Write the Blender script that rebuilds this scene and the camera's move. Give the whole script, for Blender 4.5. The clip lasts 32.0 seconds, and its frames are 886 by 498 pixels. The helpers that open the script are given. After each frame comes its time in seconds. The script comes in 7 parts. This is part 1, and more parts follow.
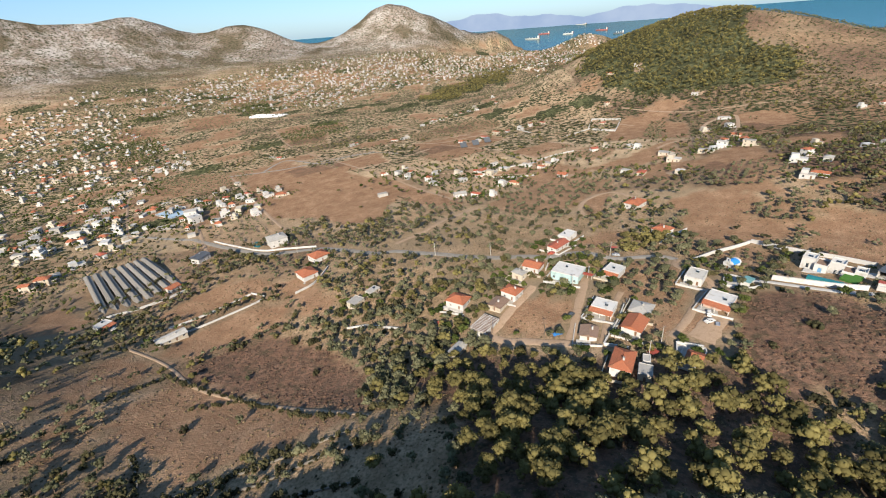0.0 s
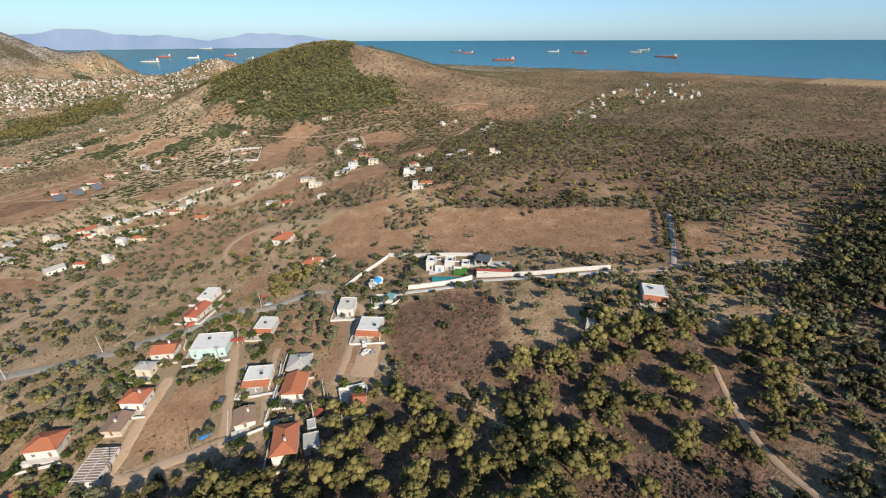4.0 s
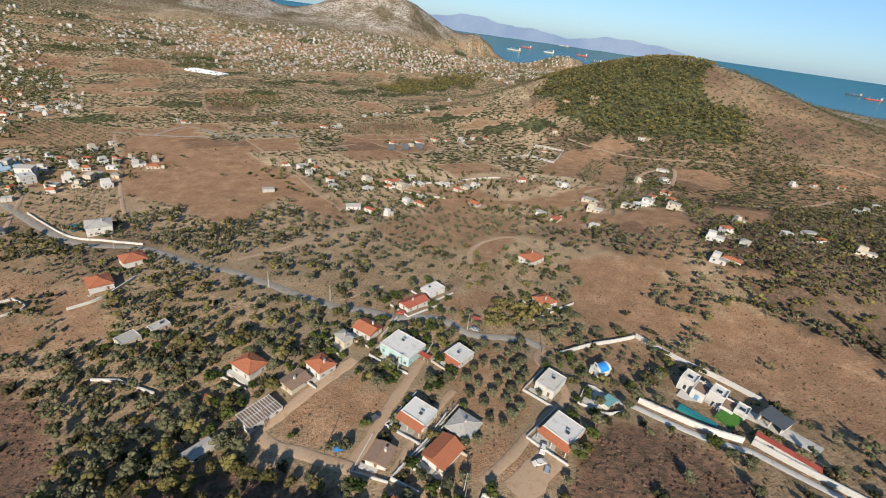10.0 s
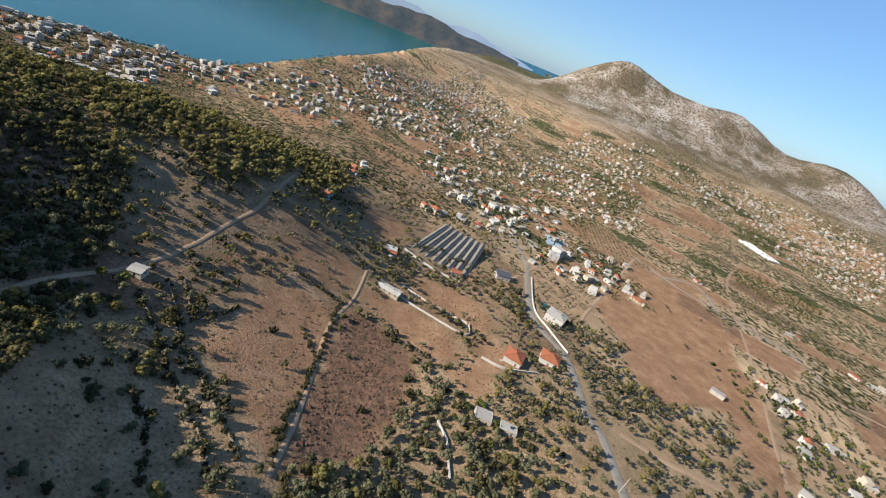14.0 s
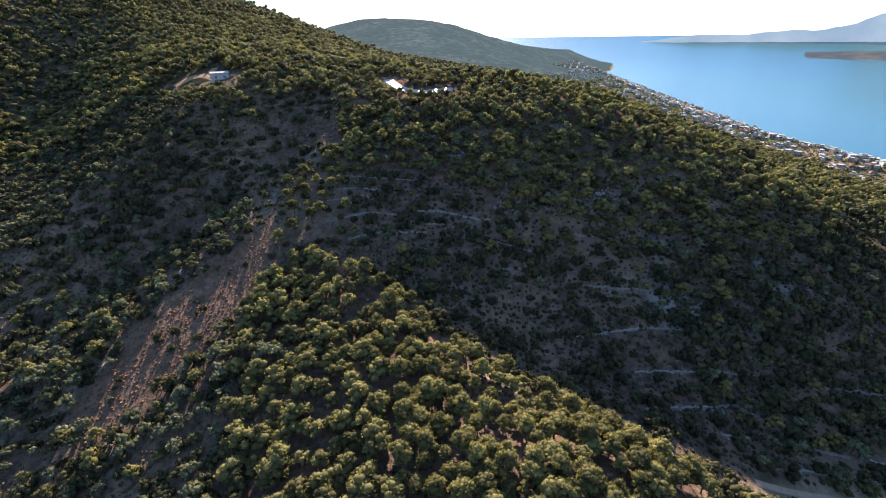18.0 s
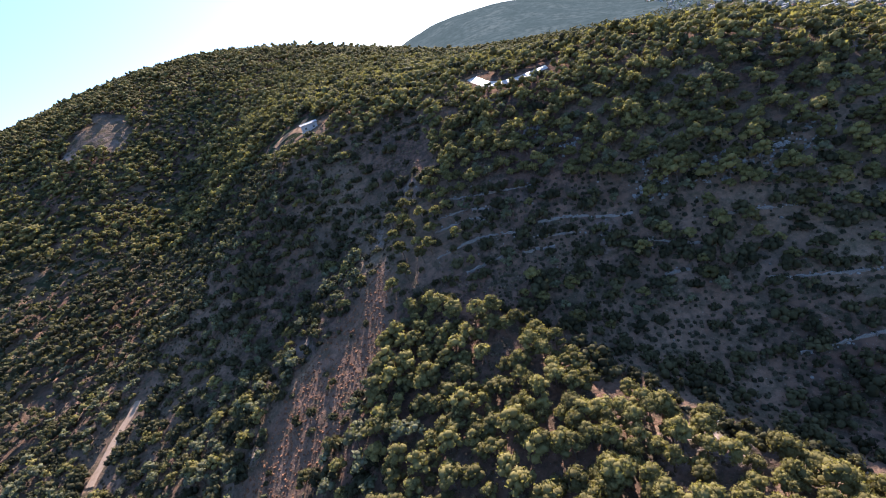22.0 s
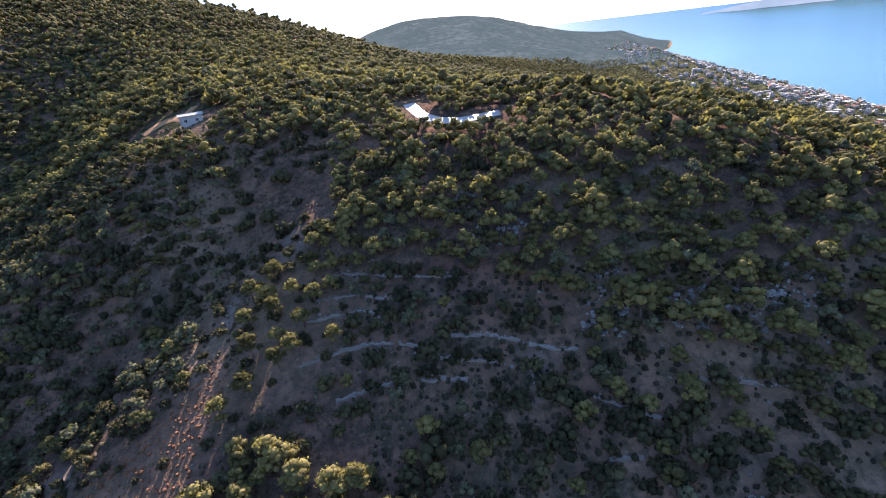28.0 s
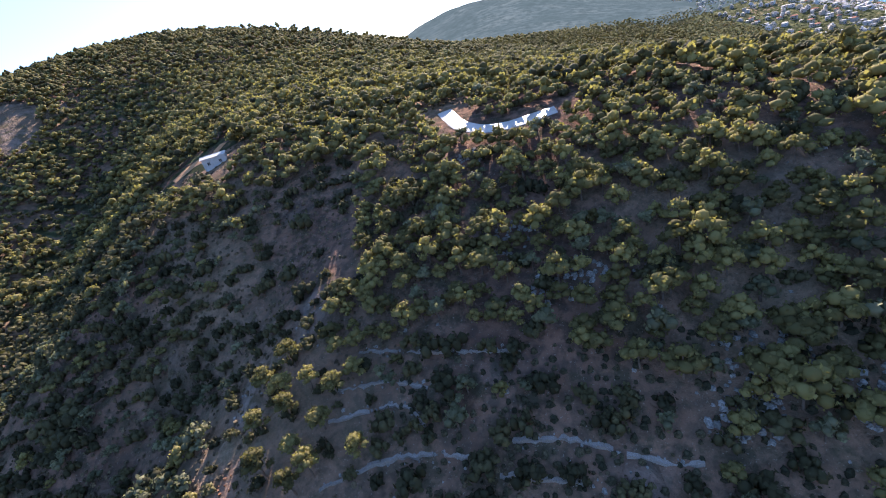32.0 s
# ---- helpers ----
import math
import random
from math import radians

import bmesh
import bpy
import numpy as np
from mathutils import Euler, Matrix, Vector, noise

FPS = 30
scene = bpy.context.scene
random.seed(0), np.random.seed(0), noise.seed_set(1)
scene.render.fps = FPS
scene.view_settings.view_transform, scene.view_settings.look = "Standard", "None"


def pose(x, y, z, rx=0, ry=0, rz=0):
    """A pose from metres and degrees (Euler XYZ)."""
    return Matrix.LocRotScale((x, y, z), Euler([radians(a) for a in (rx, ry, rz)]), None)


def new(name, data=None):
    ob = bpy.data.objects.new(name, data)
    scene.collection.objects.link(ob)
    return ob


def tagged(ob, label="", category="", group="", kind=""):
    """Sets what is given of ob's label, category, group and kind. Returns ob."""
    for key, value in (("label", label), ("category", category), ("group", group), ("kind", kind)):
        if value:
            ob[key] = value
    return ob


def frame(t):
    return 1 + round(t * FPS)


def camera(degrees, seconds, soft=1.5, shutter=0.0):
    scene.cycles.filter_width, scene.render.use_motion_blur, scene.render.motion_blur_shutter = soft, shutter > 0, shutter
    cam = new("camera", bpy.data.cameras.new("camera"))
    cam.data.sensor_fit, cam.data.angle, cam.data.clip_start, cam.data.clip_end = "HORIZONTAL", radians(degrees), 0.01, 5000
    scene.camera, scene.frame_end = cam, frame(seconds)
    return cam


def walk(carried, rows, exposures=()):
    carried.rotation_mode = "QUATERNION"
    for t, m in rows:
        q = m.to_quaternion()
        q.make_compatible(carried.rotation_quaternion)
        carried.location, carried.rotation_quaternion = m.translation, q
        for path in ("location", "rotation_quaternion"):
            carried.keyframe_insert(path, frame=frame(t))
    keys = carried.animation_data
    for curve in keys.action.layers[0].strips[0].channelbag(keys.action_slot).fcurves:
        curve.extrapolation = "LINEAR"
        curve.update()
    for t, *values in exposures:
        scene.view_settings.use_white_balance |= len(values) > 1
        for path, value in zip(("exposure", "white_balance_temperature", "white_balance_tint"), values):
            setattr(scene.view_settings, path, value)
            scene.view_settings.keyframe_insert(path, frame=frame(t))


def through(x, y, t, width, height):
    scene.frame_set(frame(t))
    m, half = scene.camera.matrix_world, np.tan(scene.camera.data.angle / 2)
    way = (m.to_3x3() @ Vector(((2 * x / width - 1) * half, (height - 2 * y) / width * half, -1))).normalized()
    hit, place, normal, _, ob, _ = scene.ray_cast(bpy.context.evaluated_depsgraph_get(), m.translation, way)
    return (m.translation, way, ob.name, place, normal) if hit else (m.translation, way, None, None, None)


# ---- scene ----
cam = camera(89.95, 32.0, soft=1.1)
PATH = [
    (0.0, pose(-49.49, -49.80, 200.41, 63.34, 3.97, 2.44)),
    (0.5, pose(-47.62, -45.56, 200.58, 63.44, 12.19, -4.90)),
    (1.0, pose(-45.11, -41.74, 200.65, 63.53, 15.77, -11.87)),
    (1.5, pose(-42.13, -38.61, 200.64, 63.63, 14.12, -18.40)),
    (2.0, pose(-38.23, -35.82, 200.34, 63.74, 12.40, -24.78)),
    (2.5, pose(-34.25, -33.74, 200.45, 63.73, 10.96, -31.27)),
    (3.0, pose(-30.08, -32.34, 200.27, 63.83, 9.60, -36.89)),
    (3.5, pose(-25.88, -31.27, 200.19, 63.83, 7.34, -40.52)),
    (5.5, pose(-10.37, -26.55, 200.77, 62.37, -28.22, -15.32)),
    (6.0, pose(-7.65, -23.32, 200.21, 62.56, -25.43, -12.06)),
    (6.5, pose(-5.29, -19.94, 200.18, 62.43, -24.98, -8.34)),
    (7.0, pose(-3.48, -16.36, 200.10, 62.31, -25.40, -3.96)),
    (7.5, pose(-2.04, -12.61, 200.12, 62.18, -25.94, 1.01)),
    (8.0, pose(-0.96, -8.59, 199.99, 62.26, -24.07, 4.08)),
    (8.5, pose(-0.24, -4.48, 200.01, 62.40, -20.19, 4.55)),
    (9.0, pose(-0.00, -0.00, 199.99, 62.82, -7.24, 1.96)),
    (9.5, pose(0.36, 4.54, 200.10, 62.76, -5.07, 1.29)),
    (10.0, pose(1.50, 9.11, 200.53, 62.71, -7.12, 1.54)),
    (10.5, pose(2.65, 13.80, 201.74, 62.42, -14.47, 5.44)),
    (11.0, pose(3.45, 18.37, 202.25, 61.80, -25.74, 17.65)),
    (11.5, pose(3.40, 22.61, 203.39, 61.60, -29.01, 29.90)),
    (12.0, pose(2.87, 27.00, 203.62, 61.74, -28.78, 40.61)),
    (12.5, pose(0.82, 30.65, 204.10, 62.07, -25.88, 48.27)),
    (13.0, pose(-1.49, 33.80, 205.00, 62.25, -22.05, 53.67)),
    (13.5, pose(-4.26, 36.56, 205.76, 62.36, -19.65, 59.92)),
    (15.5, pose(-22.74, 41.77, 199.25, 63.00, -23.56, 115.50)),
    (16.0, pose(-24.68, 41.18, 199.26, 63.46, -19.04, 128.88)),
    (16.5, pose(-26.39, 39.23, 199.04, 63.77, -15.17, 142.33)),
    (17.0, pose(-27.66, 37.27, 199.27, 63.99, -11.32, 155.07)),
    (17.5, pose(-28.28, 34.97, 199.29, 64.29, -4.96, 163.17)),
    (18.0, pose(-28.69, 32.62, 199.25, 64.42, 0.67, 169.26)),
    (18.5, pose(-29.06, 30.25, 198.74, 64.70, 7.28, 171.82)),
    (19.0, pose(-28.98, 27.50, 198.53, 64.95, 16.64, 169.95)),
    (19.5, pose(-29.40, 24.47, 198.47, 64.95, 16.02, 170.23)),
    (20.0, pose(-29.77, 21.38, 198.65, 64.92, 12.02, 172.47)),
    (20.5, pose(-30.30, 18.11, 198.94, 64.58, 5.77, 178.82)),
    (21.0, pose(-30.49, 14.71, 198.99, 64.65, 9.65, 179.64)),
    (21.5, pose(-30.42, 11.23, 198.97, 64.85, 17.55, 178.18)),
    (22.0, pose(-30.65, 7.52, 199.00, 64.83, 18.14, 178.00)),
    (22.5, pose(-31.07, 3.63, 198.98, 64.83, 17.21, 178.12)),
    (23.0, pose(-31.57, -0.29, 199.03, 64.80, 15.61, 178.35)),
    (23.5, pose(-31.93, -4.34, 199.19, 64.78, 15.61, 178.36)),
    (24.0, pose(-32.29, -8.53, 199.25, 64.78, 16.17, 178.37)),
    (24.5, pose(-32.66, -12.85, 199.33, 64.82, 19.03, 178.06)),
    (25.0, pose(-33.30, -17.25, 199.73, 64.85, 27.02, 177.15)),
    (25.5, pose(-33.85, -21.47, 199.92, 64.92, 30.58, 177.23)),
    (26.0, pose(-34.89, -25.72, 199.93, 64.87, 33.03, 175.01)),
    (26.5, pose(-36.35, -29.74, 200.31, 64.83, 36.88, 168.60)),
    (28.5, pose(-45.76, -42.24, 201.36, 63.86, 0.59, 175.26)),
    (29.0, pose(-47.45, -45.57, 201.38, 63.92, 4.88, 176.28)),
    (29.5, pose(-48.72, -49.14, 201.66, 63.91, 11.20, 175.41)),
    (30.0, pose(-49.64, -52.87, 201.57, 63.82, 7.43, 179.24)),
    (30.5, pose(-50.24, -56.71, 201.68, 63.71, 8.53, -179.17)),
    (31.0, pose(-50.74, -60.61, 201.67, 63.74, 12.23, -179.93)),
    (31.5, pose(-51.12, -64.62, 201.62, 63.80, 13.62, 179.81)),
    (32.0, pose(-51.35, -68.74, 201.62, 63.86, 14.88, -179.99)),
]
walk(cam, PATH, [(0.0, 1.14, 6300, 10), (6.0, 1.0, 6250, 9), (12.5, 0.87, 6250, 9), (16.0, 1.6, 6250, 14), (19.0, 1.98, 6000, 20), (26.0, 2.1, 5840, 27), (29.0, 2.22, 6150, 29), (32.0, 2.33, 5880, 26)])

# ---- sky and sun ----
SUN_AZ, SUN_UP = radians(188), radians(28.5)
world = bpy.data.worlds.new("sky")
scene.world = world
world.use_nodes = True
sky = world.node_tree.nodes.new("ShaderNodeTexSky")
sky.sky_type, sky.sun_disc, sky.sun_elevation, sky.sun_rotation = "NISHITA", False, SUN_UP, SUN_AZ
sky.altitude, sky.air_density, sky.dust_density, sky.ozone_density = 200, 1.0, 0.6, 3.0
back = world.node_tree.nodes["Background"]
back.inputs["Strength"].default_value = 0.066
clear = world.node_tree.nodes.new("ShaderNodeMix")
clear.data_type, clear.blend_type = "RGBA", "MULTIPLY"
clear.inputs[0].default_value, clear.inputs[7].default_value = 1.0, (0.80, 0.925, 1.05, 1)
world.node_tree.links.new(sky.outputs[0], clear.inputs[6])
even = world.node_tree.nodes.new("ShaderNodeMix")
even.data_type = "RGBA"
even.inputs[0].default_value, even.inputs[7].default_value = 0.28, (2.4, 4.5, 7.4, 1)
world.node_tree.links.new(clear.outputs[2], even.inputs[6])
world.node_tree.links.new(even.outputs[2], back.inputs["Color"])
sun = new("sun", bpy.data.lights.new("sun", "SUN"))
sun.data.energy, sun.data.angle, sun.data.color = 5.0, radians(0.53), (1.0, 0.885, 0.725)
to_sun = Vector((math.sin(SUN_AZ) * math.cos(SUN_UP), math.cos(SUN_AZ) * math.cos(SUN_UP), math.sin(SUN_UP)))
sun.rotation_euler = to_sun.to_track_quat("Z", "Y").to_euler()
sun.location = (0, 0, 400)

def tree_of(name):
    m = bpy.data.materials.new(name)
    m.use_nodes = True
    return m, m.node_tree, m.node_tree.nodes, m.node_tree.nodes["Principled BSDF"]


def noise_node(t, scale, detail=4.0, rough=0.55, where=None):
    n = t.nodes.new("ShaderNodeTexNoise")
    n.inputs["Scale"].default_value, n.inputs["Detail"].default_value, n.inputs["Roughness"].default_value = scale, detail, rough
    t.links.new(where or position(t), n.inputs["Vector"])
    return n.outputs["Fac"]


def position(t):
    for n in t.nodes:
        if n.bl_idname == "ShaderNodeNewGeometry":
            return n.outputs["Position"]
    return t.nodes.new("ShaderNodeNewGeometry").outputs["Position"]


def ramp(t, fac, stops):
    r = t.nodes.new("ShaderNodeValToRGB")
    e = r.color_ramp.elements
    e[0].position, e[0].color = stops[0][0], (*stops[0][1], 1)
    e[1].position, e[1].color = stops[-1][0], (*stops[-1][1], 1)
    for p, c in stops[1:-1]:
        e.new(p).color = (*c, 1)
    t.links.new(fac, r.inputs["Fac"])
    return r.outputs["Color"]


def mix(t, fac, a, b, how="MIX"):
    m = t.nodes.new("ShaderNodeMix")
    m.data_type, m.blend_type = "RGBA", how
    for slot, v in ((0, fac), (6, a), (7, b)):
        if isinstance(v, (int, float)):
            m.inputs[slot].default_value = v
        elif isinstance(v, tuple):
            m.inputs[slot].default_value = (*v, 1)
        else:
            t.links.new(v, m.inputs[slot])
    return m.outputs[2]


def sharp(t, fac, low, high):
    m = t.nodes.new("ShaderNodeMapRange")
    m.inputs["From Min"].default_value, m.inputs["From Max"].default_value = low, high
    t.links.new(fac, m.inputs["Value"])
    return m.outputs["Result"]


def bump(t, bsdf, height, strength, distance):
    b = t.nodes.new("ShaderNodeBump")
    b.inputs["Strength"].default_value, b.inputs["Distance"].default_value = strength, distance
    t.links.new(height, b.inputs["Height"])
    t.links.new(b.outputs["Normal"], bsdf.inputs["Normal"])


def ground_material():
    m, t, n, b = tree_of("dry_ground")
    at = n.new("ShaderNodeAttribute")
    at.attribute_name = "cover"
    sep = n.new("ShaderNodeSeparateColor")
    t.links.new(at.outputs["Color"], sep.inputs["Color"])
    coarse, mid, fine = noise_node(t, 0.012, 5), noise_node(t, 0.09, 6, 0.6), noise_node(t, 0.9, 5, 0.65)
    tuft = noise_node(t, 0.45, 3, 0.5)
    soil = ramp(t, mid, [(0.3, (0.175, 0.117, 0.072)), (0.5, (0.285, 0.192, 0.118)), (0.7, (0.39, 0.275, 0.178))])
    soil = mix(t, sharp(t, fine, 0.45, 0.7), soil, (0.10, 0.085, 0.045))
    soil = mix(t, sharp(t, coarse, 0.45, 0.7), soil, (0.19, 0.145, 0.095))
    # soil paler further up the valley: dry straw, and distance haze painted in
    sep_y = n.new("ShaderNodeSeparateXYZ")
    t.links.new(position(t), sep_y.inputs[0])
    straw_haze = n.new("ShaderNodeMath")
    straw_haze.operation = "MULTIPLY"
    t.links.new(sharp(t, sep_y.outputs["Y"], 190.0, 420.0), straw_haze.inputs[0])
    t.links.new(sharp(t, noise_node(t, 0.035, 6, 0.65), 0.32, 0.6), straw_haze.inputs[1])
    straw_haze_side = n.new("ShaderNodeMath")
    straw_haze_side.operation = "MULTIPLY"
    t.links.new(straw_haze.outputs[0], straw_haze_side.inputs[0])
    t.links.new(sharp(t, sep_y.outputs["X"], 260.0, 130.0), straw_haze_side.inputs[1])
    soil = mix(t, straw_haze_side.outputs[0], soil, (0.42, 0.315, 0.2))
    field = ramp(t, mid, [(0.3, (0.182, 0.103, 0.06)), (0.55, (0.268, 0.16, 0.095)), (0.75, (0.355, 0.23, 0.142))])
    field = mix(t, sharp(t, tuft, 0.5, 0.75), field, (0.17, 0.11, 0.065))
    field = mix(t, sharp(t, fine, 0.55, 0.75), field, (0.35, 0.25, 0.155))
    stubble = noise_node(t, 1.7, 4, 0.75)
    field = mix(t, sharp(t, stubble, 0.5, 0.64), field, (0.125, 0.078, 0.048))
    soil = mix(t, sharp(t, stubble, 0.56, 0.68), soil, (0.12, 0.095, 0.055))
    heath = ramp(t, mid, [(0.3, (0.105, 0.06, 0.042)), (0.7, (0.185, 0.108, 0.074))])
    heath = mix(t, sharp(t, tuft, 0.42, 0.62), heath, (0.07, 0.048, 0.036))
    heath = mix(t, sharp(t, noise_node(t, 0.22, 5, 0.7), 0.5, 0.62), heath, (0.045, 0.04, 0.026))
    heath = mix(t, sharp(t, noise_node(t, 2.4, 3, 0.6), 0.62, 0.72), heath, (0.20, 0.17, 0.135))
    rock = ramp(t, mid, [(0.3, (0.16, 0.12, 0.092)), (0.5, (0.235, 0.188, 0.155)), (0.72, (0.34, 0.30, 0.265))])
    crag = noise_node(t, 0.0105, 9, 0.68)
    rock = mix(t, sharp(t, crag, 0.40, 0.52), (0.35, 0.315, 0.28), rock)
    rock = mix(t, sharp(t, noise_node(t, 0.0045, 8, 0.66), 0.47, 0.58), rock, (0.115, 0.09, 0.06))
    rock = mix(t, sharp(t, noise_node(t, 0.11, 5, 0.7), 0.5, 0.58), rock, (0.062, 0.06, 0.034))
    c = mix(t, sep.outputs[0], soil, field)
    c = mix(t, sep.outputs[2], c, heath)
    c = mix(t, sep.outputs[1], c, rock)
    dots = noise_node(t, 0.16, 3, 0.5)
    stand = ramp(t, mid, [(0.3, (0.07, 0.072, 0.036)), (0.7, (0.11, 0.108, 0.052))])
    stand = mix(t, sharp(t, dots, 0.45, 0.6), stand, (0.035, 0.042, 0.02))
    stand = mix(t, sharp(t, noise_node(t, 0.02, 6, 0.7), 0.45, 0.65), stand, (0.035, 0.036, 0.02))
    sown = n.new("ShaderNodeMath")
    t.links.new(dots, sown.inputs[0])
    t.links.new(at.outputs["Alpha"], sown.inputs[1])
    c = mix(t, sharp(t, sown.outputs[0], 0.97, 1.03), c, stand)
    t.links.new(c, b.inputs["Base Color"])
    b.inputs["Roughness"].default_value = 0.95
    b.inputs["Specular IOR Level"].default_value = 0.0
    bump(t, b, fine, 0.9, 0.6)
    folds = n.new("ShaderNodeBump")
    gullies = n.new("ShaderNodeMath")
    gullies.operation = "MULTIPLY"
    t.links.new(crag, gullies.inputs[0])
    t.links.new(sep.outputs[1], gullies.inputs[1])
    folds.inputs["Strength"].default_value, folds.inputs["Distance"].default_value = 0.6, 50.0
    t.links.new(gullies.outputs[0], folds.inputs["Height"])
    t.links.new(folds.outputs["Normal"], b.inputs["Normal"].links[0].from_node.inputs["Normal"])
    return m


def sea_material():
    m, t, n, b = tree_of("sea_water")
    near = noise_node(t, 0.0016, 4)
    c = ramp(t, near, [(0.35, (0.006, 0.062, 0.072)), (0.65, (0.010, 0.082, 0.088))])
    t.links.new(c, b.inputs["Base Color"])
    b.inputs["Roughness"].default_value = 0.22
    b.inputs["IOR"].default_value = 1.33
    bump(t, b, noise_node(t, 0.25, 3), 0.5, 0.4)
    return m


def mesh_from(name, verts, faces, material=None, smooth=False):
    me = bpy.data.meshes.new(name)
    me.from_pydata(verts, [], faces)
    if material:
        me.materials.append(material)
    if smooth:
        me.shade_smooth()
    return me

LAND_BASE = 108.20
HILLS_A = ((38, 68, -86.6), (300, 2200, -44.6), (-900, -1800, -51.5), (-1300, 700, -80.1), (0, -1000, 32.0), (150, 1100, -88.4), (968, 523, -7.6), (-800, 1500, -50.4), (-700, -500, -37.6), (-570, 760, 10.8), (306, -470, 160.4), (-300, -1800, 54.7), (-500, 100, 165.9), (276, 549, -111.8), (-300, 1500, -48.7), (626, 880, -31.0), (-100, -600, -99.2), (-600, -900, -77.0), (600, 300, 2.5), (-180, -230, 197.0), (-230, 620, -18.9), (-700, 400, -65.7), (0, 2000, -59.9), (-900, 900, -42.7))
HILLS_B = ((330, -100, 20.6), (300, 1400, -45.9), (-540, 1070, -45.4), (-34, 369, 83.4), (-500, -200, -71.7), (-300, -900, 51.6), (700, 600, 17.1), (-247, 198, -137.5), (-3, 883, -8.9), (101, -302, -175.7), (253, 285, 80.5), (370, 929, 187.1), (-313, -48, -74.9), (-5, 623, -45.1), (-700, 0, -105.3), (117, -606, 115.9), (-308, 399, 45.0), (500, 560, -5.5), (800, 300, -10.6), (-500, 450, -42.3), (-9, -134, 82.8), (300, 100, -21.3), (-60, -400, 14.7), (-340, 773, -7.9))
MOUNDS_A = ((38, 68, 7.7), (306, -470, -4.3), (-120, -300, -7.5), (-339, 190, -1.7), (200, 400, 3.0), (330, -100, 4.4), (-44, 308, -0.2), (-313, -48, 4.8), (77, -181, -7.9), (220, 160, -2.7), (-155, 86, -6.2), (-78, -85, -30.7), (420, -250, 6.2), (-201, 251, 3.8), (165, -303, -14.0), (-207, -157, -8.0), (200, 20, 0.9), (253, 285, -0.2), (63, 246, -2.5), (100, -60, 3.1), (260, -200, 11.0), (330, -330, 9.2), (-60, -400, -7.8), (180, -411, -0.9))
MOUNDS_B = ((-57, 132, 4.6), (-52, -189, 4.1), (-262, 90, 4.9), (-164, -20, -24.0), (93, 346, -6.6), (230, -90, -0.9), (300, 100, -4.5), (-69, 13, 29.1), (-110, 248, -0.7), (5, -54, 0.3), (-20, 210, 3.2), (97, 169, -2.3), (-180, -230, -6.6), (-122, -148, 20.3), (111, 45, 10.5), (188, -221, -13.0), (-153, 189, 2.9), (184, 263, 4.1), (145, -116, -4.7), (-247, 198, 3.4), (-9, -134, 3.8), (-266, -119, -7.0), (57, 2, -18.6), (36, 311, 1.1))
MOUNDS_C = ((150, 130, -3.0), (-171, -85, 15.6), (101, -302, 9.1), (-34, 369, -6.7), (56, -102, -2.5), (-69, -271, -2.4), (35, -219, 14.8), (-112, 143, 3.9), (-28, 50, -15.5), (-4, 146, 5.6), (-215, 115, -5.5), (-122, 12, -0.7), (-90, 60, -15.0), (159, 60, -1.2), (-167, 38, 3.9), (-311, 1, 5.9), (-32, -23, 13.8), (-27, -89, 3.9), (-278, 163, -5.2), (-64, -146, 0.9), (-70, 267, 3.0), (-285, 53, 13.9))
# ---- the lie of the land ----
def mounds(x, y, rows, width):
    z = 0.0 * x
    for cx, cy, up in rows:
        z = z + up * np.exp(-((x - cx) ** 2 + (y - cy) ** 2) / (2 * width * width))
    return z


def peak(x, y, cx, cy, up, long, across, turn):
    """A long hill: its middle, height, half-widths and the turn of its long side, in degrees from +x."""
    c, s = math.cos(radians(turn)), math.sin(radians(turn))
    u, v = ((x - cx) * c + (y - cy) * s) / long, (-(x - cx) * s + (y - cy) * c) / across
    return up * np.exp(-(u * u + v * v) / 2)


def lump(x, y, size, seed):
    """Cheap smooth unevenness between about -1 and 1."""
    z = 0.0 * x
    for k in range(5):
        a, f = seed * 1.7 + k * 2.4, (1.0 + 0.37 * k) / size
        z = z + np.sin(f * (x * math.cos(a) + y * math.sin(a)) + 3.1 * k + seed + 1.3 * np.sin(f * 0.7 * (y * math.cos(a) - x * math.sin(a))))
    return z / 3.2


WEST_COAST_Y = (-6000, -3000, -2450, -1500, -1100, -750, -540, -300, 0, 115, 300, 430, 915, 1300, 2500)
WEST_COAST_X = (-3600, -1800, -1440, -1130, -1000, -890, -880, -900, -960, -1160, -1480, -1760, -2700, -3300, -5200)
NORTH_COAST_X = (-5000, -1500, -300, 150, 270, 330, 380, 470, 560, 800, 950, 1150, 1350, 1500, 1600, 3000)
NORTH_COAST_Y = (4300, 3700, 3650, 3620, 3560, 3330, 3190, 3200, 3280, 3250, 2650, 1900, 1350, 800, -500, -6000)
BAY_Y = (-9000, -5200, -2700, -1300, -570, 600, 2300, 2800, 4000)
BAY_END = -3600
BAY_X = (-6500, -6200, -5300, -4700, -4300, -5300, -6700, -6000, -6500)


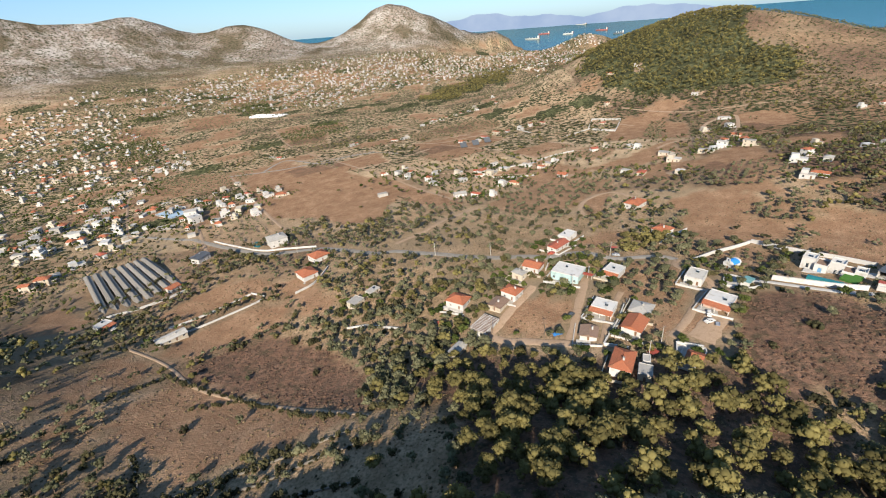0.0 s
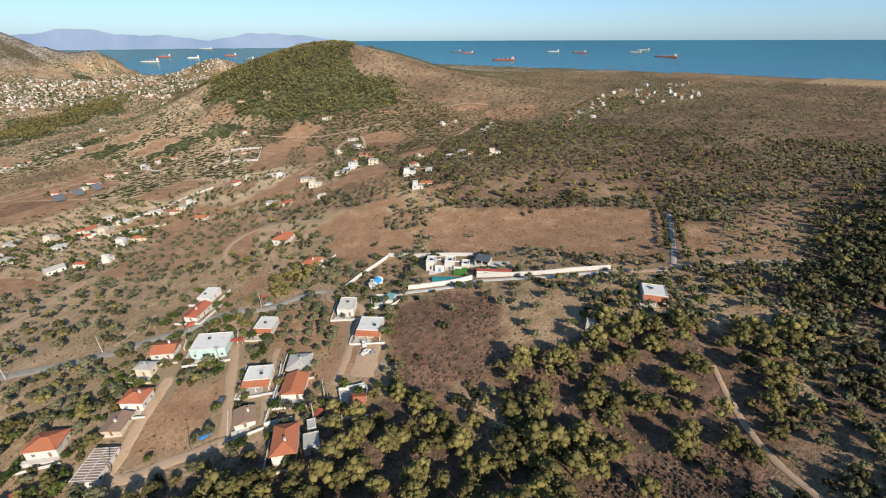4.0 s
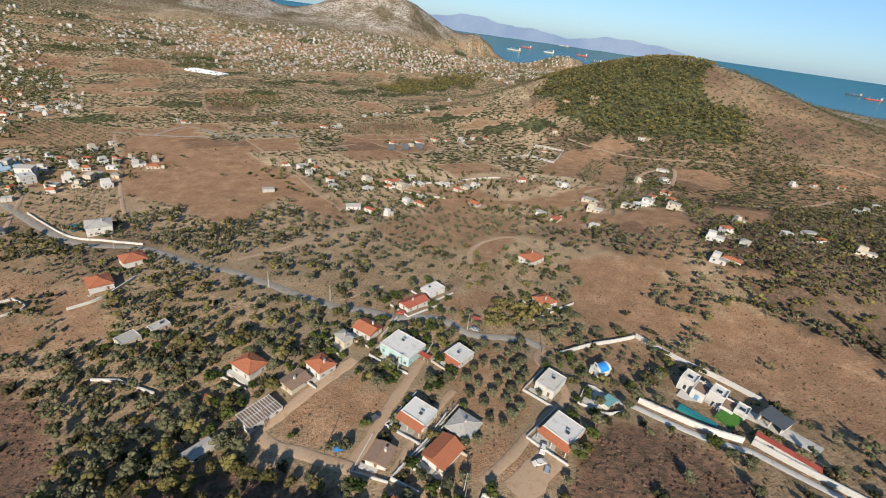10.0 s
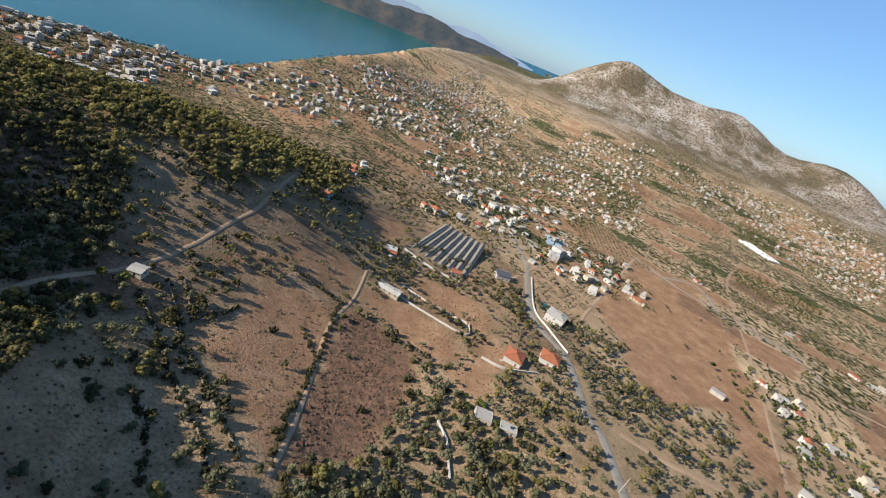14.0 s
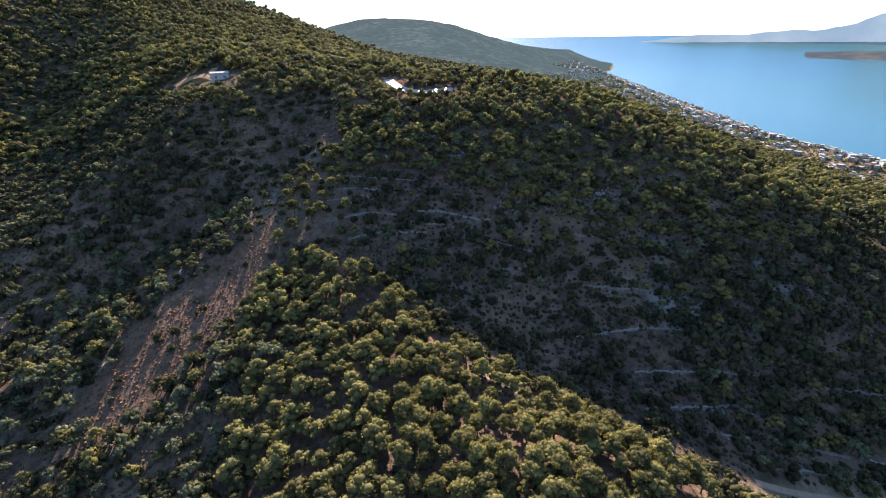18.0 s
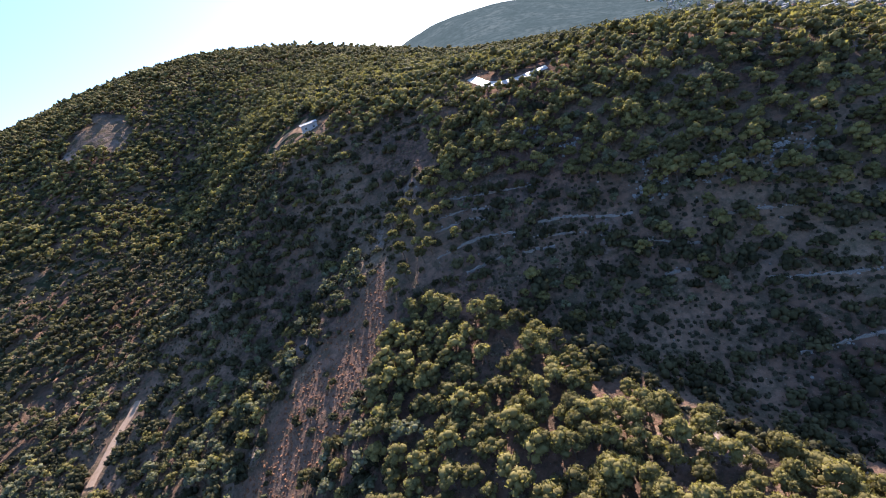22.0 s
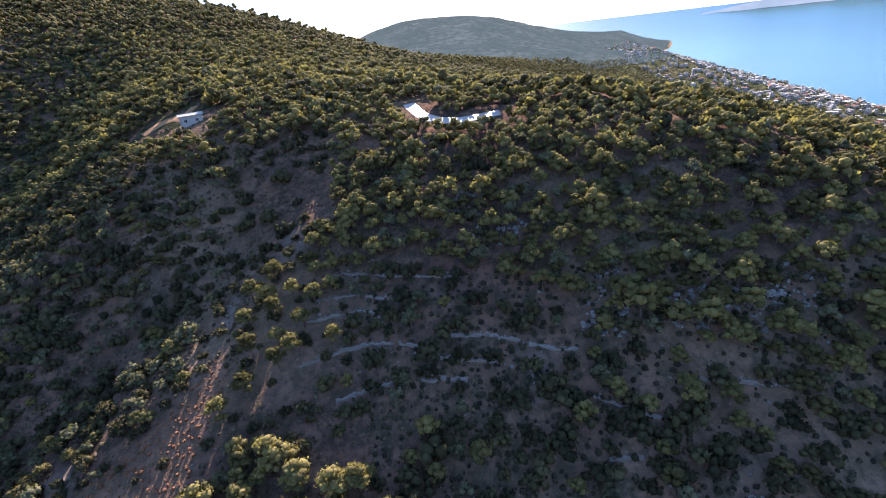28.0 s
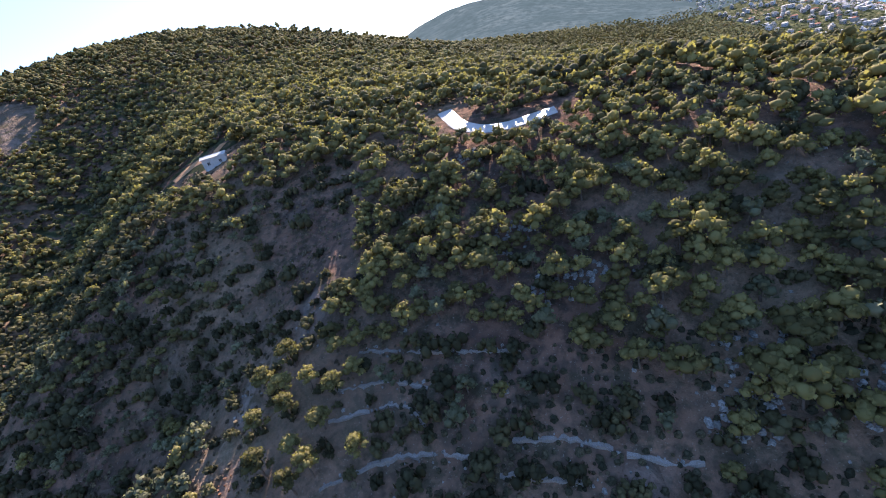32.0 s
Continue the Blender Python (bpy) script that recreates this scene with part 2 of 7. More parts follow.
def land(x, y):
    x, y = np.asarray(x, float), np.asarray(y, float)
    z = LAND_BASE + mounds(x, y, HILLS_A + HILLS_B, 260.0) + mounds(x, y, MOUNDS_A + MOUNDS_B + MOUNDS_C, 58.0)
    # pine hill and the sea ridge beside it
    z = z + peak(x, y, 454, 891, 14, 95, 80, 20) + peak(x, y, -250, -300, -26, 115, 58, -46)
    # the spur's edges
    z = z + peak(x, y, -79, -14, 6.5, 26, 9, -15) + peak(x, y, -87, 21, -9, 27, 14, -10) + peak(x, y, -79, -62, -6, 30, 12, -48)
    # spurs and gullies of the eastern slope
    z = z + peak(x, y, 27, -140, -7, 38, 10, 44) + peak(x, y, 64, -176, 7, 46, 13, 46)
    z = z + peak(x, y, 146, -255, -13, 70, 26, 104) + peak(x, y, 218, -320, 10, 70, 24, 112)
    # the valley runs down to the northern bay
    north = np.interp(x, NORTH_COAST_X, NORTH_COAST_Y) - y
    low = 5 + 0.032 * np.maximum(north, 0)
    z = z - np.clip((y - 1700) / 500, 0, 1) * np.clip((x + 250) / 350, 0, 1) * np.clip((1150 - x) / 250, 0, 1) * np.maximum(z - low, 0)
    # the bare mountains behind the town
    rough = 1 + 0.10 * lump(x, y, 160, 1) + 0.05 * lump(x, y, 60, 4)
    far = peak(x, y, -495, 3130, 245, 230, 260, -20) + peak(x, y, -60, 3420, 85, 260, 210, -25) + peak(x, y, 180, 3390, 75, 90, 70, -20)
    far = far + peak(x, y, -1285, 2640, 175, 200, 260, 30) + peak(x, y, -1700, 2330, 205, 200, 260, 40) + peak(x, y, -1900, 1960, 190, 190, 260, 45)
    far = far + peak(x, y, -2060, 1690, 170, 150, 200, 50) + peak(x, y, 690, 2880, 88, 150, 100, 20)
    far = far + mounds(x, y, ((-1950, 2000, -14), (-1500, 2341, -12), (-1300, 2450, -8), (-920, 3130, 20), (-440, 3225, -42), (-110, 3250, -12)), 120.0)
    far = far + mounds(x, y, ((200, 1000, 9), (450, 900, -5), (530, 880, -7), (720, 830, -9)), 75.0)
    z = z + far * rough
    # low ground falls to the shores
    west = x - np.interp(y, WEST_COAST_Y, WEST_COAST_X)
    shore = np.minimum(np.minimum(west * 0.16, north * 0.16), (y + 3300) * 0.16)
    z = np.minimum(z, np.where(shore > 0, shore + 1.0 + shore * shore * (0.02 + 0.07 * np.clip((y - 2000) / 500, 0, 1)), shore))
    # the far side of the bay
    over = np.interp(y, BAY_Y, BAY_X) - x
    bay = 26 + 8 * lump(x, y, 190, 3)
    bay = np.maximum(bay * np.clip((y + 3000) / 2600, 0.06, 1), 12) * np.exp(-((over - 1300) / 900) ** 2)
    z = np.where((over > -200) & (y > BAY_END), np.maximum(z, np.minimum(over * 0.15, bay)), z)
    fine = np.exp(-(x * x + (y + 60) ** 2) / 600.0 ** 2)
    z = z + np.where(z > 3, 0.5 * lump(x, y, 14, 2) * fine, 0)
    return np.maximum(z, -6)


NEAR, EYE = 2200.0, Vector((-20, 0, 200))


def drawn_in(p):
    """Far places are drawn in along the line of sight, so that all lies within five kilometres."""
    p = np.asarray(p, float)
    d = p - np.array(EYE)
    r = np.maximum(np.hypot(d[..., 0], d[..., 1]), 1.0)
    k = np.where(r > NEAR, (2 * NEAR - NEAR * NEAR / r) / r, 1.0)
    return np.array(EYE) + d * k[..., None]
FIELDS = [
    ([(40, 1), (56, 6), (76, -1), (91, -15), (85, -23), (81, -36), (72, -38)], 2),
    ([(-290, 451), (-276, 487), (-241, 505), (-153, 408), (-121, 345), (-125, 280), (-155, 280), (-213, 331), (-260, 336), (-282, 360)], 0),
    ([(78, 240), (107, 254), (127, 245), (134, 225), (112, 203), (134, 189), (139, 181), (124, 172), (99, 171), (79, 170), (74, 195), (88, 220)], 0),
    ([(155, 197), (176, 183), (199, 158), (159, 114), (138, 118), (129, 136), (118, 155), (132, 173)], 0),
    ([(158, 200), (197, 160), (233, 121), (249, 87), (201, 60), (169, 53), (164, 80), (150, 121), (131, 163)], 0),
    ([(70, 115), (93, 108), (103, 87), (86, 66), (64, 53), (47, 62), (44, 81), (55, 100)], 2),
    ([(61, 104), (84, 95), (87, 80), (66, 63), (49, 55), (39, 70)], 2),
    ([(-224, 68), (-226, 87), (-224, 115), (-198, 104), (-200, 89), (-209, 76)], 0),
    ([(-177, 49), (-193, 70), (-187, 95), (-163, 88), (-134, 77), (-93, 61), (-113, 53), (-128, 47), (-149, 36), (-161, 50)], 0),
    ([(-184, 101), (-177, 116), (-148, 130), (-111, 105), (-96, 87), (-93, 66), (-131, 79)], 2),
    ([(-204, 114), (-203, 137), (-181, 157), (-158, 160), (-151, 143), (-172, 127), (-190, 113)], 0),
    ([(-215, 141), (-222, 167), (-205, 193), (-191, 196), (-174, 180), (-193, 166)], 0),
    ([(-237, 148), (-233, 167), (-212, 196), (-192, 178), (-211, 155)], 0),
    ([(-315, 133), (-321, 177), (-278, 158), (-271, 134)], 0),
    ([(-377, 527), (-296, 540), (-193, 440), (-142, 409), (-100, 366), (-129, 319), (-178, 301), (-229, 317)], 0),
    ([(-179, 187), (-155, 188), (-123, 148), (-141, 145)], 0),
    ([(-134, 594), (-34, 661), (1, 581), (-48, 502), (-98, 495)], 0),
    ([(231, 67), (246, 52), (203, 34), (196, 50)], 0),
    ([(74, 63), (92, 50), (93, 32), (66, 31), (59, 45)], 2),
    ([(189, 599), (225, 528), (182, 428), (138, 473)], 0),
    ([(-148, 392), (-111, 372), (-70, 321), (-80, 299), (-118, 338)], 0),
    ([(-41, 109), (-33, 121), (-18, 130), (-8, 122), (-7, 112), (-16, 104), (-19, 99), (-29, 101), (-37, 105)], 0),
    ([(18, 98), (35, 112), (33, 100), (24, 89), (14, 91)], 0),
    ([(13, 187), (30, 200), (45, 199), (34, 180), (16, 172)], 0),
    ([(29, 98), (44, 105), (50, 101), (46, 92), (31, 87)], 0),
    ([(-228, 501), (-175, 550), (-149, 481), (-200, 456)], 0),
    ([(-105, 340), (-73, 344), (-54, 299), (-82, 302)], 0),
    ([(56, 287), (58, 276), (40, 239), (31, 235), (30, 254), (37, 268)], 0),
    ([(108, 492), (173, 607), (224, 591), (167, 491), (125, 457)], 0),
    ([(135, 321), (196, 363), (187, 292), (163, 284), (131, 287)], 0),
    ([(285, 537), (366, 528), (336, 456), (226, 384)], 0),
    ([(229, 358), (288, 370), (253, 315), (215, 323)], 0),
    ([(168, 236), (198, 229), (189, 219), (165, 222)], 0),
    ([(456, 558), (543, 549), (512, 515), (456, 530)], 0),
    ([(57, 364), (121, 392), (129, 358), (90, 348)], 0),
    ([(4, -125), (10, -116), (24, -105), (39, -88), (50, -65), (34, -59), (16, -77), (6, -96), (1, -116)], 0),
    ([(-711, 274), (-836, 476), (-752, 463), (-618, 279)], 0),
    ([(-676, 68), (-655, 156), (-576, 137), (-544, 83)], 0),
]
PINE_GROVES = [
    [(28, 174), (37, 184), (58, 195), (63, 187), (40, 162), (30, 160)],
    [(-5, -103), (-17, -100), (-27, -96), (-38, -84), (-47, -68), (-52, -60), (-62, -52), (-74, -42), (-82, -35), (-87, -27), (-95, -19), (-89, -14), (-8, -39), (-4, -67), (-1, -88)],
    [(-27, 75), (-5, 73), (18, 79), (31, 75), (49, 64), (49, 48), (51, 38), (38, 20), (21, 16)],
    [(-78, 81), (-58, 91), (-41, 93), (-16, 85), (14, 62), (26, 60), (-40, 35)],
    [(-55, 70), (-38, 86), (-17, 82), (30, 75), (39, 57), (34, 36), (48, 26), (45, 23), (-54, 13)],
    [(20, 20), (52, 30), (70, 52), (84, 30), (91, 9), (95, -22), (40, -20), (10, 0)],
    [(70, 55), (116, 40), (139, 12), (157, -7), (95, -22), (91, 9), (52, 30)],
    [(-89, -14), (-8, -39), (40, -20), (10, 0), (-30, 12), (-54, 13), (-80, 4)],
    [(170, 210), (208, 169), (237, 144), (262, 93), (298, 110), (286, 176), (224, 209)],
]
OLIVE_GROVES = [
    [(32, 154), (51, 144), (44, 127), (43, 114), (32, 105), (25, 109), (14, 124), (16, 137)],
    [(56, 171), (82, 180), (93, 173), (63, 155)],
    [(-38, 286), (-1, 328), (48, 337), (53, 304), (27, 255), (2, 249), (-23, 255)],
    [(115, 207), (139, 223), (157, 215), (154, 202), (138, 188), (128, 186), (121, 194)],
    [(123, 263), (161, 303), (179, 278), (167, 253), (138, 239)],
    [(250, 51), (295, 45), (296, 25), (222, 8), (209, 20), (207, 32)],
    [(-195, 37), (-215, 54), (-210, 74), (-198, 75), (-188, 51)],
    [(62, 150), (94, 168), (103, 150), (78, 132)],
    [(30, 292), (47, 337), (72, 317), (55, 273)],
    [(59, 429), (78, 451), (110, 434), (94, 402), (68, 392)],
    [(346, 473), (435, 511), (473, 488), (440, 452), (362, 422), (307, 412)],
    [(143, 462), (193, 565), (207, 550), (158, 446)],
    [(-151, 688), (-56, 780), (0, 756), (2, 685), (-124, 617)],
    [(-383, 741), (-319, 795), (-283, 675), (-351, 666)],
    [(-513, 523), (-471, 554), (-328, 512), (-331, 470), (-348, 424), (-447, 452)],
]
HILL_PINES = [
    [(181, 917), (204, 819), (182, 744), (197, 688), (280, 651), (396, 633), (420, 650), (437, 722), (400, 735), (402, 760), (425, 805), (460, 871), (470, 960), (400, 1100), (190, 1080)],
    [(-175, 1223), (-95, 1450), (135, 1800), (95, 1560), (-33, 1280), (-100, 1147)],
]
# ---- ground and sea ----
def parcel(x, y):
    """The patchwork of the valley: a number from 0 to 1 for each plot, and how near its edge a place lies."""
    u = (x * 0.82 + y * 0.57) / 62 + 0.3 * lump(x, y, 210, 2)
    v = (-x * 0.57 + y * 0.82) / 44 + 0.3 * lump(x, y, 210, 5)
    v = v + 0.37 * np.modf(np.abs(np.sin(np.floor(u) * 7.13) * 91.7))[0]
    kind = np.modf(np.abs(np.sin(np.floor(u) * 12.99 + np.floor(v) * 78.23) * 43758.5))[0]
    edge = np.minimum(np.abs(u - np.round(u)) * 62, np.abs(v - np.round(v)) * 44)
    return kind, edge


def tilled(x, y, z):
    """True over the gentle valley ground that is laid out in plots."""
    return (y > 190) & (z < 112) & (np.hypot(x, y - 110) > 185) & ((x < 150) | (y > 400)) & ~((x > 200) & (y > 520) & (z > 96))


def inside(x, y, poly):
    hit, j = np.zeros(x.shape, bool), len(poly) - 1
    for i in range(len(poly)):
        (xi, yi), (xj, yj) = poly[i], poly[j]
        hit ^= ((yi > y) != (yj > y)) & (x < (xj - xi) * (y - yi) / ((yj - yi) or 1e-9) + xi)
        j = i
    return hit


def graded(low, high, step, far):
    a = list(np.arange(low, high + step, step))
    d = step
    while a[-1] < far:
        d *= 1.052
        a.append(a[-1] + d)
    d = step
    while a[0] > -far:
        d *= 1.052
        a.insert(0, a[0] - d)
    return np.array(a)


gx, gy = graded(-400, 330, 4.5, 19000), graded(-420, 480, 4.5, 19000)
X, Y = np.meshgrid(gx, gy, indexing="ij")
Z = land(X, Y)
nx, ny = X.shape
idx = np.arange(nx * ny).reshape(nx, ny)
quads = np.stack([idx[:-1, :-1], idx[1:, :-1], idx[1:, 1:], idx[:-1, 1:]], -1).reshape(-1, 4)
me = mesh_from("ground", drawn_in(np.stack([X, Y, Z], -1)).reshape(-1, 3).tolist(), quads.tolist(), ground_material(), True)
cover = np.zeros((nx, ny, 4))
for poly, kind in FIELDS:
    here = inside(X + 1.5 * lump(X, Y, 6, 5), Y + 1.5 * lump(X, Y, 6, 8), poly)
    cover[..., kind][here] = 0.84 if kind else 1.0
    cover[..., 0][here] = 1.0
RR = np.hypot(X, Y)
for poly in OLIVE_GROVES:
    cover[..., 0] = np.where(inside(X, Y, poly), 0.8, cover[..., 0])
for poly in ((-812, 879), (-912, 1007), (-811, 1052), (-726, 920)), ((-792, 1095), (-690, 1200), (-600, 1010), (-690, 930)):
    cover[..., 0][inside(X, Y, poly)] = 1
# plots of the far valley floor
plot, hem = parcel(X, Y)
valley = tilled(X, Y, Z)
cover[..., 0] = np.maximum(cover[..., 0], np.where(valley & (plot < 0.17), 0.95, np.where(valley & (plot < 0.44), 0.3, 0)))
cover[..., 2] = np.where(valley & (plot > 0.44) & (plot < 0.56), 0.55, cover[..., 2])
cover[..., 3] = np.where(valley & (RR > 480) & (cover[..., 0] < 0.5), np.where(plot > 0.93, 0.75, 0.42 + 0.12 * plot), 0)
cover[..., 3] = np.where((RR > 480) & (Z >= 80) & (Y > 0), np.clip(0.45 - (Z - 80) / 800 + 0.07 * lump(X, Y, 150, 3), 0.2, 0.52), cover[..., 3])
cover[..., 3] = np.where((Y < -600) & (Z > 1), 0.66 + 0.1 * lump(X, Y, 120, 4), cover[..., 3])
for poly in HILL_PINES:
    cover[..., 3] = np.where(inside(X + 24 * lump(X, Y, 45, 3), Y + 24 * lump(X, Y, 45, 6), poly), 0.72, cover[..., 3])
cover[..., 3] = np.where((X < -3000), 0.6, cover[..., 3])
cover[..., 1] = np.where((X < -3000) & (Z > 12), 1.0, cover[..., 1])
cover[..., 1] = np.where((RR > 1500) & (Y > 0) & (Z > 75), np.clip((Z - 75) / 50, 0, 1), cover[..., 1])
cover[..., 2] = np.where((Y < -20) & (RR < 900) & (cover[..., 0] < 0.5), np.clip(0.8 + 0.4 * lump(X, Y, 25, 9), 0, 1), cover[..., 2])
cover[..., 3] = np.where((Y < -20) & (RR < 700) & (RR > 230) & (cover[..., 0] < 0.5), 0.47 + 0.10 * lump(X, Y, 18, 3), cover[..., 3])
cover[..., 1] = np.where((Y < -30) & (RR < 420) & (Z < 175) & (cover[..., 0] < 0.5), np.clip(1.2 * lump(X, Y, 9, 6) + 0.6 * lump(X, Y, 30, 2) - 0.9, 0, 0.6), cover[..., 1])
cover[..., 2] = np.where((X > 150) & (Y > 300) & (Y < 1100) & (Z > 4) & (cover[..., 0] < 0.5), np.clip(0.5 + 0.4 * lump(X, Y, 45, 7), 0, 0.85), cover[..., 2])
cover[..., 2] = np.where((X > 172) & (X < 1300) & (Y > -60) & (Y < 330) & (cover[..., 0] < 0.5), np.clip(0.75 + 0.4 * lump(X, Y, 30, 7), 0, 0.95), cover[..., 2])
cover[..., 2] = np.where(inside(X, Y, FIELDS[0][0]), 1.0, cover[..., 2])
# heath tone under the groves: needle litter, with the pines' shade painted in
for poly in PINE_GROVES[1:-1]:
    cover[..., 2] = np.where(inside(X, Y, poly) & (cover[..., 0] < 0.5), 0.9, cover[..., 2])
cover[..., 2] = np.where((X < -150) & (Y < 260) & (Y > -20) & (cover[..., 0] < 0.5), np.clip(0.25 + 0.4 * lump(X, Y, 35, 4), 0, 0.7), cover[..., 2])
cover[..., 3] = np.where((X < -380) & (Y < 260) & (Y > -600) & (Z > 1) & (cover[..., 0] < 0.5), 0.485 + 0.05 * lump(X, Y, 60, 4), cover[..., 3])
red = inside(X, Y, FIELDS[-3][0])
cover[..., 2] = np.where(red, 0.72, cover[..., 2])
crag = np.hypot((X - 226) / 24, (Y + 350) / 34) < 1 + 0.3 * lump(X, Y, 12, 2)
cover[..., 1] = np.where(crag, 0.55, cover[..., 1])
cover[..., 3] = np.where(crag, 0.2, cover[..., 3])
col = me.color_attributes.new("cover", "FLOAT_COLOR", "POINT")
col.data.foreach_set("color", cover.reshape(-1))
tagged(new("ground", me), "dry brown Mediterranean hillside and valley floor", "ground", kind="structure")
ring = [np.array(EYE) * (1, 1, 0) + np.array((math.cos(a) * r, math.sin(a) * r, 0)) for r in (0, *np.geomspace(400, 60000, 60)) for a in np.linspace(0, 2 * math.pi, 97)[:-1]]
faces = [(i * 96 + j, i * 96 + (j + 1) % 96, (i + 1) * 96 + (j + 1) % 96, (i + 1) * 96 + j) for i in range(60) for j in range(96)]
me = mesh_from("water", drawn_in(np.array(ring)).tolist(), faces, sea_material(), True)
tagged(new("water", me), "deep blue calm sea reaching the horizon", "sea", kind="structure")


# ---- hazy ranges across the gulf, far behind all else; haze painted as glow ----
def cape_haze_paint():
    m, t, n, b = tree_of("painted_haze_cape")
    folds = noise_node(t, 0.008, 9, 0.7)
    # emission colours of the woods with the distance haze already painted in
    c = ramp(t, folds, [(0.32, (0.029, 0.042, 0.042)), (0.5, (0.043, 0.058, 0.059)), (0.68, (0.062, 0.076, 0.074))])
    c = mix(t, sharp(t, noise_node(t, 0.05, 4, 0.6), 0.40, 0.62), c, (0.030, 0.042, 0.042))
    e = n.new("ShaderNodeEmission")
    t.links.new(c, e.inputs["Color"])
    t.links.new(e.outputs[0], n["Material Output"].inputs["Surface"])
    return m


def cape_rise(a, b):
    rise = peak(a, b, -400, -2500, 142, 600, 350, 70) + peak(a, b, 60, -2600, 75, 300, 300, 0)
    return rise * (1 + 0.10 * lump(a, b, 160, 1) + 0.05 * lump(a, b, 60, 4)) - 5 + 7.5 * np.clip((-1200 - b) / 200, 0, 1)


def painted_haze_cape():
    """The far cape in the south, its paleness with distance painted as unlit glow."""
    a, b = np.meshgrid(np.linspace(-2100, 1000, 110), np.linspace(-3290, -1150, 100), indexing="ij")
    z = np.maximum(land(a, b), 0) + cape_rise(a, b)
    z = -8 + (z + 8) * np.clip(land(a, b) / 3, 0, 1)
    k = np.arange(110 * 100).reshape(110, 100)
    q = np.stack([k[:-1, :-1], k[1:, :-1], k[1:, 1:], k[:-1, 1:]], -1).reshape(-1, 4)
    return mesh_from("backdrop", drawn_in(np.stack([a, b, z], -1).reshape(-1, 3)).tolist(), q.tolist(), cape_haze_paint(), True)


tagged(new("backdrop", painted_haze_cape()), "wooded cape far beyond the ridge, blue haze painted in", "mountain", kind="structure")


def range_haze_paint():
    m, t, n, b = tree_of("painted_distance_haze")
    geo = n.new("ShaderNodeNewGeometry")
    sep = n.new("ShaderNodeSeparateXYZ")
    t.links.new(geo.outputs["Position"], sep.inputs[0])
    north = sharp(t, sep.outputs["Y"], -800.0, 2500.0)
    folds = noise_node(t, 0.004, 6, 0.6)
    # distance haze painted as emission, darker in the south than in the north
    south_haze = ramp(t, folds, [(0.35, (0.088, 0.125, 0.155)), (0.65, (0.125, 0.16, 0.185))])
    north_haze = ramp(t, folds, [(0.35, (0.17, 0.22, 0.31)), (0.65, (0.22, 0.265, 0.34))])
    c = mix(t, north, south_haze, north_haze)
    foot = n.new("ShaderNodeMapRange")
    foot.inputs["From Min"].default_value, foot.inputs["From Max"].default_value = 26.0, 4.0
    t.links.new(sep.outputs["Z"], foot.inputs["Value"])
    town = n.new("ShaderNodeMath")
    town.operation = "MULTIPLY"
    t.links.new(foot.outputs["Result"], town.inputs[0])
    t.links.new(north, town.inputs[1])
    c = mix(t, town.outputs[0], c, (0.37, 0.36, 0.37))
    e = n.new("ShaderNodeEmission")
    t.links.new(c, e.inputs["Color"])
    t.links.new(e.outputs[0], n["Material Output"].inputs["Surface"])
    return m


def far_ranges():
    az = np.linspace(-152, 34, 373)
    tall = 500 * np.clip((-58 - az) / 12, 0, 1) * np.clip((az + 147) / 22, 0, 1) + 330 * np.clip((az + 9) / 6, 0, 1) * np.clip((30 - az) / 10, 0, 1)
    tall = tall * (1 + 0.30 * np.sin(az * 0.3 + 1) + 0.13 * np.sin(az * 0.83) + 0.045 * np.sin(az * 2.3) + 0.015 * np.sin(az * 6.1))
    rows = []
    for k, (r, up) in enumerate(((13200, -0.02), (13600, 0.08), (14400, 0.45), (15100, 0.8), (15600, 1.0), (16400, 0.5))):
        a = np.radians(az)
        rr = r + 250 * np.sin(az * 1.9 + k) + 120 * np.sin(az * 5.1 + 2 * k)
        rows.append(np.column_stack([rr * np.sin(a), rr * np.cos(a), tall * up * (1 + (0.12 * np.sin(az * 4.3 + k * 2) if 0 < k < 4 else 0)) - 3]))
    v = drawn_in(np.stack(rows, 1).reshape(-1, 3))
    f = [(i * 6 + j, i * 6 + j + 1, i * 6 + j + 7, i * 6 + j + 6) for i in range(len(az) - 1) for j in range(5)]
    return mesh_from("backdrop", v.tolist(), f, range_haze_paint(), True)


def shore_haze_paint():
    m, t, n, b = tree_of("far_hazy_shore")
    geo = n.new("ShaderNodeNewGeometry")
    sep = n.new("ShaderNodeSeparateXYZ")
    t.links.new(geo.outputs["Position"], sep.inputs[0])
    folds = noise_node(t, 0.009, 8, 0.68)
    # glowing ramp: hazy blue-grey folds and warm sunlit patches put into the colour
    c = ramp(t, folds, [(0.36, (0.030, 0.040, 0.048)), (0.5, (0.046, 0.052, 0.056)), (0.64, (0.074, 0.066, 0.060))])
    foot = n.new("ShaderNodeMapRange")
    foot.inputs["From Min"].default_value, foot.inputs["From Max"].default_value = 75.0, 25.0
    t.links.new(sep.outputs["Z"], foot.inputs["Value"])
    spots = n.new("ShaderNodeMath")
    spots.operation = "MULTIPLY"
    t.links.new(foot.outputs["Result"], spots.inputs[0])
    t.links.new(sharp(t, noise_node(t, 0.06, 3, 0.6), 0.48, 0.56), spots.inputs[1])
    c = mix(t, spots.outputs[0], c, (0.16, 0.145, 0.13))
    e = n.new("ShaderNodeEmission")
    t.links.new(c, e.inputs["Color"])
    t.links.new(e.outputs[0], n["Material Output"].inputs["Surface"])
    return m


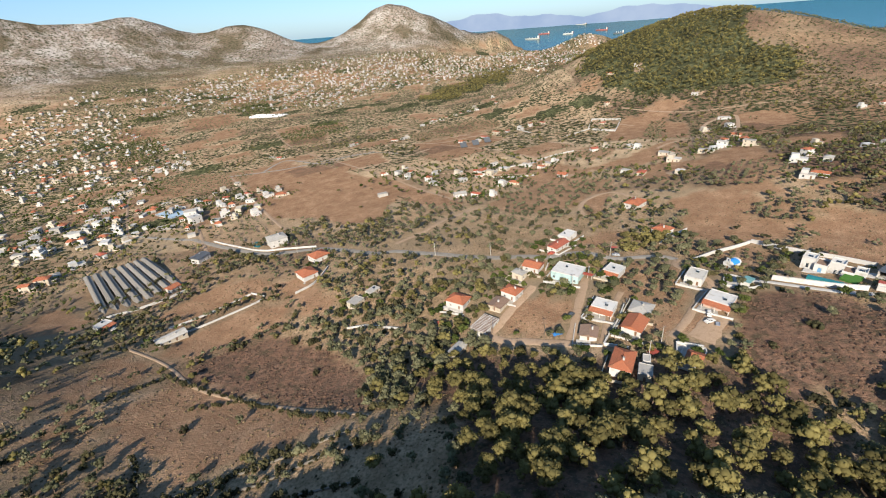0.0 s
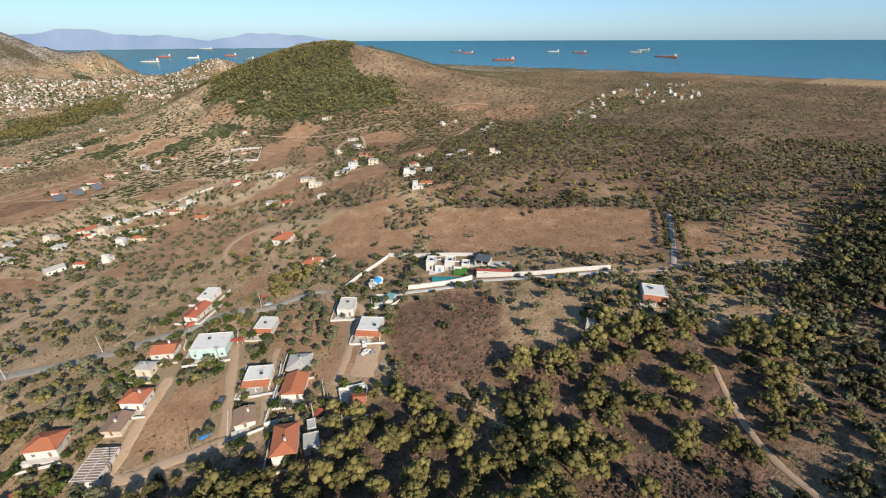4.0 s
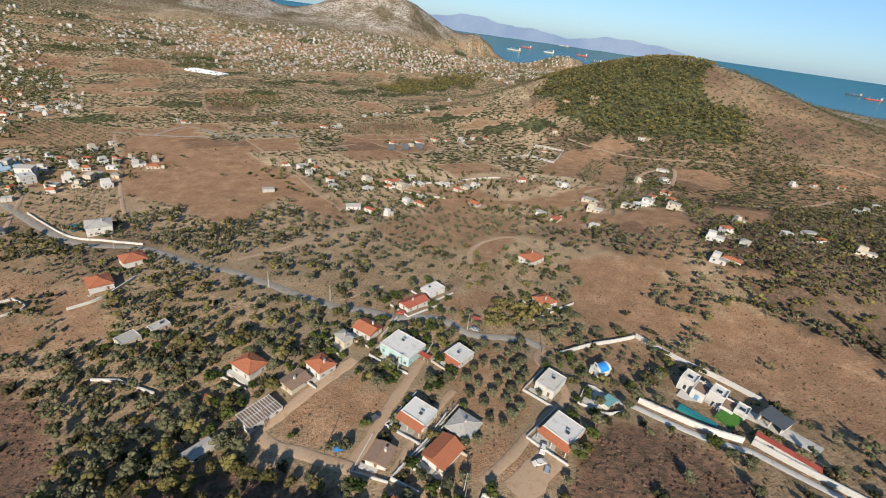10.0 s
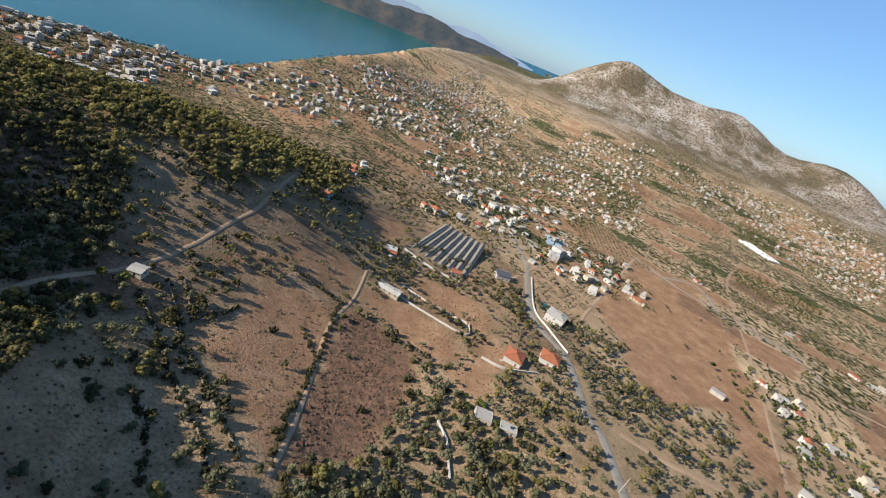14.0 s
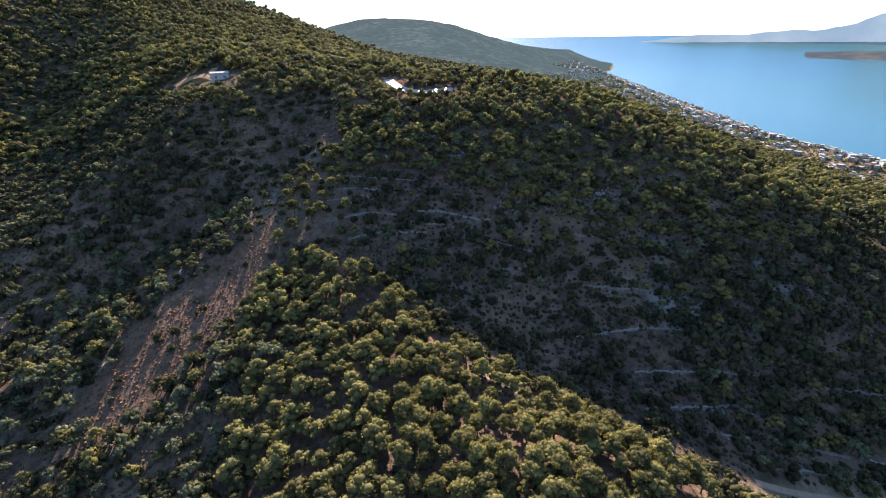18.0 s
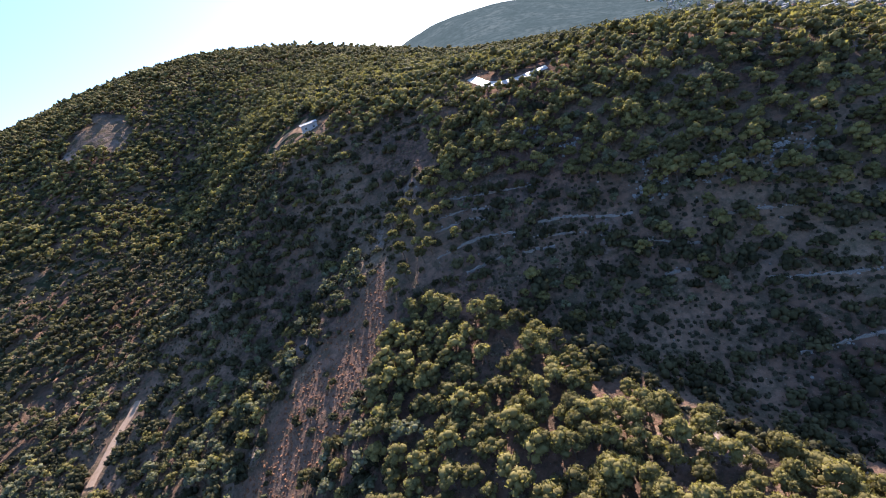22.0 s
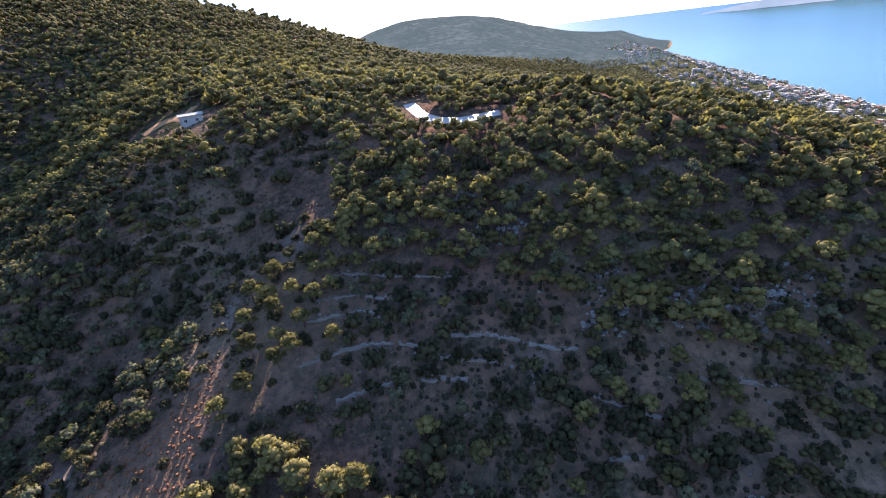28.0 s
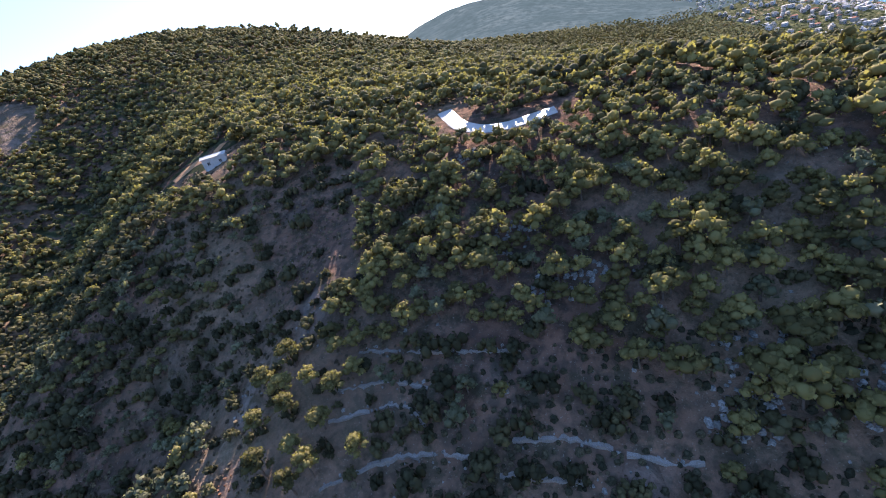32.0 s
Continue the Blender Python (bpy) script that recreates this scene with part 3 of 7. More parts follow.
def far_hazy_shore():
    """The bare folded ridge along the other side of the bay, its haze and sunlight painted in."""
    a, q = np.meshgrid(np.linspace(-132, -60, 260), np.linspace(0, 1, 26), indexing="ij")
    r = 5000 + 1700 * q + 180 * np.sin(a * 0.31) * (1 - q)
    tall = np.interp(a, (-132, -126, -121, -114, -108, -102, -95, -88, -80, -70, -60), (0, 25, 60, 120, 185, 215, 180, 215, 200, 220, 140))
    x, y = r * np.sin(np.radians(a)), r * np.cos(np.radians(a))
    rise = np.sin(np.pi * np.clip(q * 0.72, 0, 1)) ** 1.5
    fold = 1 + 0.22 * lump(x, y, 420, 7) * np.clip(q * 3, 0, 1) + 0.09 * lump(x, y, 150, 3) + 0.03 * lump(x, y, 60, 5)
    z = np.where(q == 0, -4, tall * rise * fold)
    k = np.arange(260 * 26).reshape(260, 26)
    f = np.stack([k[:-1, :-1], k[1:, :-1], k[1:, 1:], k[:-1, 1:]], -1).reshape(-1, 4)
    return mesh_from("backdrop", drawn_in(np.stack([x, y, z], -1).reshape(-1, 3)).tolist(), f.tolist(), shore_haze_paint(), True)


tagged(new("backdrop", far_hazy_shore()), "bare folded ridge across the bay, haze and sun painted in", "mountain", kind="structure")


tagged(new("backdrop", far_ranges()), "mountain ranges across the gulf, pale blue haze painted in", "mountains", kind="structure")
# ---- plan: roads, walls, plots, houses ----
ROADS = [
    ('road', 'asphalt', 4.6, [(-289, 285), (-241, 254), (-208, 236), (-184, 231), (-163, 232), (-140, 223), (-112, 209), (-102, 208), (-74, 193), (-51, 179), (-35, 172), (-22, 170), (-9, 165)]),
    ('road', 'asphalt', 4.2, [(-9, 165), (1, 168), (11, 167), (23, 158), (35, 158), (47, 158), (53, 153)]),
    ('road', 'asphalt', 4.0, [(-289, 285), (-338, 299), (-403, 322)]),
    ('lane', 'dirt', 3.6, [(4, 139), (0, 128), (-5, 115), (-9, 103), (-13, 95)]),
    ('lane', 'dirt', 4.2, [(-21, 138), (-27, 129), (-33, 122), (-40, 111), (-44, 105), (-38, 100), (-30, 98), (-22, 95), (-14, 93), (-6, 89)]),
    ('lane', 'dirt', 2.6, [(16, 124), (6, 106), (-1, 91)]),
    ('lane', 'dirt', 3.2, [(53, 153), (49, 144), (56, 126), (45, 113), (33, 98), (24, 89)]),
    ('driveway', 'paved', 2.8, [(65, 130), (72, 125), (78.5, 122.5), (84.5, 117.5), (95, 110), (106, 106), (109, 105), (118.5, 95.6), (135.5, 78.6), (153.5, 62.6)]),
    ('driveway', 'paved', 6.5, [(118, 126), (123, 121), (128, 115), (133, 108)]),
    ('yard', 'dirt', 9.0, [(33, 86), (40, 93), (46, 99)]),
    ('footpath', 'dirt', 1.8, [(-224, 119), (-197, 107), (-175, 92), (-154, 84), (-135, 78), (-112, 70), (-97, 64), (-88, 60)]),
    ('track', 'dirt', 4.0, [(184, 392), (213, 389), (247, 385), (290, 389), (346, 408), (405, 441)]),
    ('track', 'dirt', 3.6, [(-119, 429), (-82, 411), (-52, 403), (-22, 387), (3, 376), (17, 372)]),
    ('track', 'dirt', 4.0, [(-316, 560), (-252, 542), (-212, 554), (-188, 584)]),
    ('track', 'dirt', 3.6, [(-132, 609), (-100, 589), (-68, 602), (-25, 639)]),
    ('track', 'dirt', 3.6, [(-25, 511), (19, 600), (65, 619), (96, 643)]),
    ('track', 'dirt', 3.2, [(-187, 461), (-141, 489), (-102, 544)]),
    ('footpath', 'dirt', 2.0, [(119, 4), (111, -3), (101, -13), (94, -22), (88, -35)]),
    ('driveway', 'dirt', 3.0, [(27, 230), (27, 248), (37, 268), (57, 281), (70, 263)]),
    ('track', 'dirt', 4.2, [(174, 46), (194, 31), (206, 19), (217, 6)]),
    ('lane', 'asphalt', 2.6, [(251, 87), (239, 78), (198, 56), (175, 45)]),
    ('lane', 'dirt', 3.5, [(156, 64), (163, 52), (172, 45)]),
    ('track', 'dirt', 3.4, [(137, 399), (155, 413), (179, 419), (197, 412)]),
    ('track', 'dirt', 4.0, [(198, 430), (237, 511), (280, 536), (274, 511), (240, 449), (215, 419)]),
    ('track', 'dirt', 4.2, [(182, 653), (218, 606), (262, 576), (346, 560), (371, 536)]),
    ('road', 'asphalt', 4.0, [(-322, 501), (-310, 560), (-244, 516), (-210, 544), (-175, 550), (-142, 528)]),
    ('footpath', 'dirt', 2.0, [(-36, 178), (-26, 186), (-18, 194)]),
    ('track', 'dirt', 3.4, [(8, 416), (30, 425), (60, 438), (83, 438)]),
    ('track', 'dirt', 4.2, [(455, 563), (503, 558), (529, 528)]),
    ('track', 'dirt', 2.0, [(-315, 85), (-245, 58), (-221, 43), (-185, 17), (-154, -11), (-113, -23)]),
    ('track', 'dirt', 3.0, [(106, -88), (105, -104), (103, -116)]),
    ('road', 'asphalt', 4.0, [(-368, 505), (-292, 506), (-240, 532), (-182, 561)]),
    ('track', 'dirt', 4.0, [(-45, 279), (-69, 258), (-84, 239), (-103, 222)]),
    ('road', 'smooth', 4.6, [(-46, -212), (-48, -203), (-50, -197), (-55, -191), (-62, -188), (-68, -188), (-75, -188)]),
    ('yard', 'earth', 6.0, [(64, -236), (56, -242), (48, -240), (41, -231)]),
    ('yard', 'earth', 4.0, [(46, -250), (47, -243), (42, -234), (30, -226)]),
]
WALLS = [
    (1.3, 0.5, [(-28, 379), (-6, 370), (11, 364)]),
    (1.3, 0.5, [(-25, 399), (-3, 407), (20, 411)]),
    (1.3, 0.5, [(22, 416), (41, 428), (64, 437)]),
    (1.2, 0.5, [(75, 542), (113, 573)]),
    (1.2, 0.5, [(27, 635), (41, 597)]),
    (1.2, 0.5, [(111, 425), (123, 408)]),
    (1.0, 0.4, [(-104, 127), (-87, 121)]),
    (1.8, 0.35, [(59, 150), (76, 160), (97, 169)]),
    (2.0, 0.40, [(98, 170), (110, 154), (122, 142), (130, 132)]),
    (2.2, 0.50, [(81, 125), (87, 120), (97, 113), (108, 109)]),
    (2.0, 0.50, [(111, 109), (121, 98), (138, 81), (156, 65)]),
    (1.2, 0.30, [(-13, 151), (-8, 165)]),
    (1.6, 0.30, [(5, 139), (8, 148)]),
    (1.3, 0.25, [(-1, 89), (3, 95), (8, 102), (14, 113)]),
    (1.3, 0.25, [(-1, 89), (7, 85)]),
    (1.2, 0.30, [(-264, 273), (-214, 242), (-187, 237), (-164, 236)]),
    (1.4, 0.30, [(-272, 156), (-250, 174), (-237, 191)]),
    (1.0, 0.30, [(-208, 135), (-192, 151), (-176, 169), (-187, 176)]),
    (1.0, 0.30, [(-187, 175), (-205, 156), (-219, 142)]),
    (1.3, 0.30, [(-156, 169), (-147, 179), (-144, 199)]),
    (1.4, 0.30, [(24, 85), (32, 80), (27, 73)]),
    (1.0, 0.40, [(-114, 127), (-104, 127)]),
    (1.0, 0.30, [(53, 175), (68, 189), (77, 196)]),
]
HEDGES = [
    [(-175, 23), (-158, 29), (-144, 32), (-129, 39), (-114, 45), (-94, 52)],
    [(-137, 27), (-120, 34), (-103, 41), (-84, 46)],
    [(-116, 24), (-100, 29), (-86, 30)],
    [(-165, 15), (-140, 27)],
    [(-179, 28), (-158, 34)],
    [(-156, 34), (-165, 44), (-171, 49)],
    [(-139, 35), (-121, 43)],
    [(-140, 26), (-141, 33)],
    [(-166, 77), (-151, 82)],
    [(-188, 97), (-134, 76), (-114, 67), (-93, 61)],
    [(-203, 76), (-195, 91), (-190, 98)],
    [(253, 84), (241, 75), (200, 53)],
    [(248, 89), (236, 81), (196, 59)],
]
TERRACES = [
    [(-21, -138), (-29, -136), (-41, -133), (-51, -131)],
    [(-47, -119), (-55, -118), (-60, -116), (-67, -113), (-75, -111)],
    [(-14, -117), (-24, -119), (-32, -119), (-44, -117)],
    [(-44, -115), (-54, -113), (-62, -110)],
    [(-22, -109), (-32, -111), (-43, -111), (-51, -110)],
    [(-16, -132), (-27, -131), (-36, -128)],
    [(-15, -127), (-28, -127), (-33, -123)],
    [(-73, -103), (-78, -100), (-84, -97)],
    [(-72, -93), (-78, -92), (-84, -90)],
    [(-88, -103), (-102, -99), (-116, -95)],
    [(-92, -84), (-104, -80), (-121, -75)],
    [(-88, -68), (-108, -66), (-132, -60)],
    [(-100, -55), (-124, -50), (-155, -43), (-208, -28)],
    [(-97, -44), (-130, -40), (-169, -29), (-198, -20)],
    [(-113, -35), (-154, -25), (-197, -10)],
    [(-117, -27), (-149, -21), (-183, -7)],
]
HOUSES = [
    ('house', -58, 132, 9.4, 7.8, -29, 3.6, 'hip', 'white', 'orange', 'whitewashed house with terracotta-tiled hipped roof'),
    ('shed', -39, 125, 6.4, 7.8, -35, 2.7, 'gable', 'cream', 'brown', 'small cream rendered outbuilding with brown corrugated roof'),
    ('house', -32, 132, 7.9, 7.0, -38, 3.8, 'hip', 'white', 'orange', 'whitewashed house with terracotta-tiled hipped roof'),
    ('house', -27, 147, 6.0, 4.1, -41, 3.8, 'hip', 'cream', 'grey', 'cream rendered house with weathered grey hipped roof'),
    ('house', -19, 154, 8.6, 7.5, -30, 3.1, 'gable', 'white', 'orange', 'whitewashed house with terracotta-tiled gabled roof'),
    ('house', -3.5, 143, 13.6, 10.8, -32, 4.2, 'flat', 'aqua', 'white', 'pale turquoise house with white flat roof'),
    ('house', -2, 177, 12.0, 6.0, 45, 3.0, 'gable', 'white', 'red', 'whitewashed house with faded red-tiled gabled roof'),
    ('house', 6, 191, 10.5, 6.4, 48, 3.1, 'flat', 'white', 'white', 'whitewashed house with white flat roof'),
    ('house', 61, 192, 7.9, 9.4, -55, 3.5, 'hip', 'white', 'orange', 'whitewashed house with terracotta-tiled hipped roof'),
    ('house', 63, 243, 9.7, 12.9, -45, 3.8, 'hip', 'white', 'orange', 'whitewashed house with terracotta-tiled hipped roof'),
    ('house', 18, 141, 7.6, 10.6, -40, 3.3, 'half', 'white', 'white', 'whitewashed house with white flat roof and tiled lean-to'),
    ('house', 50.5, 129, 7.2, 10.0, -38, 3.4, 'flat', 'white', 'pale', 'whitewashed house with pale concrete roof'),
    ('house', 50, 107, 9.6, 11.2, -42, 3.6, 'half', 'pink', 'white', 'pink rendered house with white flat roof and tiled lean-to'),
    ('house', 13, 97, 7.4, 9.8, -36, 2.8, 'gable', 'white', 'orange', 'whitewashed house with terracotta-tiled gabled roof'),
    ('house', 19, 107, 8.0, 8.4, -33, 2.5, 'hip', 'cream', 'grey', 'cream rendered house with weathered grey hipped roof'),
    ('house', 5, 111, 9.0, 9.6, -32, 3.5, 'half', 'white', 'white', 'whitewashed house with white flat roof and tiled lean-to'),
    ('house', -5, 96, 6.4, 6.6, -17, 2.5, 'gable', 'white', 'brown', 'whitewashed house with brown corrugated gabled roof'),
    ('house', 1, 74, 6.8, 11.1, -27, 4.5, 'hip', 'white', 'orange', 'whitewashed house with terracotta-tiled hipped roof'),
    ('annex', 7, 69, 4.5, 5.7, -22, 3.1, 'flat', 'cream', 'grey', 'cream rendered annex with weathered grey roof beside the house'),
    ('annex', 10, 76, 2.5, 4.0, -19, 2.7, 'flat', 'white', 'grey', 'whitewashed annex with weathered grey roof beside the house'),
    ('house', 26, 75, 4.7, 4.4, -36, 2.9, 'gable', 'white', 'orange', 'whitewashed house with terracotta-tiled gabled roof'),
    ('carport', 126, 120, 7.4, 7.9, -58, 3.0, 'flat', 'white', 'dark', 'open white carport with dark flat roof'),
    ('house', 144, 38, 9.1, 11.1, -54, 3.2, 'half', 'white', 'white', 'whitewashed house with white flat roof and tiled lean-to'),
    ('shed', 110, 44, 3.4, 4.5, -60, 2.2, 'flat', 'cream', 'pale', 'small cream rendered outbuilding with pale concrete roof'),
    ('shed', -58, 96, 7.4, 3.8, 55, 2.8, 'gable', 'cream', 'grey', 'small cream rendered outbuilding with weathered grey roof'),
    ('shed', -114, 148, 7.5, 6.0, 60, 3.0, 'flat', 'cream', 'grey', 'small cream rendered outbuilding with weathered grey roof'),
    ('shed', -106, 156, 7.4, 4.5, 58, 2.5, 'flat', 'cream', 'pale', 'small cream rendered outbuilding with pale concrete roof'),
    ('house', -199, 250, 13.0, 12.0, 38, 6.0, 'hip', 'white', 'grey', 'whitewashed house with weathered grey hipped roof'),
    ('house', -155, 189, 9.8, 10.9, 45, 3.5, 'hip', 'white', 'orange', 'whitewashed house with terracotta-tiled hipped roof'),
    ('house', -155, 214, 10.8, 10.2, 48, 3.6, 'hip', 'white', 'orange', 'whitewashed house with terracotta-tiled hipped roof'),
    ('house', -249, 193, 7.0, 6.0, 67, 3.0, 'gable', 'white', 'orange', 'whitewashed house with terracotta-tiled gabled roof'),
    ('house', -255, 237, 11.0, 9.0, 72, 4.3, 'gable', 'white', 'dark', 'whitewashed house with dark sheet gabled roof'),
    ('house', -314, 331, 10.0, 9.5, 56, 6.5, 'flat', 'white', 'white', 'whitewashed house with white flat roof'),
    ('house', -257, 143, 7.5, 8.0, 71, 3.3, 'half', 'white', 'white', 'whitewashed house with white flat roof and tiled lean-to'),
    ('house', -287, 96, 9.0, 8.0, 44, 3.0, 'gable', 'blue', 'orange', 'light blue house with terracotta-tiled gabled roof'),
    ('shed', -175, 13, 5.0, 5.0, 67, 2.6, 'gable', 'cream', 'grey', 'small cream rendered outbuilding with weathered grey roof'),
    ('shed', -209, 130, 14.0, 6.0, 49, 2.6, 'gable', 'cream', 'pale', 'small cream rendered outbuilding with pale concrete roof'),
    ('house', 38, -225, 8.0, 5.0, 20, 3.4, 'gable', 'white', 'pale', 'whitewashed ridge house with pale gabled roof'),
]
FARMS = [
    *[(-59, 322), (-45, 320), (-33, 311), (-22, 347), (-11, 343), (-140, 413), (-129, 410), (-116, 399), (-94, 387), (-84, 378), (-74, 372), (-60, 399), (-46, 407), (-35, 405), (-17, 404), (-4, 404), (9, 404), (20, 389), (30, 396), (40, 406), (51, 414), (38, 347), (84, 335), (94, 324), (133, 342), (85, 434), (99, 436), (117, 424), (126, 415), (156, 355), (167, 358), (177, 353), (194, 344), (198, 287), (179, 244), (269, 530), (136, 598), (-134, 781), (-118, 794), (-112, 818), (-100, 819), (-91, 831), (-75, 858), (-61, 859), (-48, 872)],
    *[(-33, 871), (-58, 573), (-38, 575), (-26, 598), (-7, 616), (8, 628), (26, 635), (44, 647), (66, 659), (163, 678), (241, 773), (266, 296), (386, 398), (408, 408), (431, 420), (-332, 394), (-314, 396), (-302, 394), (-287, 390), (-266, 389), (-249, 388), (-330, 345), (-537, 605), (-523, 605), (-509, 608), (-492, 595), (-232, 619), (-343, 587), (-328, 576), (-168, 642), (-155, 647), (281, 641), (-256, 335), (-263, 357), (-115, 415), (-100, 413), (-86, 414), (396, 487), (421, 490), (444, 489), (-367, 204), (-369, 219), (-364, 229), (-363, 244), (-356, 267)],
    *[(-354, 280), (-353, 292), (-356, 312), (-406, 378), (-394, 386), (-395, 401), (-311, 373), (-292, 401), (-283, 411), (-356, 383), (-348, 396), (-345, 416), (-339, 429), (-330, 442), (-456, 364), (-464, 381), (-466, 403), (-481, 436), (-485, 459), (-495, 483), (-470, 261), (-475, 286), (-471, 305), (-468, 319), (-477, 340), (-472, 350), (-226, 633), (-144, 423), (-130, 426), (-122, 434), (-106, 439), (-56, 377), (-44, 388), (-31, 394), (-12, 361), (-2, 372), (-151, 662), (-402, 142), (-468, 248), (-467, 276), (-462, 294), (-448, 295), (-452, 310), (-412, 136), (-418, 146)],
    *[(-429, 157), (118, 305), (248, 290), (257, 287), (279, 267), (229, 317), (136, 368), (188, 380), (207, 402), (203, 374), (57, 404), (215, 455), (238, 470), (245, 787), (203, 796), (6, 894), (4, 1000), (-37, 900)],
]
TOWNS = [
    ([(-420, 1750), (-150, 2350), (60, 2450), (200, 2900), (330, 3080), (620, 3050), (760, 2700), (450, 2100), (330, 1700), (-60, 1550)], 23, 0.62),
    ([(-1287, 1109), (-1019, 1163), (-480, 640), (-563, 550), (-759, 554)], 21, 0.5),
    ([(-583, 385), (-353, 379), (-263, 424), (-254, 368), (-293, 280), (-385, 284), (-430, 245), (-560, 300)], 17, 0.62),
    ([(-1167, 1689), (-635, 1790), (-355, 2039), (-394, 1171), (-666, 1384)], 22, 0.4),
    ([(-177, 394), (-4, 470), (42, 374), (-42, 313), (-150, 351)], 22, 0.1),
    ([(-600, -60), (-890, -60), (-890, -560), (-985, -1000), (-780, -1000), (-640, -450)], 17, 0.6),
    ([(-751, -93), (-773, 45), (-766, 166), (-788, 296), (-921, 514), (-1019, 678), (-1397, 946), (-1631, 819), (-1335, 444), (-1006, 217), (-790, -99)], 24, 0.62),
    ([(-460, 224), (-444, 338), (-428, 462), (-592, 719), (-880, 828), (-958, 660), (-721, 336)], 30, 0.50),
    ([(-986, 1311), (-1065, 1685), (-843, 1923), (-287, 2430), (166, 2308), (182, 2104), (-169, 1505), (-504, 1443), (-770, 1320)], 26, 0.55),
    ([(-1100, -500), (-640, -450), (-625, -1000), (-650, -1270), (-870, -1900), (-1360, -2277), (-1080, -1440), (-1030, -930)], 18, 0.58),
    ([(-271, -185), (-770, -332), (-824, -168), (-820, -47), (-907, 106), (-1123, 283), (-1795, 896), (-769, 510), (-717, 295), (-596, 115), (-640, 34), (-723, -241)], 21, 0.5),
    ([(526, 391), (901, 523), (1265, 539), (916, 359), (635, 337), (406, 297)], 32, 0.40),
    ([(159, 2141), (332, 1706), (641, 2278), (187, 951), (167, 1658)], 28, 0.50),
    ([(-1063, 819), (-1257, 1379), (-772, 1663), (-598, 1927), (-425, 2407), (-245, 1732), (-430, 1203), (-862, 1149)], 30, 0.50),
]


def ground_z(x, y):
    """The height of the ground sheet itself."""
    i = np.clip(np.searchsorted(gx, x) - 1, 0, nx - 2)
    j = np.clip(np.searchsorted(gy, y) - 1, 0, ny - 2)
    u, v = (x - gx[i]) / (gx[i + 1] - gx[i]), (y - gy[j]) / (gy[j + 1] - gy[j])
    return (Z[i, j] * (1 - u) + Z[i + 1, j] * u) * (1 - v) + (Z[i, j + 1] * (1 - u) + Z[i + 1, j + 1] * u) * v


# ---- materials of built things ----
def plain(name, colour, rough=0.8, vary=0.12, scale=0.8, metal=0.0, grain=0.02, stain=0.25):
    m, t, n, b = tree_of(name)
    tex = n.new("ShaderNodeTexCoord")
    fine, wide = noise_node(t, scale * 6, 5, 0.6), noise_node(t, scale, 4, 0.55)
    dark, pale = tuple(c * (1 - vary) for c in colour), tuple(min(1, c * (1 + vary)) for c in colour)
    c = ramp(t, fine, [(0.3, dark), (0.7, pale)])
    c = mix(t, sharp(t, wide, 0.52, 0.75), c, tuple(k * (1 - stain) * f for k, f in zip(colour, (1, 0.95, 0.86))))
    info = n.new("ShaderNodeObjectInfo")
    hsv = n.new("ShaderNodeHueSaturation")
    t.links.new(sharp(t, info.outputs["Random"], -3.5, 1.0), hsv.inputs["Value"])
    t.links.new(c, hsv.inputs["Color"])
    t.links.new(hsv.outputs["Color"], b.inputs["Base Color"])
    b.inputs["Roughness"].default_value, b.inputs["Metallic"].default_value = rough, metal
    b.inputs["Specular IOR Level"].default_value = 0.1 if rough > 0.75 else 0.4
    if grain:
        bump(t, b, fine, 0.5, grain)
    return m


def tiles(name, colour):
    """Roof tiles: rows across the slope, with single tiles lighter or darker."""
    m, t, n, b = tree_of(name)
    tex = n.new("ShaderNodeTexCoord")
    w = n.new("ShaderNodeTexWave")
    w.wave_type, w.bands_direction = "BANDS", "X"
    w.inputs["Scale"].default_value, w.inputs["Distortion"].default_value = 1.25, 0.6
    t.links.new(tex.outputs["Object"], w.inputs["Vector"])
    v = n.new("ShaderNodeTexVoronoi")
    v.inputs["Scale"].default_value = 3.2
    t.links.new(tex.outputs["Object"], v.inputs["Vector"])
    c = ramp(t, v.outputs["Distance"], [(0.1, tuple(k * 1.2 for k in colour)), (0.6, tuple(k * 0.78 for k in colour))])
    c = mix(t, sharp(t, w.outputs["Fac"], 0.0, 0.5), tuple(k * 0.55 for k in colour), c)
    c = mix(t, sharp(t, noise_node(t, 0.7, 4), 0.5, 0.75), c, (colour[0] * 0.62, colour[1] * 0.8, colour[2] * 0.85))
    t.links.new(c, b.inputs["Base Color"])
    b.inputs["Roughness"].default_value = 0.85
    b.inputs["Specular IOR Level"].default_value = 0.15
    bump(t, b, w.outputs["Fac"], 0.7, 0.06)
    return m


def glass_material():
    m, t, n, b = tree_of("window_glass")
    b.inputs["Base Color"].default_value = (0.02, 0.028, 0.035, 1)
    b.inputs["Roughness"].default_value = 0.08
    return m


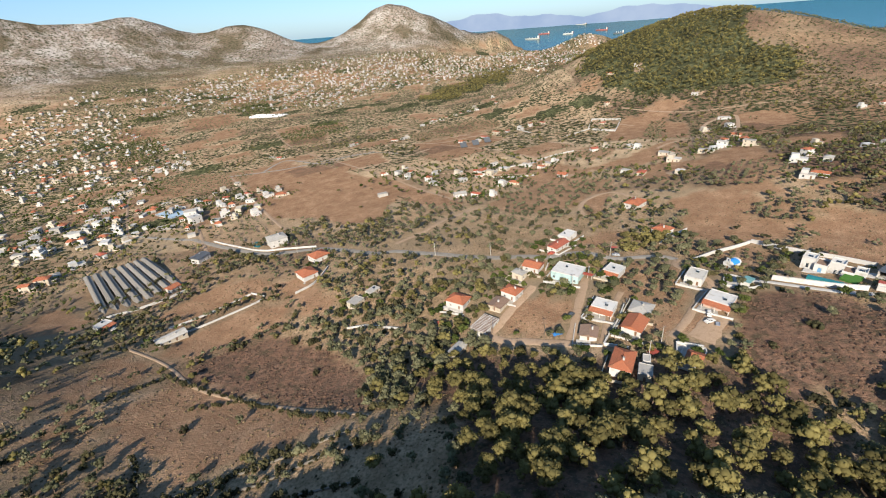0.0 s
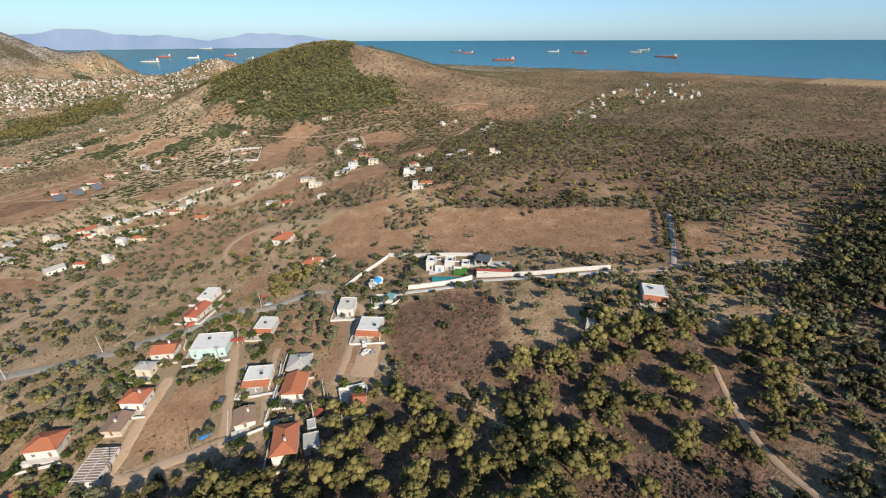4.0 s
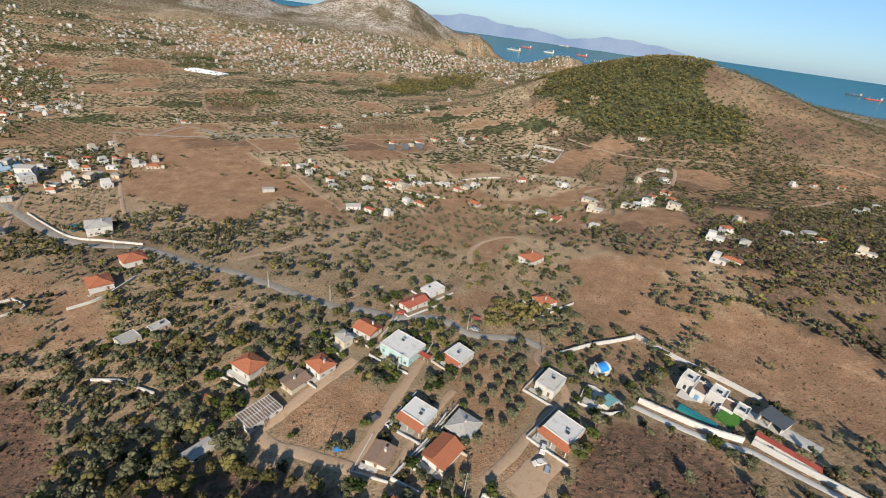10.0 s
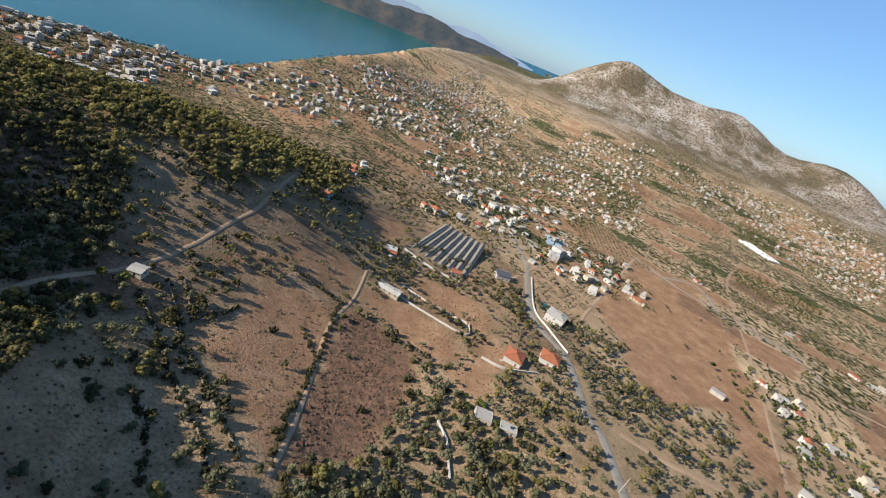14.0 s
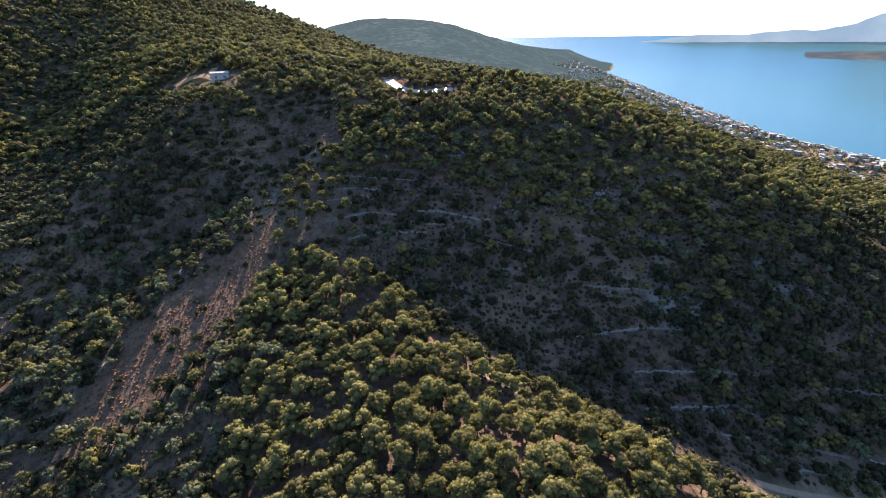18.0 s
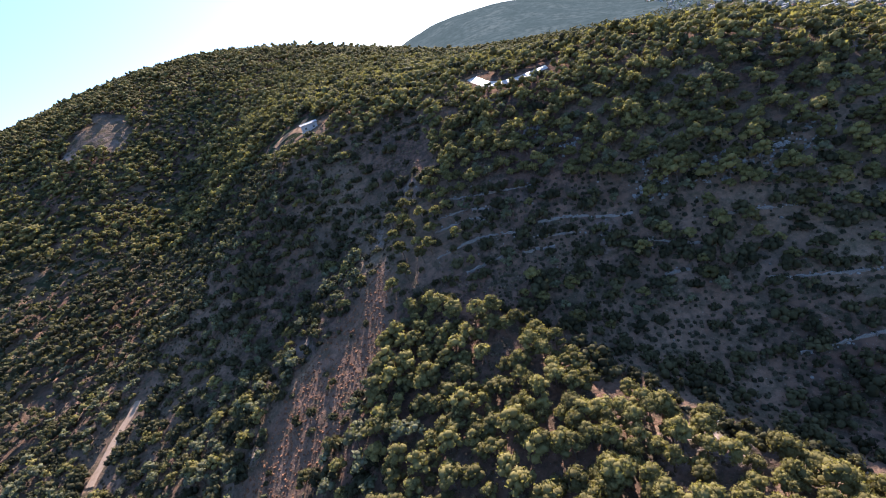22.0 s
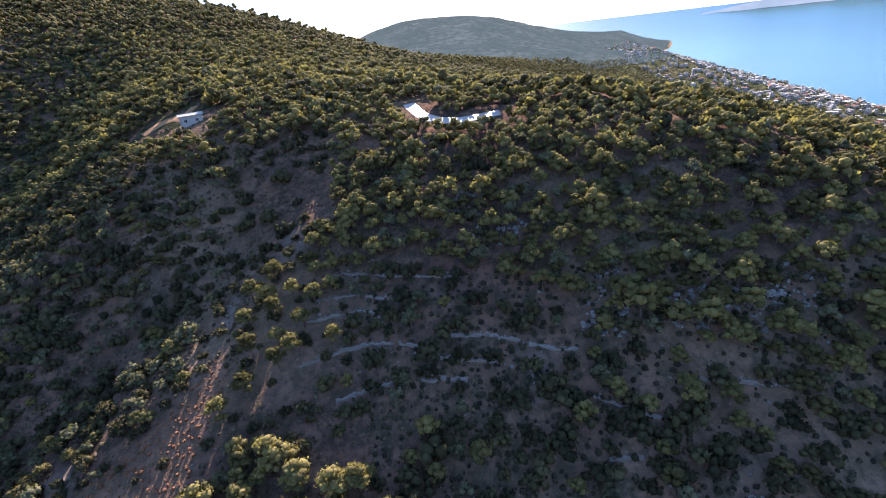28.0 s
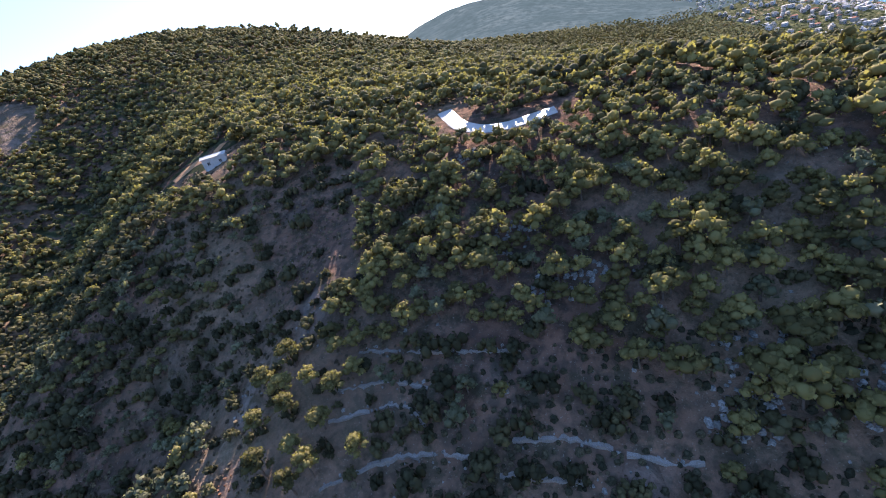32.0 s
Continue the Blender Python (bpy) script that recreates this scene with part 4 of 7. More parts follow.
MAT = {
    "white": plain("white_paint", (0.45, 0.435, 0.41), 0.7, 0.05, 0.5), "cream": plain("cream_render", (0.42, 0.37, 0.295), 0.85, 0.1, 0.6),
    "aqua": plain("turquoise_paint", (0.34, 0.46, 0.455), 0.7, 0.06, 0.5), "pink": plain("pink_render", (0.44, 0.31, 0.245), 0.8, 0.06, 0.5),
    "blue": plain("blue_paint", (0.33, 0.52, 0.66), 0.7, 0.06, 0.5), "deepblue": plain("blue_dome_paint", (0.03, 0.20, 0.52), 0.5, 0.08, 0.8),
    "orange": tiles("terracotta_tiles", (0.36, 0.125, 0.065)), "red": tiles("red_tiles", (0.36, 0.105, 0.065)), "brown": plain("brown_sheet_roof", (0.20, 0.135, 0.10), 0.8, 0.2, 1.2),
    "grey": plain("grey_roof", (0.30, 0.285, 0.26), 0.85, 0.15, 0.9), "pale": plain("pale_concrete", (0.38, 0.36, 0.325), 0.85, 0.08, 0.5), "dark": plain("dark_sheet", (0.075, 0.08, 0.088), 0.55, 0.15, 0.7),
    "asphalt": plain("dusty_asphalt", (0.26, 0.235, 0.20), 0.95, 0.12, 0.35), "dirt": plain("dirt_track", (0.32, 0.225, 0.15), 0.95, 0.14, 0.5, grain=0.05), "paved": plain("concrete_paving", (0.40, 0.375, 0.34), 0.9, 0.08, 0.5),
    "smooth": plain("worn_smooth_asphalt", (0.42, 0.39, 0.34), 0.5, 0.08, 0.3, grain=0.0), "stone": plain("field_stone", (0.20, 0.175, 0.145), 0.95, 0.3, 1.5, grain=0.1), "ledge": plain("pale_terrace_stone", (0.23, 0.20, 0.17), 0.95, 0.4, 1.5, grain=0.1), "wood": plain("grey_wood", (0.17, 0.13, 0.095), 0.9, 0.2, 2.0),
    "glass": glass_material(), "shutter": plain("blue_shutter", (0.10, 0.22, 0.36), 0.6), "door": plain("brown_door", (0.16, 0.085, 0.045), 0.6), "pool": plain("pool_water", (0.02, 0.14, 0.15), 0.08, 0.05, 0.3, grain=0.0),
    "lawn": plain("mown_lawn", (0.06, 0.15, 0.03), 0.95, 0.2, 1.0, grain=0.05), "steel": plain("galvanised_steel", (0.42, 0.43, 0.44), 0.45, 0.1, 1.0, 0.6), "rubber": plain("black_rubber", (0.02, 0.02, 0.02), 0.9), "rust": plain("rusty_red_paint", (0.30, 0.06, 0.035), 0.6),
    "earth": plain("orange_earth", (0.36, 0.19, 0.09), 0.95, 0.2, 0.8, grain=0.05), "shed": plain("fibre_cement_sheet", (0.19, 0.175, 0.155), 0.9, 0.2, 0.9), "sheet": plain("greenhouse_film", (0.58, 0.59, 0.58), 0.45, 0.05, 0.2),
}


def part(name, bm, material, parent, label=""):
    me = bpy.data.meshes.new(name)
    bm.to_mesh(me)
    bm.free()
    me.materials.append(MAT[material] if isinstance(material, str) else material)
    ob = new(name, me)
    ob.parent = parent
    if label:
        ob["label"] = label
    return ob


def thing(name, m, label, category, group=""):
    ob = new(name)
    ob.empty_display_size = 0.5
    ob.matrix_basis = m
    return tagged(ob, label, category, group)


def box(bm, x0, y0, z0, x1, y1, z1, bevel=0.0):
    vs = [bm.verts.new(p) for p in ((x0, y0, z0), (x1, y0, z0), (x1, y1, z0), (x0, y1, z0), (x0, y0, z1), (x1, y0, z1), (x1, y1, z1), (x0, y1, z1))]
    fs = [bm.faces.new([vs[i] for i in f]) for f in ((3, 2, 1, 0), (4, 5, 6, 7), (0, 1, 5, 4), (1, 2, 6, 5), (2, 3, 7, 6), (3, 0, 4, 7))]
    if bevel:
        bmesh.ops.bevel(bm, geom=list({e for f in fs for e in f.edges}), offset=bevel, segments=1, affect="EDGES")
    return bm


def boxes(*rows, bevel=0.0):
    bm = bmesh.new()
    for r in rows:
        box(bm, *r, bevel=bevel)
    return bm


def tube(bm, a, b, ra, rb, sides=6):
    a, b = Vector(a), Vector(b)
    q = (b - a).to_track_quat("Z", "Y")
    rings = [[bm.verts.new(p + q @ Vector((math.cos(k * 2 * math.pi / sides) * r, math.sin(k * 2 * math.pi / sides) * r, 0))) for k in range(sides)] for p, r in ((a, ra), (b, rb))]
    for k in range(sides):
        bm.faces.new((rings[0][k], rings[0][(k + 1) % sides], rings[1][(k + 1) % sides], rings[1][k]))
    bm.faces.new(rings[1])
    bm.faces.new(rings[0][::-1])
    return bm


def smooth_line(pts, step=3.0):
    """A gentle curve through the points, in even steps."""
    p = np.array(pts, float)
    p = np.vstack([2 * p[0] - p[1], p, 2 * p[-1] - p[-2]])
    out = []
    for i in range(1, len(p) - 2):
        n = max(2, int(np.hypot(*(p[i + 1] - p[i])) / step))
        for k in range(n):
            t = k / n
            out.append(0.5 * (2 * p[i] + (p[i + 1] - p[i - 1]) * t + (2 * p[i - 1] - 5 * p[i] + 4 * p[i + 1] - p[i + 2]) * t * t + (3 * p[i] - p[i - 1] - 3 * p[i + 1] + p[i + 2]) * t ** 3))
    return np.array(out + [p[-2]])


def along(line):
    d = np.gradient(line, axis=0)
    d /= np.maximum(np.hypot(d[:, 0], d[:, 1])[:, None], 1e-6)
    return np.stack([-d[:, 1], d[:, 0]], 1)


# ---- roads, tracks and walls ----
def plot_track(x, y, steps):
    """A farm track that follows the edges of the plots."""
    def across(px, py):
        return (px * 0.82 + py * 0.57) / 62 + 0.3 * float(lump(np.array(px), np.array(py), 210, 2))
    aim = round(across(x, y))
    pts = []
    for _ in range(steps):
        for _ in range(4):
            off = (aim - across(x, y)) * 55
            x, y = x + 0.82 * off, y + 0.57 * off
        pts.append((x, y))
        x, y = x - 0.57 * 14, y + 0.82 * 14
    return pts


for x, y, steps in ((-330, 300, 22), (-240, 250, 12), (-180, 300, 20), (-60, 330, 26), (60, 420, 16), (90, 480, 14), (-420, 420, 26), (20, 560, 20), (170, 560, 10), (-300, 620, 22), (-520, 560, 22), (-120, 700, 22), (-640, 700, 20)):
    ROADS.append(("track", "dirt", 2.8, plot_track(x, y, steps)))
ROAD_LINES = []
LABELS = {"earth": "bare orange earth round the ridge house", "asphalt": "worn grey asphalt road with dusty edges", "dirt": "bare pale earth track with worn wheel ruts", "paved": "pale concrete drive between white walls", "smooth": "smooth pale road bend shining in low sun"}
for name, kind, width, pts in ROADS:
    line = smooth_line(pts)
    ROAD_LINES.append((line, width))
    side = along(line)
    rng = np.random.RandomState(len(line))
    edge = [width / 2 * (1 + (0.16 if kind == "dirt" else 0.05) * rng.uniform(-1, 1, len(line))) for _ in range(2)]
    rows = []
    for k, lift in ((-1.0, 0.02), (-0.82, 0.16), (-0.3, 0.14), (0.0, 0.2), (0.3, 0.14), (0.82, 0.16), (1.0, 0.02)):
        w = (edge[0] if k < 0 else edge[1])[:, None]
        xy = line + side * w * k
        rows.append(np.column_stack([xy, ground_z(xy[:, 0], xy[:, 1]) + lift + 0.06]))
    v = np.stack(rows, 1).reshape(-1, 3)
    f = [(i * 7 + j, i * 7 + j + 1, (i + 1) * 7 + j + 1, (i + 1) * 7 + j) for i in range(len(line) - 1) for j in range(6)]
    me = mesh_from(name, v.tolist(), f, MAT[kind], True)
    tagged(new(name, me), LABELS[kind], "road", kind="structure")


def wall_run(pts, high, thick, material, name, label, cap=True, wobble=0.0, step=2.5):
    line = smooth_line(pts, step) if len(pts) > 2 else np.linspace(pts[0], pts[1], max(2, int(math.dist(pts[0], pts[1]) / 2.5) + 1))
    side = along(line)
    z = ground_z(line[:, 0], line[:, 1])
    rng = np.random.RandomState(int(abs(line[0, 0] * 7 + line[0, 1])))
    top = z + high + wobble * rng.uniform(-1, 1, len(z))
    line = line + side * rng.uniform(-0.8, 0.8, len(z))[:, None] * wobble
    ob = thing(name, Matrix.Translation((line[0, 0], line[0, 1], z[0])), label, "wall", "walls of the hamlet")
    o = np.array((line[0, 0], line[0, 1], z[0]))

    def strip(half, low, up):
        a, b = line + side * half, line - side * half
        v = np.stack([np.column_stack([a, low]), np.column_stack([a, up]), np.column_stack([b, up]), np.column_stack([b, low])], 1).reshape(-1, 3) - o
        n = len(line)
        f = [(i * 4 + j, (i + 1) * 4 + j, (i + 1) * 4 + (j + 1) % 4, i * 4 + (j + 1) % 4) for i in range(n - 1) for j in range(4)] + [(3, 2, 1, 0), (n * 4 - 4, n * 4 - 3, n * 4 - 2, n * 4 - 1)]
        return v.tolist(), f
    body = new("masonry", mesh_from("masonry", *strip(thick / 2, z - 0.6, top), MAT[material]))
    body.parent = ob
    if cap:
        c = new("coping", mesh_from("coping", *strip(thick / 2 + 0.06, top, top + 0.1), MAT[material]))
        c.parent = ob
    return ob


for high, thick, pts in WALLS:
    wall_run(pts, high, thick, "white", "garden_wall", "whitewashed masonry garden wall with flat coping")
for pts in HEDGES[:8]:
    wall_run(pts, 0.6, 0.5, "stone", "dry_stone_wall", "low dry stone wall between old terraces", False, 0.25)
rng = random.Random(8)
for pts in TERRACES:
    line, i = smooth_line(pts, 1.8), 0
    while i < len(line) - 3:
        n = rng.randint(4, 8)
        wall_run([tuple(p) for p in line[i:i + n]], rng.uniform(0.2, 0.42), rng.uniform(0.4, 0.8), "ledge", "terrace_wall", "ruined pale stone terrace wall on the slope", False, 0.32, 0.7)
        i += n - 1 + (rng.random() < 0.4) * rng.randint(1, 3)

# ---- houses ----
def holed_wall(bm, length, low, high, holes, place, deep=0.2):
    """One wall face, seen from outside, with reveals round its openings. place(u, z, inwards) gives a point."""
    us = sorted({0.0, length, *[h[0] for h in holes], *[h[2] for h in holes]})
    zs = sorted({low, high, *[h[1] for h in holes], *[h[3] for h in holes]})

    def quad(*ps):
        bm.faces.new([bm.verts.new(p) for p in ps])
    for a, b in zip(us, us[1:]):
        for c, d in zip(zs, zs[1:]):
            if not any(h[0] <= (a + b) / 2 <= h[2] and h[1] <= (c + d) / 2 <= h[3] for h in holes):
                quad(place(a, c, 0), place(b, c, 0), place(b, d, 0), place(a, d, 0))
    for u0, z0, u1, z1 in holes:
        ring = [(u0, z0), (u1, z0), (u1, z1), (u0, z1)]
        for (a, c), (b, d) in zip(ring, ring[1:] + ring[:1]):
            quad(place(a, c, 0), place(a, c, deep), place(b, d, deep), place(b, d, 0))


def sides(w, d):
    return [(w, lambda u, z, k: Vector((u - w / 2, -d / 2 + k, z))), (d, lambda u, z, k: Vector((w / 2 - k, u - d / 2, z))),
            (w, lambda u, z, k: Vector((w / 2 - u, d / 2 - k, z))), (d, lambda u, z, k: Vector((-w / 2 + k, d / 2 - u, z)))]


def openings(length, high, rng, door):
    """Windows, and perhaps a door, spread along one wall."""
    out, n = [], max(1, int(length / 3.4))
    for floor in range(max(1, int(high / 2.6))):
        z = floor * 2.75
        for k in range(n):
            u = length * (k + 0.5) / n
            if door and floor == 0 and k == n // 2:
                out.append((u - 0.5, 0.05, u + 0.5, 2.15, "door"))
            elif rng.random() < 0.8 and z + 2.1 < high:
                out.append((u - 0.55, z + 0.95, u + 0.55, z + 2.1, "window"))
    return out


def block(parent, w, d, high, material, rng, name="wall", low=-1.2, glazed=True):
    cuts = []
    for k, (length, place) in enumerate(sides(w, d)):
        op = openings(length, high, rng, k == 0) if glazed else []
        bm = bmesh.new()
        holed_wall(bm, length, low, high, [o[:4] for o in op], place)
        part(name, bm, material, parent)
        cuts += [(place, o) for o in op]
    bm = bmesh.new()
    bm.faces.new([bm.verts.new(p) for p in ((-w / 2, -d / 2, high), (w / 2, -d / 2, high), (w / 2, d / 2, high), (-w / 2, d / 2, high))])
    part("ceiling_slab", bm, material, parent)
    for place, (u0, z0, u1, z1, kind) in cuts:
        bm = bmesh.new()
        bm.faces.new([bm.verts.new(place(u, z, 0.17)) for u, z in ((u0, z0), (u1, z0), (u1, z1), (u0, z1))])
        leaf = part(kind, bm, "door" if kind == "door" else "glass", parent, "brown wooden door" if kind == "door" else "dark window pane")
        bm = bmesh.new()
        t = 0.07
        for a, c, b, e in ((u0, z0, u1, z0 + t), (u0, z1 - t, u1, z1), (u0, z0 + t, u0 + t, z1 - t), (u1 - t, z0 + t, u1, z1 - t), ((u0 + u1) / 2 - t / 2, z0 + t, (u0 + u1) / 2 + t / 2, z1 - t)):
            if kind == "door" and a > u0 and b < u1:
                continue
            f = [place(p, q, r) for r in (0.1, 0.16) for p, q in ((a, c), (b, c), (b, e), (a, e))]
            vs = [bm.verts.new(p) for p in f]
            for q in ((0, 1, 2, 3), (0, 4, 5, 1), (1, 5, 6, 2), (2, 6, 7, 3), (3, 7, 4, 0)):
                bm.faces.new([vs[i] for i in q])
        part("frame", bm, "white", leaf)
        if kind == "window":
            sill = bmesh.new()
            vs = [sill.verts.new(place(p, q, r)) for r in (-0.1, 0.1) for p, q in ((u0 - 0.08, z0 - 0.06), (u1 + 0.08, z0 - 0.06), (u1 + 0.08, z0), (u0 - 0.08, z0))]
            for q in ((0, 1, 2, 3), (3, 2, 6, 7), (0, 4, 5, 1), (1, 5, 6, 2), (4, 0, 3, 7)):
                sill.faces.new([vs[i] for i in q])
            part("sill", sill, "pale", leaf)


def solid(bm, pts_low, thick):
    """A sheet of points with thickness below."""
    return pts_low


def pitched(w, d, z, rise, over, hip):
    """A tiled roof of even thickness: four slopes or two."""
    bm = bmesh.new()
    W, D = w / 2 + over, d / 2 + over
    long_x = w >= d
    run = (D if long_x else W) if hip else 0.0
    ends = ((-(W - run * 0.95), 0), (W - run * 0.95, 0)) if long_x else ((0, -(D - run * 0.95)), (0, D - run * 0.95))
    for off in (0.0, -0.16):
        c = [bm.verts.new((sx * W, sy * D, z + off)) for sx, sy in ((-1, -1), (1, -1), (1, 1), (-1, 1))]
        r = [bm.verts.new((x, y, z + rise + off)) for x, y in ends]
        if long_x:
            fs = [(c[0], c[1], r[1], r[0]), (c[2], c[3], r[0], r[1]), (c[1], c[2], r[1]), (c[3], c[0], r[0])]
        else:
            fs = [(c[1], c[2], r[1], r[0]), (c[3], c[0], r[0], r[1]), (c[0], c[1], r[0]), (c[2], c[3], r[1])]
        for k, f in enumerate(fs):
            if hip or k < 2 or off < 0:
                bm.faces.new(f if off == 0 else f[::-1])
        if off == 0:
            upper = c
        else:
            for k in range(4):
                bm.faces.new((c[k], c[(k + 1) % 4], upper[(k + 1) % 4], upper[k]))
    return bm, ends, W, D


def gable_ends(w, d, z, rise, material, parent):
    for s in (-1, 1):
        bm = bmesh.new()
        tri = ((s * w / 2, -d / 2, z), (s * w / 2, d / 2, z), (s * w / 2, 0, z + rise * 0.93)) if w >= d else ((-w / 2, s * d / 2, z), (w / 2, s * d / 2, z), (0, s * d / 2, z + rise * 0.93))
        bm.faces.new([bm.verts.new(p) for p in tri])
        part("gable", bm, material, parent)


def roof_on(ob, w, d, high, kind, wall, roof, rng):
    if kind in ("hip", "gable"):
        rise = min(w, d) * (0.20 if roof in ("orange", "red") else 0.13)
        bm, ends, W, D = pitched(w, d, high, rise, 0.45, kind == "hip")
        r = part("roof", bm, roof, ob)
        cap = bmesh.new()
        tube(cap, (*ends[0], high + rise + 0.02), (*ends[1], high + rise + 0.02), 0.11, 0.11, 5)
        if kind == "hip":
            corners = ((-W, -D), (-W, D), (W, -D), (W, D)) if w >= d else ((-W, -D), (W, -D), (-W, D), (W, D))
            for k, c in enumerate(corners):
                tube(cap, (*c, high + 0.03), (*ends[k // 2], high + rise + 0.02), 0.09, 0.09, 5)
        else:
            gable_ends(w, d, high, rise, wall, ob)
        part("ridge_tiles", cap, roof, r)
        if rng.random() < 0.75:
            x, y = rng.uniform(-0.25, 0.25) * w, rng.uniform(-0.2, 0.2) * d
            ch = part("chimney", boxes((x - 0.3, y - 0.3, high + 0.2, x + 0.3, y + 0.3, high + rise + 0.9), bevel=0.03), "white", ob)
            part("chimney_cap", boxes((x - 0.38, y - 0.38, high + rise + 0.9, x + 0.38, y + 0.38, high + rise + 1.0)), "grey", ch)
    else:
        edge = 0.55 if kind == "flatpar" else 0.25
        part("roof", boxes((-w / 2 - 0.12, -d / 2 - 0.12, high, w / 2 + 0.12, d / 2 + 0.12, high + 0.16), bevel=0.03), roof, ob)
        t = 0.25
        for x0, y0, x1, y1 in ((-w / 2, -d / 2, w / 2, -d / 2 + t), (-w / 2, d / 2 - t, w / 2, d / 2), (-w / 2, -d / 2 + t, -w / 2 + t, d / 2 - t), (w / 2 - t, -d / 2 + t, w / 2, d / 2 - t)):
            part("parapet", boxes((x0, y0, high + 0.16, x1, y1, high + 0.16 + edge), bevel=0.04), "white" if wall != "cream" else "pale", ob)
        if w > 5 and roof in ("white", "pale"):
            x, y = rng.uniform(-0.2, 0.2) * w, rng.uniform(-0.15, 0.2) * d
            h = part("water_heater", boxes((x - 0.6, y - 0.4, high + 0.18, x + 0.6, y + 0.5, high + 0.3)), "steel", ob)
            bm = bmesh.new()
            tube(bm, (x - 0.65, y + 0.5, high + 0.95), (x + 0.65, y + 0.5, high + 0.95), 0.26, 0.26, 8)
            part("tank", bm, "steel", h)
            bm = bmesh.new()
            bm.faces.new([bm.verts.new(p) for p in ((x - 0.6, y - 0.5, high + 0.35), (x + 0.6, y - 0.5, high + 0.35), (x + 0.6, y + 0.35, high + 1.0), (x - 0.6, y + 0.35, high + 1.0))])
            part("solar_panel", bm, "glass", h)
    if kind == "half":
        bm = bmesh.new()
        y0, y1 = -d / 2 - 2.6, -d / 2
        vs = [bm.verts.new(p) for p in ((-w / 2 - 0.3, y0, high - 0.9), (w / 2 + 0.3, y0, high - 0.9), (w / 2 + 0.3, y1, high - 0.05), (-w / 2 - 0.3, y1, high - 0.05), (-w / 2 - 0.3, y0, high - 1.05), (w / 2 + 0.3, y0, high - 1.05), (w / 2 + 0.3, y1, high - 0.2), (-w / 2 - 0.3, y1, high - 0.2))]
        for f in ((0, 1, 2, 3), (7, 6, 5, 4), (0, 4, 5, 1), (1, 5, 6, 2), (3, 7, 4, 0)):
            bm.faces.new([vs[i] for i in f])
        part("lean_to_roof", bm, "orange", ob, "terracotta-tiled lean-to roof")
        for x in (-w / 2, 0, w / 2):
            part("porch_post", boxes((x - 0.12, y0 + 0.25, -1.0, x + 0.12, y0 + 0.5, high - 0.95)), "white", ob)


SITES = []


def base_of(x, y, w, d, a):
    c, s = math.cos(radians(a)), math.sin(radians(a))
    xs = np.array([x + c * u * w / 2 - s * v * d / 2 for u in (-1, 0, 1) for v in (-1, 0, 1)])
    ys = np.array([y + s * u * w / 2 + c * v * d / 2 for u in (-1, 0, 1) for v in (-1, 0, 1)])
    return float(ground_z(xs, ys).mean())


def house(kind, x, y, w, d, a, high, roof, wall, top, label):
    rng = random.Random(int(x * 13 + y * 7))
    z = base_of(x, y, w, d, a)
    SITES.append((x, y, max(w, d) / 2 + 1.2))
    ob = thing(kind, pose(x, y, z, 0, 0, a), label, "carport" if kind == "carport" else "house" if kind == "house" else "outbuilding", "houses of the hamlet" if kind == "house" else "")
    if kind == "carport":
        for px, py in ((-w / 2 + 0.2, -d / 2 + 0.2), (0, -d / 2 + 0.2), (w / 2 - 0.2, -d / 2 + 0.2)):
            part("pillar", boxes((px - 0.2, py - 0.2, -0.8, px + 0.2, py + 0.2, high), bevel=0.03), "white", ob)
        part("back_wall", boxes((-w / 2, d / 2 - 0.3, -0.8, w / 2, d / 2, high)), "white", ob)
        part("side_wall", boxes((-w / 2, -d / 2, -0.8, -w / 2 + 0.3, d / 2 - 0.3, high)), "white", ob)
        part("side_wall", boxes((w / 2 - 0.3, -d / 2 + 0.5, -0.8, w / 2, d / 2 - 0.3, high)), "white", ob)
        part("roof", boxes((-w / 2 - 0.3, -d / 2 - 0.3, high, w / 2 + 0.3, d / 2 + 0.3, high + 0.25), bevel=0.04), top, ob)
        return ob
    block(ob, w, d - (2.0 if roof == "half" else 0), high, wall, rng)
    roof_on(ob, w, d - (2.0 if roof == "half" else 0), high, roof, wall, top, rng)
    if kind == "house":
        part("terrace", boxes((-w / 2 - 1.2, -d / 2 - (2.9 if roof == "half" else 1.8), -1.2, w / 2 + 0.4, -d / 2 + (0.98 if roof == "half" else -0.02), 0.04), bevel=0.04), "pale", ob)
    return ob


for row in HOUSES:
    house(*row)

# big turquoise house: red awnings and a tall yard wall
z = base_of(-3, 143, 12, 10, -32)
ob = thing("awning", pose(5, 139.5, z, 0, 0, -32), "faded red canvas awning on white posts", "awning")
part("canopy", boxes((-2.6, -1.2, 3.0, 2.6, 1.2, 3.1), bevel=0.03), "rust", ob)
for px in (-2.4, 2.4):
    for py in (-1.0, 1.0):
        part("post", boxes((px - 0.06, py - 0.06, -0.5, px + 0.06, py + 0.06, 3.0)), "white", ob)

